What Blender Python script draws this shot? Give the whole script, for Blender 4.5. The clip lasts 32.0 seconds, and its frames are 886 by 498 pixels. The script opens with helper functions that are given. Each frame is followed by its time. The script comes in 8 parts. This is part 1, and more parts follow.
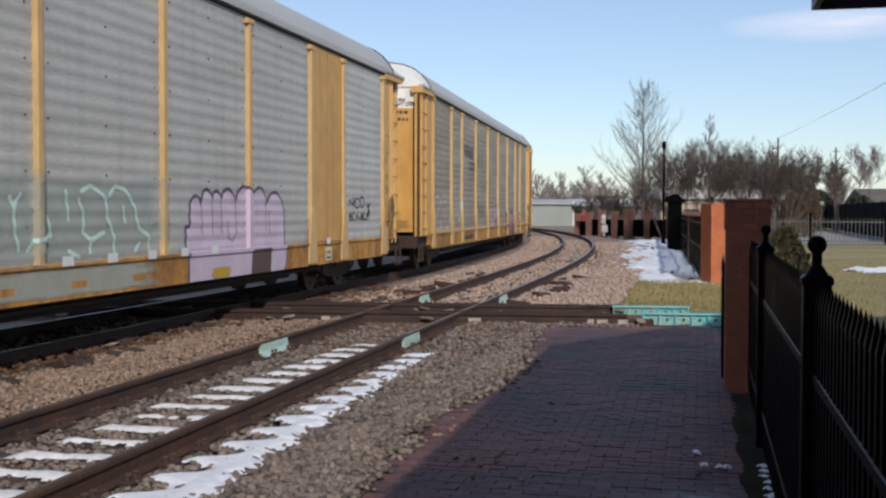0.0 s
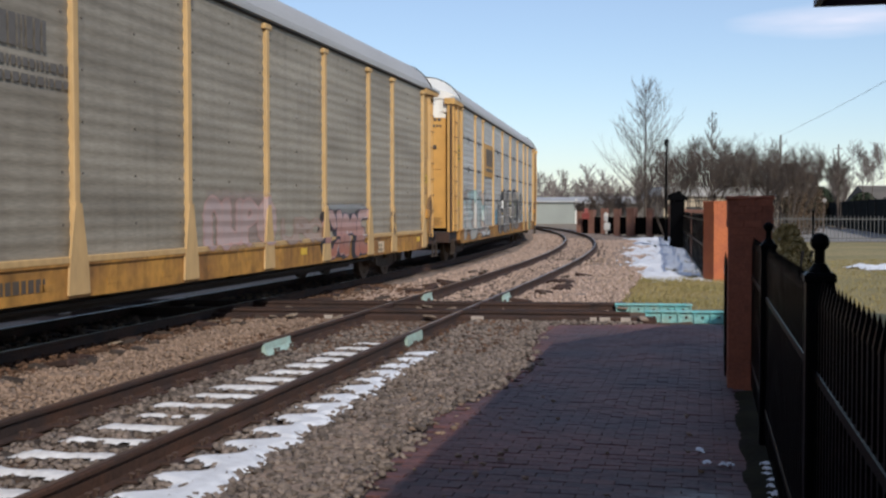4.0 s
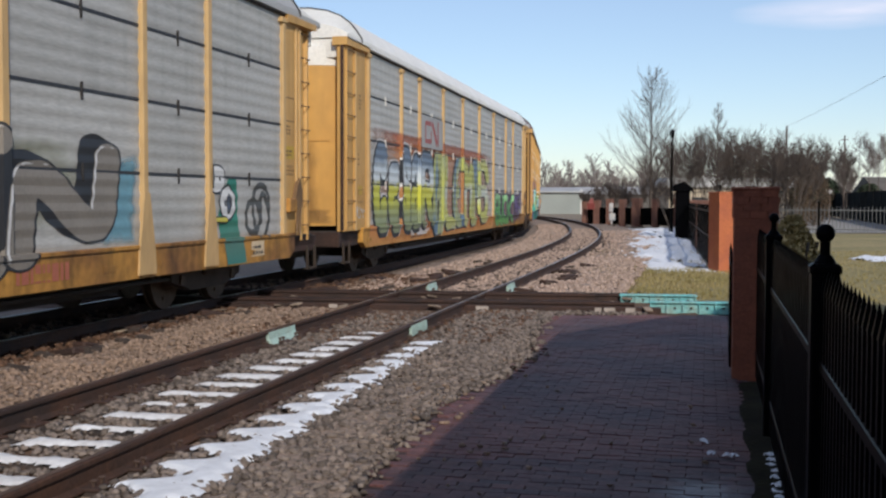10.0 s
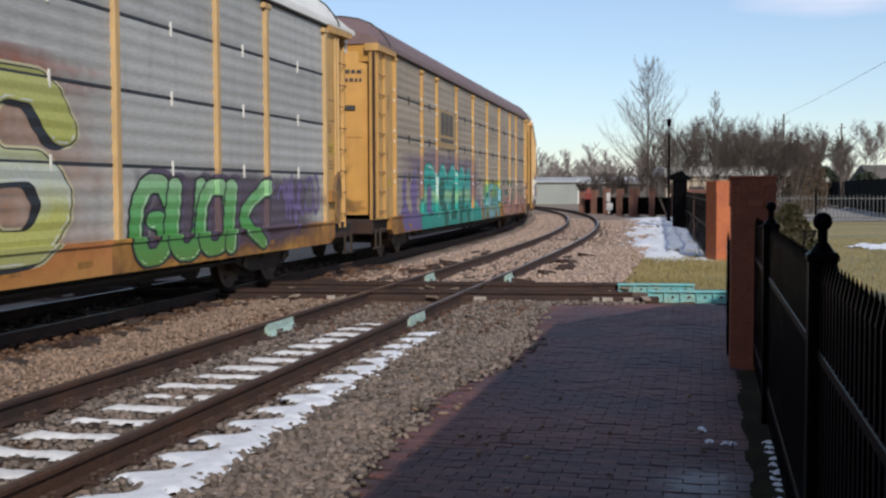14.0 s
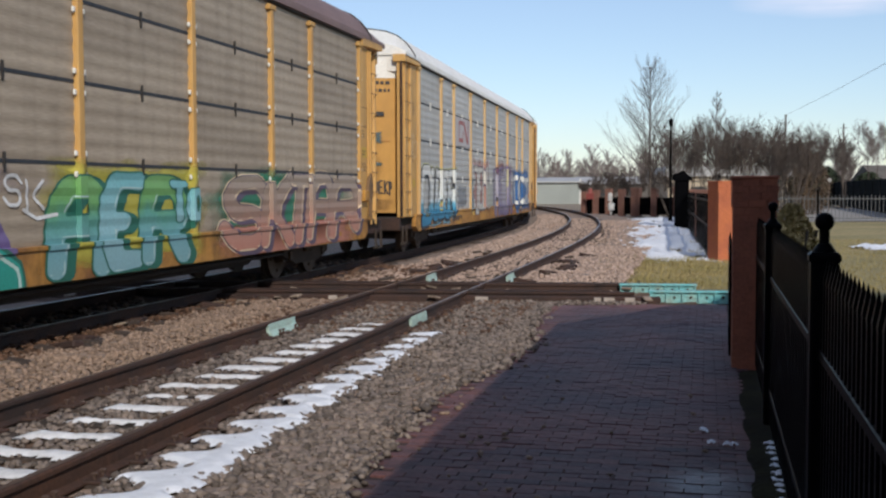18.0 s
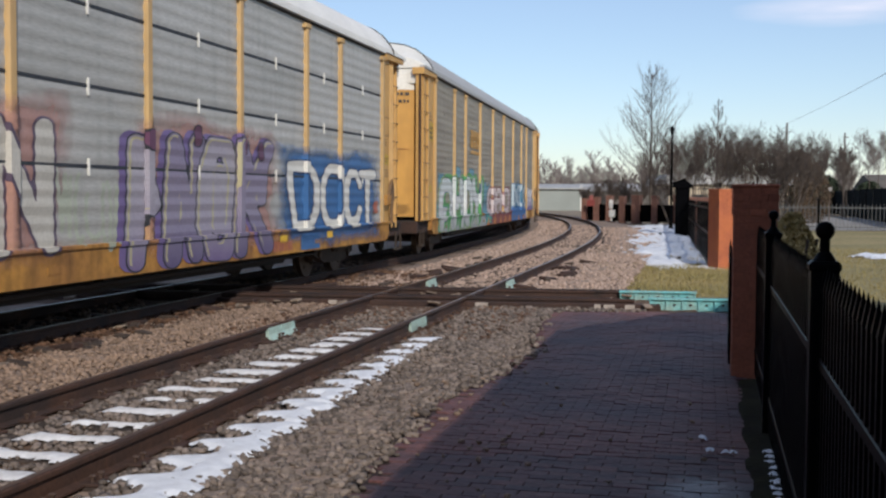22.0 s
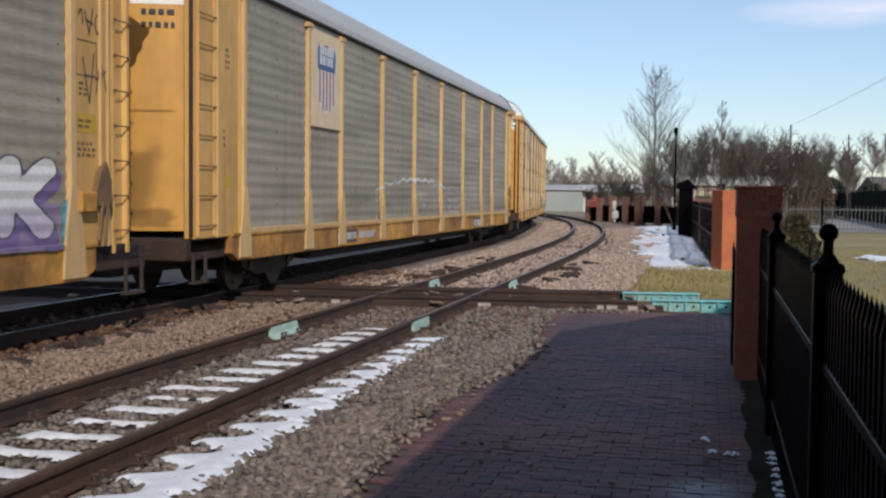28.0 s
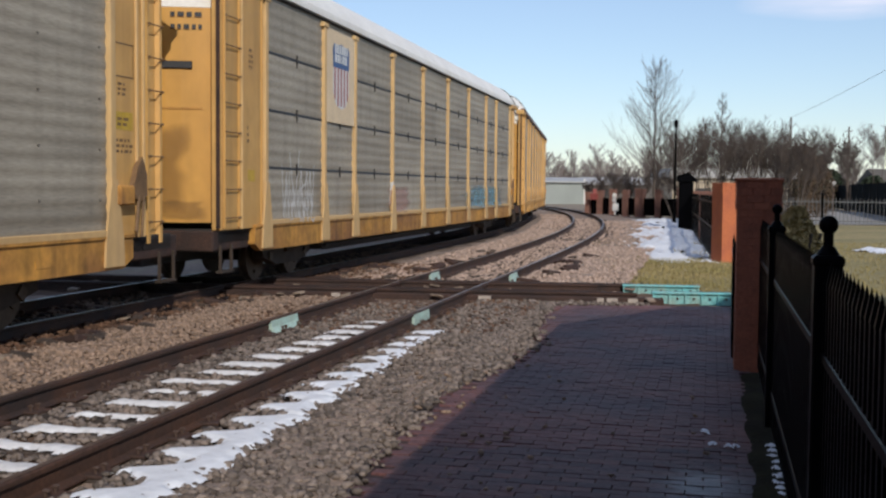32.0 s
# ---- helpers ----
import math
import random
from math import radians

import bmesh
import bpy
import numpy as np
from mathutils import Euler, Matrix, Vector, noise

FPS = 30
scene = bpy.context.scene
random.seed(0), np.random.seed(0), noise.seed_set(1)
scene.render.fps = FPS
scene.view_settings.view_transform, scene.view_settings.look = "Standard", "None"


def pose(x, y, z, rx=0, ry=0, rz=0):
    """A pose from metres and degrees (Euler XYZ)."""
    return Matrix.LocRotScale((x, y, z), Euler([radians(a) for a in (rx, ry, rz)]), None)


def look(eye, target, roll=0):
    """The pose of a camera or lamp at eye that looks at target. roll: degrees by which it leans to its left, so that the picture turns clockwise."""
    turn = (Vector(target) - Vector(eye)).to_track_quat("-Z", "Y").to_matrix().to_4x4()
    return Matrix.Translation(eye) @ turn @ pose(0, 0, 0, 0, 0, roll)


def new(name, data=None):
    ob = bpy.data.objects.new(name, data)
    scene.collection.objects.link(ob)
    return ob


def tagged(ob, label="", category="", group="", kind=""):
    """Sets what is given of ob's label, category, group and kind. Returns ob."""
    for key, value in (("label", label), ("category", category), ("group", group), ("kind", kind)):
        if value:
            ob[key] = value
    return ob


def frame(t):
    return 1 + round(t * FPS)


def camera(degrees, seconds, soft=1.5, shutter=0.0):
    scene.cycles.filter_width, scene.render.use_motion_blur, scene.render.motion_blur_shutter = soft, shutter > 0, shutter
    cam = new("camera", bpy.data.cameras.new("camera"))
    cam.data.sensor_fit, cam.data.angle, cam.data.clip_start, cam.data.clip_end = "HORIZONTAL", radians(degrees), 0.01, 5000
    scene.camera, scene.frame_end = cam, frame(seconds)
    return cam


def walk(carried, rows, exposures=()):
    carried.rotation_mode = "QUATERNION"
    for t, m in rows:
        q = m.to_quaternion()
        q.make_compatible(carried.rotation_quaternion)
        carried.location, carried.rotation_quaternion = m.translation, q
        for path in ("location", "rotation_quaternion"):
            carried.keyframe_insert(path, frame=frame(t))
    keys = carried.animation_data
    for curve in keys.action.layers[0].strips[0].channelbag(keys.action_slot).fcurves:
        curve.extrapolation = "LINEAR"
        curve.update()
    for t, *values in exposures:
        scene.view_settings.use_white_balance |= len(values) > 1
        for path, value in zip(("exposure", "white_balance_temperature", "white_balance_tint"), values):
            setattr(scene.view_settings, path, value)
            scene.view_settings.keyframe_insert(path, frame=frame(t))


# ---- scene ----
# ---------- camera ----------
cam = camera(43.0, 32.0, 2.4)
EYE_Z = 1.77
TURNS = [(0,-1.93,-0.12,-0.54),(0.5,-1.82,-0.23,-0.50),(1,-1.92,-0.46,-0.42),(1.5,-1.99,-0.35,-0.33),(2,-1.95,-0.20,-0.19),(2.5,-2.01,0.07,-0.27),(3,-2.05,0.06,-0.42),(3.5,-2.02,0.08,-0.45),(5.5,-2.02,-0.25,-0.17),(6,-2.01,-0.10,0.04),(6.5,-2.22,0.09,-0.08),(7,-2.36,0.44,0.25),(7.5,-2.25,0.27,0.14),(8,-2.19,0.00,0.06),(8.5,-2.30,-0.20,-0.08),(9,-2.26,-0.20,-0.12),(9.5,-2.42,-0.06,-0.12),(10,-2.54,-0.18,-0.16),(10.5,-2.54,-0.11,-0.16),(11,-2.62,0.10,-0.03),(11.5,-2.83,0.24,-0.08),(12,-2.95,0.53,0.05),(12.5,-3.08,0.55,-0.01),(13,-3.07,0.45,-0.06),(13.5,-2.93,0.34,-0.12),(14,-3.01,0.20,-0.30),(14.5,-3.05,0.18,-0.45),(16.5,-3.17,-0.01,-0.17),(17,-2.98,0.14,-0.23),(17.5,-2.99,0.11,-0.25),(18,-3.01,0.16,-0.21),(18.5,-3.09,0.10,-0.29),(19,-2.94,0.05,-0.28),(19.5,-2.83,-0.18,-0.41),(20,-2.92,-0.18,-0.29),(20.5,-2.92,-0.19,-0.17),(21,-2.78,-0.20,-0.21),(21.5,-2.85,-0.05,-0.29),(22,-2.73,-0.35,-0.17),(22.5,-2.87,-0.54,-0.08),(23,-2.87,-0.52,-0.08),(23.5,-2.64,-0.32,-0.15),(24,-2.75,-0.49,-0.10),(24.5,-2.80,-0.43,-0.04),(25,-2.76,-0.41,-0.10),(25.5,-2.84,-0.18,-0.10),(27.5,-2.78,-0.43,-0.00),(28,-2.72,-0.60,-0.00),(28.5,-2.83,-0.40,0.11),(29,-2.98,-0.19,0.08),(29.5,-3.13,-0.20,0.15),(30,-2.98,-0.40,-0.06),(30.5,-2.84,-0.52,0.04),(31,-2.94,-0.46,0.06),(31.5,-3.08,-0.63,0.02),(32,-3.08,-0.50,-0.00)]
walk(cam, [(t, pose(0, 0, EYE_Z, 90 + p, r, y)) for t, p, r, y in TURNS], [(0, 0.0, 6000, 10), (32, 0.0, 6000, 10)])

# ---------- light ----------
SUN_AZ, SUN_EL = 165.0, 32.0      # degrees clockwise from +y, and above the horizon
world = bpy.data.worlds.new("sky")
scene.world = world
world.use_nodes = True
wn, wl = world.node_tree.nodes, world.node_tree.links
wn.clear()
sky = wn.new("ShaderNodeTexSky")
sky.sky_type, sky.sun_disc = "NISHITA", False
sky.sun_elevation, sky.sun_rotation = radians(SUN_EL), radians(SUN_AZ)
sky.air_density, sky.dust_density, sky.ozone_density = 1.0, 0.3, 2.5
tc = wn.new("ShaderNodeTexCoord")
mp = wn.new("ShaderNodeMapping")
mp.inputs["Scale"].default_value = (9.0, 9.0, 60.0)
cl = wn.new("ShaderNodeTexNoise")
cl.inputs["Scale"].default_value, cl.inputs["Detail"].default_value = 1.2, 6.0
# one long thin cloud low over the far right
mc = wn.new("ShaderNodeMapping")
mc.vector_type = "TEXTURE"
mc.inputs["Location"].default_value = (0.338, 0.928, 0.156)
mc.inputs["Scale"].default_value = (0.115, 1.0, 0.020)
gr = wn.new("ShaderNodeTexGradient")
gr.gradient_type = "SPHERICAL"
ml = wn.new("ShaderNodeMath")
ml.operation = "MULTIPLY"
cr = wn.new("ShaderNodeValToRGB")
cr.color_ramp.elements[0].color = (0.16, 0.16, 0.16, 1)
cr.color_ramp.elements[0].position, cr.color_ramp.elements[1].position = 0.10, 0.62
mx = wn.new("ShaderNodeMixRGB")
mx.inputs[2].default_value = (8.5, 8.1, 8.7, 1)
bg = wn.new("ShaderNodeBackground")
bg.inputs["Strength"].default_value = 0.11
wo = wn.new("ShaderNodeOutputWorld")
wl.new(tc.outputs["Generated"], mp.inputs["Vector"])
wl.new(mp.outputs["Vector"], cl.inputs["Vector"])
wl.new(tc.outputs["Generated"], mc.inputs["Vector"])
wl.new(mc.outputs["Vector"], gr.inputs["Vector"])
wl.new(cl.outputs["Fac"], ml.inputs[0])
wl.new(gr.outputs["Fac"], ml.inputs[1])
wl.new(ml.outputs["Value"], cr.inputs["Fac"])
wl.new(cr.outputs["Color"], mx.inputs[0])
wl.new(sky.outputs["Color"], mx.inputs[1])
wl.new(mx.outputs["Color"], bg.inputs["Color"])
wl.new(bg.outputs["Background"], wo.inputs["Surface"])
sun = new("sun", bpy.data.lights.new("sun", "SUN"))
sun.data.energy, sun.data.angle, sun.data.color = 3.4, radians(0.5), (1.0, 0.89, 0.74)
az, el = radians(SUN_AZ), radians(SUN_EL)
sun.matrix_world = look((0, 0, 30), Vector((0, 0, 30)) - Vector((math.sin(az) * math.cos(el), math.cos(az) * math.cos(el), math.sin(el))))


# ---------- materials ----------
def mat(name, base, rough=0.7, metal=0.0, var=0.15, scale=6.0, bump=0.0, fine=40.0, tint=None, rand=0.0, stretch=(1, 1, 1), spec=0.5, island=0.0, drip=0.0):
    """Painted, mineral or metal surface: base colour varied at two scales, with relief."""
    m = bpy.data.materials.new(name)
    m.use_nodes = True
    n, l = m.node_tree.nodes, m.node_tree.links
    b = n["Principled BSDF"]
    b.inputs["Roughness"].default_value, b.inputs["Metallic"].default_value = rough, metal
    b.inputs["Specular IOR Level"].default_value = spec
    co = n.new("ShaderNodeTexCoord")
    mpg = n.new("ShaderNodeMapping")
    mpg.inputs["Scale"].default_value = stretch
    l.new(co.outputs["Object"], mpg.inputs["Vector"])
    if rand:
        oi = n.new("ShaderNodeObjectInfo")
        mo = n.new("ShaderNodeMath")
        mo.operation = "MULTIPLY"
        mo.inputs[1].default_value = 60.0
        l.new(oi.outputs["Random"], mo.inputs[0])
        l.new(mo.outputs["Value"], mpg.inputs["Location"])
    big, small = n.new("ShaderNodeTexNoise"), n.new("ShaderNodeTexNoise")
    big.inputs["Scale"].default_value, big.inputs["Detail"].default_value = scale, 5
    small.inputs["Scale"].default_value, small.inputs["Detail"].default_value = fine, 3
    l.new(mpg.outputs["Vector"], big.inputs["Vector"])
    l.new(mpg.outputs["Vector"], small.inputs["Vector"])
    t = tint or tuple(c * 0.55 for c in base)
    r1 = n.new("ShaderNodeMapRange")
    r1.inputs["From Min"].default_value, r1.inputs["From Max"].default_value = 0.35, 0.7
    r1.inputs["To Max"].default_value = min(1.0, var * 4)
    l.new(big.outputs["Fac"], r1.inputs["Value"])
    m1 = n.new("ShaderNodeMixRGB")
    m1.inputs[1].default_value, m1.inputs[2].default_value = (*base, 1), (*t, 1)
    l.new(r1.outputs["Result"], m1.inputs[0])
    hs = n.new("ShaderNodeHueSaturation")
    l.new(m1.outputs["Color"], hs.inputs["Color"])
    vr = n.new("ShaderNodeMapRange")
    vr.inputs["From Min"].default_value, vr.inputs["From Max"].default_value = 0.3, 0.7
    vr.inputs["To Min"].default_value, vr.inputs["To Max"].default_value = 1 - var, 1 + var
    l.new(small.outputs["Fac"], vr.inputs["Value"])
    last = vr.outputs["Result"]
    for amount, node, out in ((rand, "ShaderNodeObjectInfo", "Random"), (island, "ShaderNodeNewGeometry", "Random Per Island")):
        if amount:
            src = n.new(node)
            ra = n.new("ShaderNodeMapRange")
            ra.inputs["To Min"].default_value, ra.inputs["To Max"].default_value = 1 - amount, 1 + amount
            l.new(src.outputs[out], ra.inputs["Value"])
            mu = n.new("ShaderNodeMath")
            mu.operation = "MULTIPLY"
            l.new(last, mu.inputs[0])
            l.new(ra.outputs["Result"], mu.inputs[1])
            last = mu.outputs["Value"]
    if drip:
        mpd = n.new("ShaderNodeMapping")
        mpd.inputs["Scale"].default_value = (1.0, 3.2, 0.22)
        l.new(co.outputs["Object"], mpd.inputs["Vector"])
        if rand:
            l.new(mo.outputs["Value"], mpd.inputs["Location"])
        dn = n.new("ShaderNodeTexNoise")
        dn.inputs["Scale"].default_value, dn.inputs["Detail"].default_value = 1.4, 6
        l.new(mpd.outputs["Vector"], dn.inputs["Vector"])
        dr = n.new("ShaderNodeMapRange")
        dr.inputs["From Min"].default_value, dr.inputs["From Max"].default_value = 0.48, 0.72
        dr.inputs["To Min"].default_value, dr.inputs["To Max"].default_value = 1.0, 1.0 - drip
        l.new(dn.outputs["Fac"], dr.inputs["Value"])
        md = n.new("ShaderNodeMath")
        md.operation = "MULTIPLY"
        l.new(last, md.inputs[0])
        l.new(dr.outputs["Result"], md.inputs[1])
        last = md.outputs["Value"]
    l.new(last, hs.inputs["Value"])
    l.new(hs.outputs["Color"], b.inputs["Base Color"])
    if bump:
        bp = n.new("ShaderNodeBump")
        bp.inputs["Strength"].default_value, bp.inputs["Distance"].default_value = bump, 0.02
        l.new(small.outputs["Fac"], bp.inputs["Height"])
        l.new(bp.outputs["Normal"], b.inputs["Normal"])
    return m


def spray(name, stops, var=0.1):
    """Sprayed paint that fades from colour to colour with height; stops are (height, colour)."""
    m = mat(name, stops[0][1], 0.55, 0, var, 3.0, 0.0, 30.0)
    n, l = m.node_tree.nodes, m.node_tree.links
    co = n.new("ShaderNodeTexCoord")
    sp = n.new("ShaderNodeSeparateXYZ")
    l.new(co.outputs["Object"], sp.inputs["Vector"])
    nz = n.new("ShaderNodeTexNoise")
    nz.inputs["Scale"].default_value = 2.5
    l.new(co.outputs["Object"], nz.inputs["Vector"])
    ad = n.new("ShaderNodeMath")
    ad.operation = "MULTIPLY_ADD"
    ad.inputs[1].default_value = 0.35
    l.new(nz.outputs["Fac"], ad.inputs[0])
    l.new(sp.outputs["Z"], ad.inputs[2])
    mr = n.new("ShaderNodeMapRange")
    mr.inputs["From Min"].default_value, mr.inputs["From Max"].default_value = 0.6 + 0.17, 5.0 + 0.17
    l.new(ad.outputs["Value"], mr.inputs["Value"])
    rp = n.new("ShaderNodeValToRGB")
    e = rp.color_ramp.elements
    for i, (z, c) in enumerate(stops):
        k = e[i] if i < 2 else e.new(0.5)
        k.position = (z - 0.6) / 4.4
        k.color = (*c, 1)
    l.new(mr.outputs["Result"], rp.inputs["Fac"])
    hs = [x for x in n if x.type == "HUE_SAT"][0]
    l.new(rp.outputs["Color"], hs.inputs["Color"])
    return m


def mist(source, most=0.92):
    """The same sprayed colour, thinning out towards the edge of its cloud."""
    name = "%s_mist_%d" % (source.name, int(most * 100))
    if name in bpy.data.materials:
        return bpy.data.materials[name]
    m = source.copy()
    m.name = name
    n, l = m.node_tree.nodes, m.node_tree.links
    at = n.new("ShaderNodeAttribute")
    at.attribute_name = "cover"
    nz = n.new("ShaderNodeTexNoise")
    nz.inputs["Scale"].default_value, nz.inputs["Detail"].default_value = 3.0, 6
    co = n.new("ShaderNodeTexCoord")
    l.new(co.outputs["Object"], nz.inputs["Vector"])
    ad = n.new("ShaderNodeMath")
    ad.operation = "MULTIPLY_ADD"
    ad.inputs[1].default_value = 0.9
    l.new(nz.outputs["Fac"], ad.inputs[0])
    l.new(at.outputs["Fac"], ad.inputs[2])
    mr = n.new("ShaderNodeMapRange")
    mr.inputs["From Min"].default_value, mr.inputs["From Max"].default_value = 0.45, 1.25
    mr.inputs["To Max"].default_value = most
    l.new(ad.outputs["Value"], mr.inputs["Value"])
    tr = n.new("ShaderNodeBsdfTransparent")
    ms = n.new("ShaderNodeMixShader")
    l.new(mr.outputs["Result"], ms.inputs[0])
    l.new(tr.outputs[0], ms.inputs[1])
    l.new(n["Principled BSDF"].outputs[0], ms.inputs[2])
    l.new(ms.outputs[0], n["Material Output"].inputs["Surface"])
    return m


def patches(name, colours, scale=1.3):
    """Sprayed paint in slanting patches of several colours."""
    m = mat(name, colours[0], 0.55, 0, 0.1, 3.0, 0.0, 30.0)
    n, l = m.node_tree.nodes, m.node_tree.links
    co = n.new("ShaderNodeTexCoord")
    mg = n.new("ShaderNodeMapping")
    mg.inputs["Rotation"].default_value = (0.5, 0, 0)
    mg.inputs["Scale"].default_value = (0.0, 1.0, 0.3)
    nz = n.new("ShaderNodeTexNoise")
    nz.inputs["Scale"].default_value, nz.inputs["Detail"].default_value = scale, 1.5
    l.new(co.outputs["Object"], mg.inputs["Vector"])
    l.new(mg.outputs["Vector"], nz.inputs["Vector"])
    rp = n.new("ShaderNodeValToRGB")
    e = rp.color_ramp.elements
    for i, c in enumerate(colours):
        k = e[i] if i < 2 else e.new(0.5)
        k.position = 0.32 + 0.36 * i / (len(colours) - 1)
        k.color = (*c, 1)
    l.new(nz.outputs["Fac"], rp.inputs["Fac"])
    hs = [x for x in n if x.type == "HUE_SAT"][0]
    l.new(rp.outputs["Color"], hs.inputs["Color"])
    return m


M = {}
M["yellow"] = mat("railcar_yellow_paint", (0.54, 0.285, 0.052), 0.5, 0, 0.09, 0.6, 0.02, 3.5, (0.37, 0.175, 0.03), 0.06, (1, 1, 0.8), drip=0.20)
M["pale_yellow"] = mat("faded_yellow_paint", (0.58, 0.34, 0.105), 0.6, 0, 0.09, 0.8, 0.02, 3.5, (0.42, 0.215, 0.055), 0.05, (1, 1, 0.8), drip=0.20)
M["sill_yellow"] = mat("dirty_sill_paint", (0.52, 0.26, 0.045), 0.65, 0, 0.24, 0.9, 0.1, 7, (0.19, 0.08, 0.028), 0.10, drip=0.45)
M["steel_grey"] = mat("galvanised_panel", (0.475, 0.465, 0.44), 0.55, 0.1, 0.12, 0.8, 0.03, 22, (0.33, 0.325, 0.30), 0.07, (1, 0.35, 2.6), drip=0.13)
M["steel_warm"] = mat("weathered_panel", (0.36, 0.318, 0.25), 0.6, 0.1, 0.16, 0.8, 0.03, 22, (0.17, 0.145, 0.11), 0.06, (1, 0.3, 3.0), drip=0.16)
M["steel_brown"] = mat("dusty_panel", (0.41, 0.335, 0.25), 0.6, 0.1, 0.13, 0.8, 0.03, 22, (0.24, 0.19, 0.138), 0.06, (1, 0.3, 3.0), drip=0.16)
M["seam"] = mat("panel_seam", (0.035, 0.04, 0.05), 0.7)
M["roof_grey"] = mat("roof_sheet", (0.44, 0.435, 0.425), 0.55, 0.1, 0.05, 0.5, 0.05, 20)
M["roof_white"] = mat("white_roof_sheet", (0.82, 0.80, 0.75), 0.5, 0, 0.06, 1.2, 0.05, 20)
M["roof_brown"] = mat("brown_roof_sheet", (0.20, 0.13, 0.12), 0.6, 0, 0.12, 1.2, 0.05, 20)
M["white_paint"] = mat("white_paint", (0.78, 0.76, 0.70), 0.5, 0, 0.08, 2.0, 0, 20, (0.6, 0.55, 0.45))
M["black_paint"] = mat("black_paint", (0.02, 0.02, 0.022), 0.55, 0, 0.1)
# grimy running gear; also the colour that puts shade under eaves and in recesses
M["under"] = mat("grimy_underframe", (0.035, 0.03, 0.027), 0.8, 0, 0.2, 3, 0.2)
M["truck"] = mat("rusty_truck_steel", (0.062, 0.043, 0.031), 0.75, 0.2, 0.2, 4, 0.2)
M["wheel"] = mat("wheel_steel", (0.12, 0.085, 0.06), 0.6, 0.5, 0.2, 5, 0.1)
M["rail"] = mat("rusty_rail", (0.074, 0.034, 0.019), 0.75, 0.1, 0.25, 2, 0.2, 30, (0.035, 0.022, 0.018))
M["railtop"] = mat("polished_rail_head", (0.30, 0.26, 0.24), 0.38, 0.85, 0.12, 3, 0.05)
M["rusttop"] = mat("rusty_rail_head", (0.105, 0.066, 0.048), 0.6, 0.2, 0.2, 2, 0.1, 20, (0.055, 0.034, 0.026))
M["rust_dark"] = mat("dark_rust_casting", (0.052, 0.024, 0.015), 0.8, 0.0, 0.3, 2.5, 0.4, 24, (0.022, 0.013, 0.011))
M["rust_stone"] = mat("rust_stained_stone", (0.115, 0.064, 0.038), 0.9, 0, 0.2, 0.7, 0.3, 20, (0.07, 0.04, 0.027), 0, (1, 1, 1), 0.3, 0.45)
M["brown_leaf"] = mat("withered_leaves", (0.13, 0.085, 0.05), 0.9, 0, 0.25, 1)
M["bolt"] = mat("dull_bolt", (0.15, 0.13, 0.11), 0.8)
M["pale_stone_plate"] = mat("pale_plate", (0.42, 0.36, 0.31), 0.8, 0, 0.2, 6)
M["tie"] = mat("creosoted_tie", (0.058, 0.040, 0.030), 0.9, 0, 0.25, 3, 0.5, 25, None, 0.25, (6, 1, 1))
M["ballast"] = mat("ballast_bed", (0.27, 0.195, 0.145), 0.95, 0, 0.35, 1.2, 1.0, 18, (0.20, 0.16, 0.135))
M["stone"] = mat("ballast_stone", (0.25, 0.175, 0.125), 0.9, 0, 0.18, 0.7, 0.3, 20, (0.20, 0.145, 0.112), 0, (1, 1, 1), 0.3, 0.33)
M["grey_stone"] = mat("grey_ballast_stone", (0.17, 0.136, 0.113), 0.9, 0, 0.18, 0.7, 0.3, 20, (0.14, 0.115, 0.10), 0, (1, 1, 1), 0.3, 0.5)
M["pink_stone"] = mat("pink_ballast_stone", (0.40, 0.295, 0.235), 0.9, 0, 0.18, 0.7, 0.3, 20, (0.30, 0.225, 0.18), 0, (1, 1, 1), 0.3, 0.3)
M["snow"] = mat("old_snow", (0.74, 0.76, 0.80), 0.6, 0, 0.08, 3, 0.4, 14, (0.66, 0.67, 0.70))
M["brick_pave"] = mat("paving_brick", (0.118, 0.051, 0.045), 0.62, 0, 0.3, 0.7, 0.3, 25, (0.045, 0.031, 0.039), 0.22, (1, 1, 1), 0.32, 0.22)


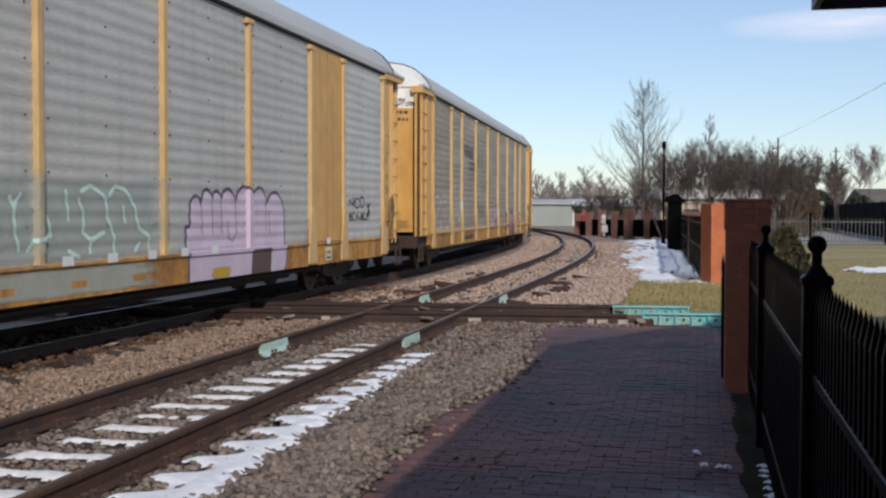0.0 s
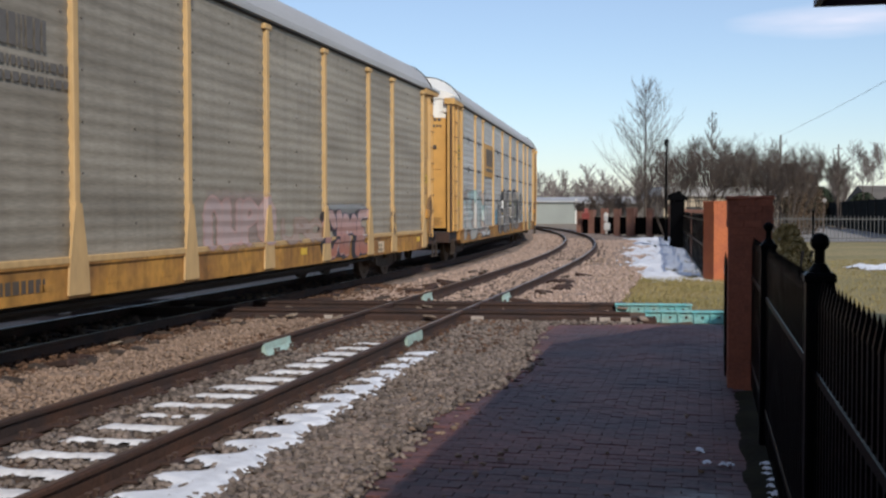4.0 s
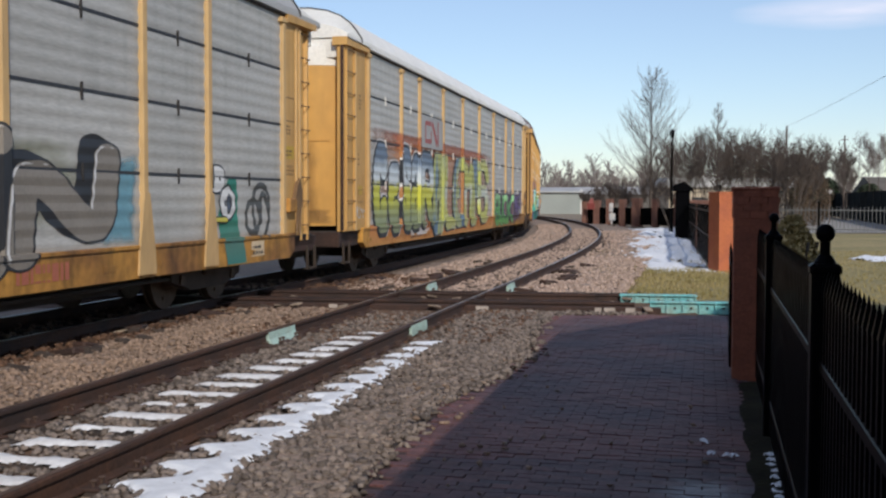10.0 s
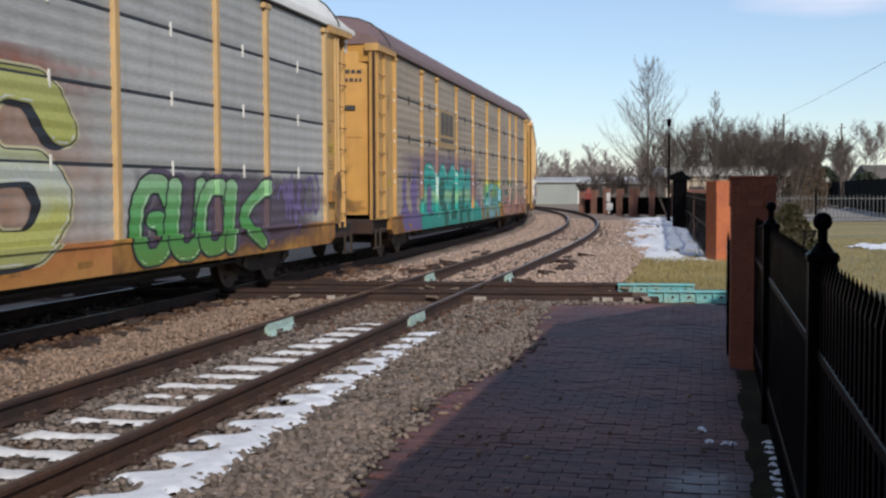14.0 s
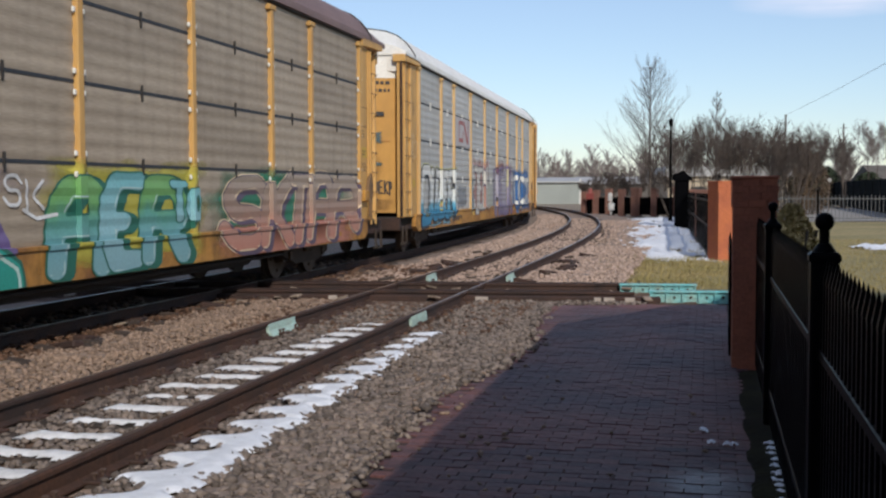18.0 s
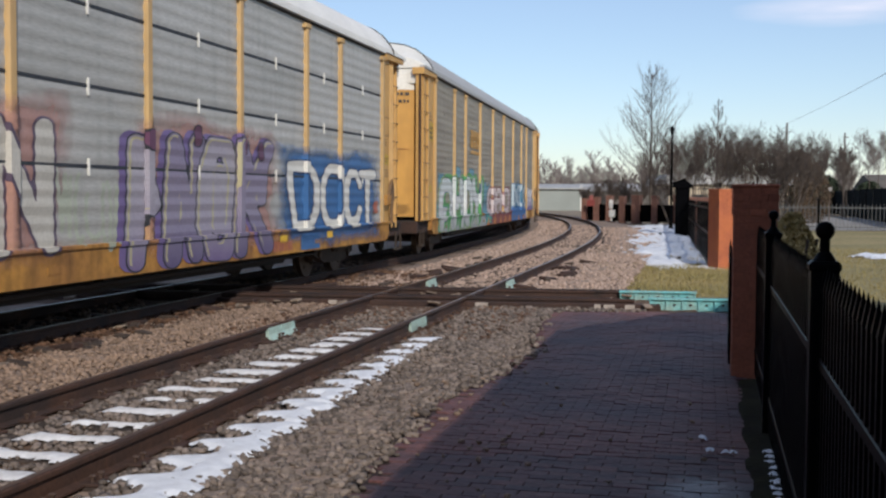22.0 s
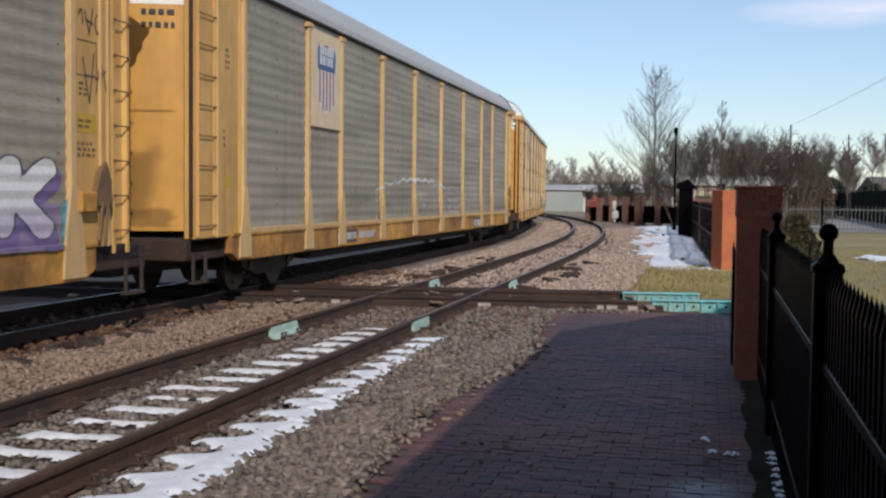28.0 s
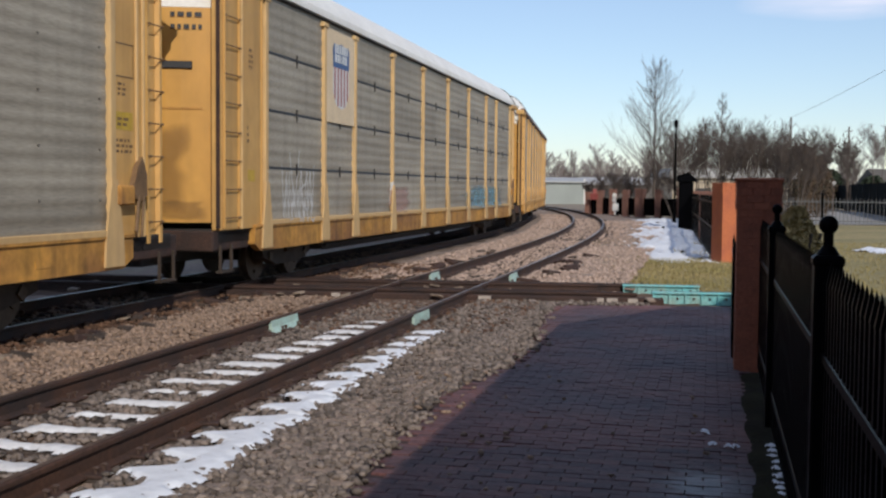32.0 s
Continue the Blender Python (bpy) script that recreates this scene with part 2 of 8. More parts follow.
def damp(m, cx, cy, reach, wet=0.34):
    """Melt water round one spot: a ragged, darker and glossier patch."""
    n, l = m.node_tree.nodes, m.node_tree.links
    b = n["Principled BSDF"]
    geo = n.new("ShaderNodeNewGeometry")
    nz = n.new("ShaderNodeTexNoise")
    nz.inputs["Scale"].default_value, nz.inputs["Detail"].default_value = 3.5, 5
    l.new(geo.outputs["Position"], nz.inputs["Vector"])
    di = n.new("ShaderNodeVectorMath")
    di.operation = "DISTANCE"
    di.inputs[1].default_value = (cx, cy, 0.06)
    l.new(geo.outputs["Position"], di.inputs[0])
    ad = n.new("ShaderNodeMath")
    ad.operation = "MULTIPLY_ADD"
    ad.inputs[1].default_value = reach * 1.6
    l.new(nz.outputs["Fac"], ad.inputs[0])
    l.new(di.outputs["Value"], ad.inputs[2])
    mr = n.new("ShaderNodeMapRange")
    mr.inputs["From Min"].default_value, mr.inputs["From Max"].default_value = reach * 1.95, reach * 1.15
    l.new(ad.outputs["Value"], mr.inputs["Value"])
    ro = n.new("ShaderNodeMapRange")
    ro.inputs["To Min"].default_value, ro.inputs["To Max"].default_value = b.inputs["Roughness"].default_value, wet
    l.new(mr.outputs["Result"], ro.inputs["Value"])
    l.new(ro.outputs["Result"], b.inputs["Roughness"])
    hs = b.inputs["Base Color"].links[0].from_socket
    mx = n.new("ShaderNodeMixRGB")
    mx.blend_type = "MULTIPLY"
    mx.inputs[2].default_value = (0.6, 0.6, 0.62, 1)
    l.new(mr.outputs["Result"], mx.inputs[0])
    l.new(hs, mx.inputs[1])
    l.new(mx.outputs["Color"], b.inputs["Base Color"])


damp(M["brick_pave"], 1.62, 6.4, 0.5)
M["sand"] = mat("sand_joint", (0.04, 0.023, 0.022), 0.95, 0, 0.2, 4, 0.4)
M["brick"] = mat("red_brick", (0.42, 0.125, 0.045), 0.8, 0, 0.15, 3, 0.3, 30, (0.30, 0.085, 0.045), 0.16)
# copy of the brick for the near pillar, with the station's shade in its colour
M["shaded_brick"] = mat("dark_red_brick", (0.27, 0.085, 0.045), 0.8, 0, 0.15, 3, 0.3, 30, (0.19, 0.06, 0.035), 0.08)
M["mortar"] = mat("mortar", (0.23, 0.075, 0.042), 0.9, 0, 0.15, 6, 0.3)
M["iron"] = mat("black_iron", (0.0025, 0.0025, 0.003), 0.38, 0.0, 0.15, 5, 0.05, spec=0.025)
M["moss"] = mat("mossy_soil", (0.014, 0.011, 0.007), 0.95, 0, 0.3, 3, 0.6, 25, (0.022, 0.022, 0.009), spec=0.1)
M["teal"] = mat("teal_paint", (0.15, 0.43, 0.44), 0.55, 0, 0.25, 5, 0.1, 25, (0.25, 0.38, 0.34))
M["pale_teal"] = mat("pale_teal_paint", (0.42, 0.60, 0.54), 0.6, 0, 0.15, 5, 0.1, 25, (0.3, 0.33, 0.27))
M["grass"] = mat("dormant_turf", (0.29, 0.23, 0.10), 0.95, 0, 0.3, 0.25, 0.5, 10, (0.19, 0.165, 0.065))
M["blade"] = mat("dormant_grass", (0.31, 0.245, 0.105), 0.9, 0, 0.3, 0.4, 0, 10, (0.20, 0.175, 0.06))
M["earth"] = mat("bare_earth", (0.20, 0.155, 0.11), 0.95, 0, 0.25, 0.2, 0.6, 6, (0.27, 0.22, 0.15))
M["bark"] = mat("winter_bark", (0.10, 0.078, 0.062), 0.9, 0, 0.2, 2, 0.3)
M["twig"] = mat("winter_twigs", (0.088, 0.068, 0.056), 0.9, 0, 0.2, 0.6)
# paler than the near twigs: distance haze is put into this colour
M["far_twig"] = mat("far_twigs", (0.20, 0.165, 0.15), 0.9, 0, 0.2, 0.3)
M["evergreen"] = mat("evergreen_leaves", (0.035, 0.05, 0.022), 0.8, 0, 0.3, 1)
M["bush"] = mat("bronze_leaves", (0.36, 0.27, 0.10), 0.8, 0, 0.2, 2)
M["shed"] = mat("grey_green_cladding", (0.30, 0.32, 0.29), 0.7, 0, 0.08, 0.3, 0.05, 8)
M["shed_roof"] = mat("pale_metal_roof", (0.46, 0.45, 0.43), 0.6, 0.2, 0.1, 0.3)
M["asphalt"] = mat("asphalt", (0.055, 0.053, 0.052), 0.9, 0, 0.2, 0.4, 0.4, 30)
M["concrete"] = mat("concrete", (0.30, 0.285, 0.265), 0.9, 0, 0.15, 0.6, 0.2)
M["red_paint"] = mat("red_paint", (0.30, 0.07, 0.06), 0.7)
# far pillars' brick: distance haze is put into this duller red
M["hazy_brick"] = mat("weathered_brick", (0.21, 0.105, 0.075), 0.85, 0, 0.2, 2, 0.3, 20, (0.14, 0.07, 0.055), 0.15)
M["dark_hedge"] = mat("dark_screen", (0.006, 0.008, 0.009), 0.9, spec=0.05)
M["house_wall"] = mat("tan_siding", (0.50, 0.41, 0.29), 0.8, 0, 0.1, 0.3)
M["house_roof"] = mat("shingle_roof", (0.13, 0.115, 0.10), 0.9, 0, 0.2, 0.6)
M["canopy"] = mat("purple_fascia", (0.05, 0.04, 0.11), 0.5)
M["rust_bed"] = mat("rust_stained_bed", (0.080, 0.044, 0.026), 0.95, 0, 0.35, 1.5, 0.8, 20, (0.135, 0.08, 0.048))
M["fence_grey"] = mat("dull_grey_metal", (0.12, 0.12, 0.115), 0.7, 0, 0.15, 1)
M["thin_snow"] = mat("thin_dirty_snow", (0.70, 0.70, 0.71), 0.7, 0, 0.12, 5, 0.4, 16, (0.50, 0.47, 0.45))
M["pale_post"] = mat("chalky_faded_post", (0.56, 0.37, 0.16), 0.65, 0, 0.10, 1.2, 0.03, 8, (0.48, 0.31, 0.15), 0.05, (1, 1, 0.4))
M["brake"] = mat("grimy_brake_paint", (0.20, 0.115, 0.05), 0.7, 0, 0.2, 4, 0.1)
M["plate_steel"] = mat("weathered_plate", (0.30, 0.24, 0.18), 0.8, 0, 0.2, 6, 0, 20, (0.12, 0.08, 0.06), 0.3)
M["pole"] = mat("weathered_pole", (0.13, 0.10, 0.08), 0.9, 0, 0.2, 1)


# ---------- mesh helpers ----------
def finish(name, bm, material, parent=None, label="", smooth=False):
    me = bpy.data.meshes.new(name)
    bm.to_mesh(me)
    bm.free()
    me.materials.append(material)
    if smooth:
        me.polygons.foreach_set("use_smooth", [True] * len(me.polygons))
    ob = new(name, me)
    if parent is not None:
        ob.parent = parent
    if label:
        ob["label"] = label
    return ob


def part(name, bm, material, parent, label="", smooth=False):
    return finish(name, bm, material, parent, label, smooth)


def again(name, me, parent, m=None, label=""):
    ob = new(name, me)
    ob.parent = parent
    if m is not None:
        ob.matrix_basis = m
    if label:
        ob["label"] = label
    return ob


def empty(name, m=None):
    ob = new(name)
    ob.empty_display_size = 0.2
    if m is not None:
        ob.matrix_basis = m
    return ob


def add_box(bm, lo, hi, bevel=0.0):
    x0, y0, z0 = lo
    x1, y1, z1 = hi
    r = bmesh.ops.create_cube(bm, size=1, matrix=Matrix.Translation(((x0 + x1) / 2, (y0 + y1) / 2, (z0 + z1) / 2)) @ Matrix.Diagonal((x1 - x0, y1 - y0, z1 - z0, 1)))
    if bevel:
        vs = set(r["verts"])
        bmesh.ops.bevel(bm, geom=[e for e in bm.edges if e.verts[0] in vs and e.verts[1] in vs], offset=bevel, segments=1, affect="EDGES")


def box_bm(lo, hi, bevel=0.0):
    bm = bmesh.new()
    add_box(bm, lo, hi, bevel)
    return bm


def add_cyl(bm, r1, r2, length, m, seg=12):
    bmesh.ops.create_cone(bm, cap_ends=True, segments=seg, radius1=r1, radius2=r2, depth=length, matrix=m)


def add_rod(bm, a, b, r, seg=6):
    a, b = Vector(a), Vector(b)
    d = b - a
    add_cyl(bm, r, r, d.length, Matrix.Translation((a + b) / 2) @ d.to_track_quat("Z", "Y").to_matrix().to_4x4(), seg)


def add_prism(bm, outline, axis_lo, axis_hi, axis="y"):
    """Extrude an (a, z) outline along y (a is x) or along x (a is y)."""
    put = (lambda a, z, c: (a, c, z)) if axis == "y" else (lambda a, z, c: (c, a, z))
    v0 = [bm.verts.new(put(a, z, axis_lo)) for a, z in outline]
    v1 = [bm.verts.new(put(a, z, axis_hi)) for a, z in outline]
    n = len(outline)
    for i in range(n):
        bm.faces.new((v0[i], v0[(i + 1) % n], v1[(i + 1) % n], v1[i]))
    bm.faces.new(v0[::-1])
    bm.faces.new(v1)
    bmesh.ops.recalc_face_normals(bm, faces=bm.faces[:])


def raw(name, verts, faces, material, parent=None, smooth=False):
    me = bpy.data.meshes.new(name)
    me.from_pydata([tuple(map(float, v)) for v in verts], [], [tuple(int(i) for i in f) for f in faces])
    me.materials.append(material)
    if smooth:
        me.polygons.foreach_set("use_smooth", [True] * len(me.polygons))
    ob = new(name, me)
    if parent is not None:
        ob.parent = parent
    return ob


# ---------- the line of the tracks ----------
# Station s runs ahead along the near track; straight, then a spiral into a left-hand curve.
S_X, S_Y, S_HEAD, S_EASE, S_SPIRAL, S_CURVE = -2.2156, 10.1, 13.325, 9.52, 20.96, 0.0036557
DS = 0.25
_s = np.arange(-60, 300, DS)
_k = np.clip((_s - S_EASE) / S_SPIRAL, 0, 1) * S_CURVE
_th = np.radians(S_HEAD) - np.concatenate([[0], np.cumsum((_k[1:] + _k[:-1]) / 2 * DS)])
_x = np.concatenate([[0], np.cumsum(np.sin((_th[1:] + _th[:-1]) / 2) * DS)])
_y = np.concatenate([[0], np.cumsum(np.cos((_th[1:] + _th[:-1]) / 2) * DS)])
_i0 = int(np.argmin(np.abs(_s)))
_x, _y = _x - _x[_i0] + S_X, _y - _y[_i0] + S_Y
TRAIN_OFF = -4.02
RAIL_Z = 0.15


def at_station(s, off=0.0):
    """Place and heading (radians, to the right of +y) at station s, off metres to the right."""
    th = float(np.interp(s, _s, _th))
    return float(np.interp(s, _s, _x)) + off * math.cos(th), float(np.interp(s, _s, _y)) - off * math.sin(th), th


_tx, _ty = _x + TRAIN_OFF * np.cos(_th), _y - TRAIN_OFF * np.sin(_th)
_q = np.concatenate([[0], np.cumsum(np.hypot(np.diff(_tx), np.diff(_ty)))])
_q -= _q[_i0]


def on_train_track(q):
    return float(np.interp(q, _q, _tx)), float(np.interp(q, _q, _ty))


# ---------- ground ----------
def ground_sheet():
    """One sheet to the horizon, fine near the place and coarse far away."""
    xs = np.unique(np.concatenate([np.linspace(-60, 60, 61), np.linspace(-2500, 2500, 41)]))
    ys = np.unique(np.concatenate([np.linspace(-30, 130, 81), np.linspace(-2500, 2500, 41)]))
    verts, faces = [], []
    for y in ys:
        for x in xs:
            verts.append((x, y, -0.16 + 0.03 * noise.noise((x * 0.3, y * 0.3, 0))))
    w = len(xs)
    for j in range(len(ys) - 1):
        for i in range(w - 1):
            a = j * w + i
            faces.append((a, a + 1, a + w + 1, a + w))
    return tagged(raw("ground", verts, faces, M["earth"], smooth=True), "bare earth and worn dormant turf reaching the horizon", "ground", kind="structure")


ground_sheet()


def strip(name, rows, material, z=None, label="", category="", kind="structure", wave=0.0):
    """A draped sheet from rows of points across it."""
    verts, faces = [], []
    n = len(rows[0])
    for r in rows:
        for p in r:
            verts.append((p[0], p[1], p[2] + wave * noise.noise((p[0] * 1.7, p[1] * 1.7, 3.1))))
    for j in range(len(rows) - 1):
        for i in range(n - 1):
            a = j * n + i
            faces.append((a, a + 1, a + n + 1, a + n))
    return tagged(raw(name, verts, faces, material, smooth=True), label, category, kind=kind)


def ballast_bed():
    rows = []
    for s in np.arange(-34, 190, 0.5):
        row = []
        for off, z in ((-8.6, -0.2), (-7.6, -0.14), (-6.2, -0.03), (-5.6, -0.02), (-4.9, -0.04), (-4.0, -0.045), (-3.2, -0.04), (-2.7, -0.02), (-2.2, 0.0), (-1.7, -0.01), (-1.3, -0.03), (-0.7, -0.05), (0, -0.06), (0.7, -0.05), (1.2, -0.03), (1.7, 0.0), (2.1, 0.01), (2.6, -0.02), (3.2, -0.09), (4.2, -0.2)):
            x, y, _ = at_station(s, off)
            row.append((x, y, z))
        rows.append(row)
    return strip("ballast", rows, M["ballast"], None, "tan crushed stone ballast under both tracks", "ballast", wave=0.03)


ballast_bed()


def ico():
    bm = bmesh.new()
    bmesh.ops.create_icosphere(bm, subdivisions=1, radius=1.0)
    v = np.array([x.co[:] for x in bm.verts])
    f = np.array([[a.index for a in y.verts] for y in bm.faces])
    bm.free()
    return v, f


def stones(name, places, sizes, material, label):
    """Loose angular stones, each with its own shape."""
    bv, bf = ico()
    rng = np.random.default_rng(5)
    n = len(places)
    jit = 1 + 0.48 * (rng.random((n, len(bv), 1)) - 0.5) * 2
    sc = np.array(sizes)[:, None, None] * np.stack([rng.uniform(0.7, 1.3, n), rng.uniform(0.7, 1.3, n), rng.uniform(0.5, 0.85, n)], 1)[:, None, :]
    a = rng.uniform(0, 6.283, n)
    ca, sa = np.cos(a)[:, None], np.sin(a)[:, None]
    v = bv[None] * jit * sc
    x, y = v[..., 0] * ca - v[..., 1] * sa, v[..., 0] * sa + v[..., 1] * ca
    v = np.stack([x, y, v[..., 2]], -1) + np.array(places)[:, None, :]
    f = (bf[None] + (np.arange(n) * len(bv))[:, None, None]).reshape(-1, 3)
    me = bpy.data.meshes.new(name)
    me.vertices.add(n * len(bv))
    me.vertices.foreach_set("co", v.reshape(-1).astype(np.float32))
    me.loops.add(len(f) * 3)
    me.loops.foreach_set("vertex_index", f.reshape(-1).astype(np.int32))
    me.polygons.add(len(f))
    me.polygons.foreach_set("loop_start", np.arange(0, len(f) * 3, 3, dtype=np.int32))
    me.update(calc_edges=True)
    me.materials.append(material)
    return tagged(new(name, me), label, "gravel", kind="stuff")


def plat_left(y):
    """The ragged left edge of the brick platform."""
    return float(np.interp(y, (2.0, 7.4, 9.1, 11.0, 12.5, 14.1, 16.3, 16.9), (-1.25, -0.32, -0.02, 0.66, 1.12, 1.2, 1.6, 2.0)))


def scatter_ballast():
    rng = np.random.default_rng(11)
    places, sizes = ([], [], [], []), ([], [], [], [])
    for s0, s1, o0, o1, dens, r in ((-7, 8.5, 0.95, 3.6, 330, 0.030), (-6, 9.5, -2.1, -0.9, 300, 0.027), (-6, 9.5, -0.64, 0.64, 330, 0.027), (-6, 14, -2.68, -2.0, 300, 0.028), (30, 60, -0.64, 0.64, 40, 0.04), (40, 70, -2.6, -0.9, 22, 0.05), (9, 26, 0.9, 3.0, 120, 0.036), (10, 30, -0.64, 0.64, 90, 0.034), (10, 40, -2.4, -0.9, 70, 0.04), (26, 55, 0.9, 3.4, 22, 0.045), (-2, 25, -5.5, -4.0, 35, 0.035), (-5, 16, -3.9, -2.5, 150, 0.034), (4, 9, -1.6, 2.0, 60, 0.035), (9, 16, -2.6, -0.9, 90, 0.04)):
        n = int((s1 - s0) * (o1 - o0) * dens)
        for s, o in zip(rng.uniform(s0, s1, n), rng.uniform(o0, o1, n)):
            x, y, _ = at_station(s, o)
            if y < 17.2 and x > plat_left(y) + 0.12 * noise.noise((y * 2, 0, 0)) - 0.02 + 0.16 * rng.random() ** 3:
                continue
            if y > 16.8 and abs(y - (18.8 - 0.12 * (x - 1.0))) < 1.05 and x < 3.4:
                if rng.random() < 0.7:
                    continue
            z = 0.0 if abs(o) > 0.9 else -0.035
            if y < 17.2 and x > plat_left(y) - 0.05:
                z = 0.062
            # colour by zone: grey by the platform and between near rails, pink farther on
            grey_zone = o0 == 0.95 or o1 == 0.64 and s0 < 0
            k = 1 if grey_zone else (2 if s0 >= 9 else 0)
            if (s0, s1) in ((-5, 16), (4, 9), (9, 16)):
                k = 3
            places[k].append((x, y, z - 0.005 + 0.022 * rng.random()))
            sizes[k].append(r * rng.uniform(0.55, 1.35))
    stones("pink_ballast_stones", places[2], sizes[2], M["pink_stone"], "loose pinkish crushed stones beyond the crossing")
    stones("rust_stained_stones", places[3], sizes[3], M["rust_stone"], "rust-brown stained stones beside the rails")
    stones("grey_ballast_stones", places[1], sizes[1], M["grey_stone"], "loose grey-brown crushed stones beside the platform")
    stones("loose_ballast_stones", places[0], sizes[0], M["stone"], "loose tan and grey crushed ballast stones")


scatter_ballast()


# ---------- tracks ----------
def rail_profile():
    return ((-0.07, 0.0), (-0.07, 0.012), (-0.012, 0.03), (-0.010, 0.125), (-0.036, 0.135), (-0.037, 0.163), (-0.028, 0.172), (0.028, 0.172), (0.037, 0.163), (0.036, 0.135), (0.010, 0.125), (0.012, 0.03), (0.07, 0.012), (0.07, 0.0))


def sweep_rail(name, line, parent, label="", steel="rail", head="rusttop", split=0):
    """A rail along points with headings; its worn head is a part of its own."""
    prof = rail_profile()
    n = len(prof)
    verts, faces = [], []
    for x, y, th in line:
        for a, z in prof:
            verts.append((x + a * math.cos(th), y - a * math.sin(th), RAIL_Z - 0.172 + z))
    for j in range(len(line) - 1):
        for i in range(n):
            faces.append((j * n + i, j * n + (i + 1) % n, (j + 1) * n + (i + 1) % n, (j + 1) * n + i))
    faces.append(tuple(range(n))[::-1])
    faces.append(tuple((len(line) - 1) * n + i for i in range(n)))
    rail = raw(name, verts, faces, M[steel], parent)
    for stretch, finish_ in ((line[:split + 1], "rusttop"), (line[split:], head)):
        if len(stretch) < 2:
            continue
        verts, faces = [], []
        for x, y, th in stretch:
            for a in (-0.024, 0.024):
                verts.append((x + a * math.cos(th), y - a * math.sin(th), RAIL_Z + 0.003))
        for j in range(len(stretch) - 1):
            faces.append((2 * j, 2 * j + 1, 2 * j + 3, 2 * j + 2))
        raw("running_surface", verts, faces, M[finish_], rail)
    return rail


def tie_mesh(seed):
    bm = bmesh.new()
    add_box(bm, (-1.3, -0.115, -0.17), (1.3, 0.115, 0.0), 0.012)
    bmesh.ops.subdivide_edges(bm, edges=[e for e in bm.edges if abs(e.verts[0].co.x - e.verts[1].co.x) > 1], cuts=6)
    for v in bm.verts:
        v.co += Vector((0, 0.012 * noise.noise((v.co.x * 2 + seed * 9, v.co.y * 6, 0)), 0.008 * noise.noise((v.co.x * 3, v.co.y * 9 + seed, 4))))
    me = bpy.data.meshes.new("tie")
    bm.to_mesh(me)
    bm.free()
    me.materials.append(M["tie"])
    return me


TIES = [tie_mesh(i) for i in range(5)]


def small_mesh(name, bm, material):
    me = bpy.data.meshes.new(name)
    bm.to_mesh(me)
    bm.free()
    me.materials.append(material)
    return me


TIE_PLATE = small_mesh("tie_plate", box_bm((-0.19, -0.10, 0.0), (0.19, 0.10, 0.024), 0.006), M["rail"])
_bm = bmesh.new()
add_box(_bm, (-0.009, -0.009, 0.0), (0.009, 0.009, 0.035))
add_box(_bm, (-0.022, -0.016, 0.03), (0.022, 0.016, 0.048), 0.006)
SPIKE = small_mesh("spike", _bm, M["rusttop"])


def build_track(name, off, s0, s1, tie0, tie1, label):
    tr = empty(name)
    tagged(tr, label, "railway track", kind="structure")
    for side in (-0.7525, 0.7525):
        st = np.concatenate([np.arange(s0, 20, 1.0), np.arange(20, s1, 2.0)])
        sweep_rail("rail", [at_station(s, off + side) for s in st], tr, "", "rail", "railtop", 0 if off else 39)
    rng = random.Random(int(off * 10))
    s = tie0
    while s < tie1:
        x, y, th = at_station(s, off + rng.uniform(-0.05, 0.05))
        cross = abs(y - (18.8 - 0.12 * (x - 1.0))) < 1.2
        if not cross:
            again("tie", TIES[rng.randrange(5)], tr, pose(x, y, -0.025, 0, 0, -math.degrees(th) + rng.uniform(-1.2, 1.2)))
        if off == 0 and -7 < s < 13 and not cross:
            for side in (-0.7525, 0.7525):
                px, py, _ = at_station(s, side)
                base = again("tie_plate", TIE_PLATE, tr, pose(px, py, -0.022, 0, 0, -math.degrees(th) + rng.uniform(-2, 2)))
                for a, b in ((-0.10, -0.05), (0.10, 0.05), (0.10, -0.05)):
                    again("spike", SPIKE, base, pose(a, b, 0.02, 0, rng.uniform(-8, 8), 0))
        s += 0.535
    return tr


def track_bed(name, off, half, s0, s1, z):
    """Dark fouled stone and rust between and beside the rails."""
    rows = []
    for s in np.arange(s0, s1, 0.4):
        row = []
        for k in range(11):
            o = -half + 2 * half * k / 10 + 0.10 * noise.noise((s * 1.3, k * 0.7, off))
            x, y, _ = at_station(s, off + o)
            row.append((x, y, z - 0.05 * abs(2 * k / 10 - 1) ** 5 + 0.012 * noise.noise((s * 3, o * 3, 0))))
        rows.append(row)
    strip(name, rows, M["rust_bed"], None, "rust-brown fouled stone between the rails", "ballast", wave=0.012)


track_bed("near_track_bed", 0.0, 1.1, -12, 9.5, -0.05)
track_bed("train_track_bed", TRAIN_OFF + 0.2, 1.85, -12, 90, -0.042)
near_track = build_track("near_track", 0.0, -34, 190, -9, 60, "rusty rails on dark wooden ties curving away")
train_track = build_track("train_track", TRAIN_OFF, -34, 190, -4, 40, "rusty rails on dark ties under the freight train")


def cross_xy(u, v):
    """Along the crossing track (u to the right) and across it (v ahead)."""
    d = Vector((1.0, -0.12)).normalized()
    return 1.0 + d.x * u - d.y * v, 18.8 + d.y * u + d.x * v


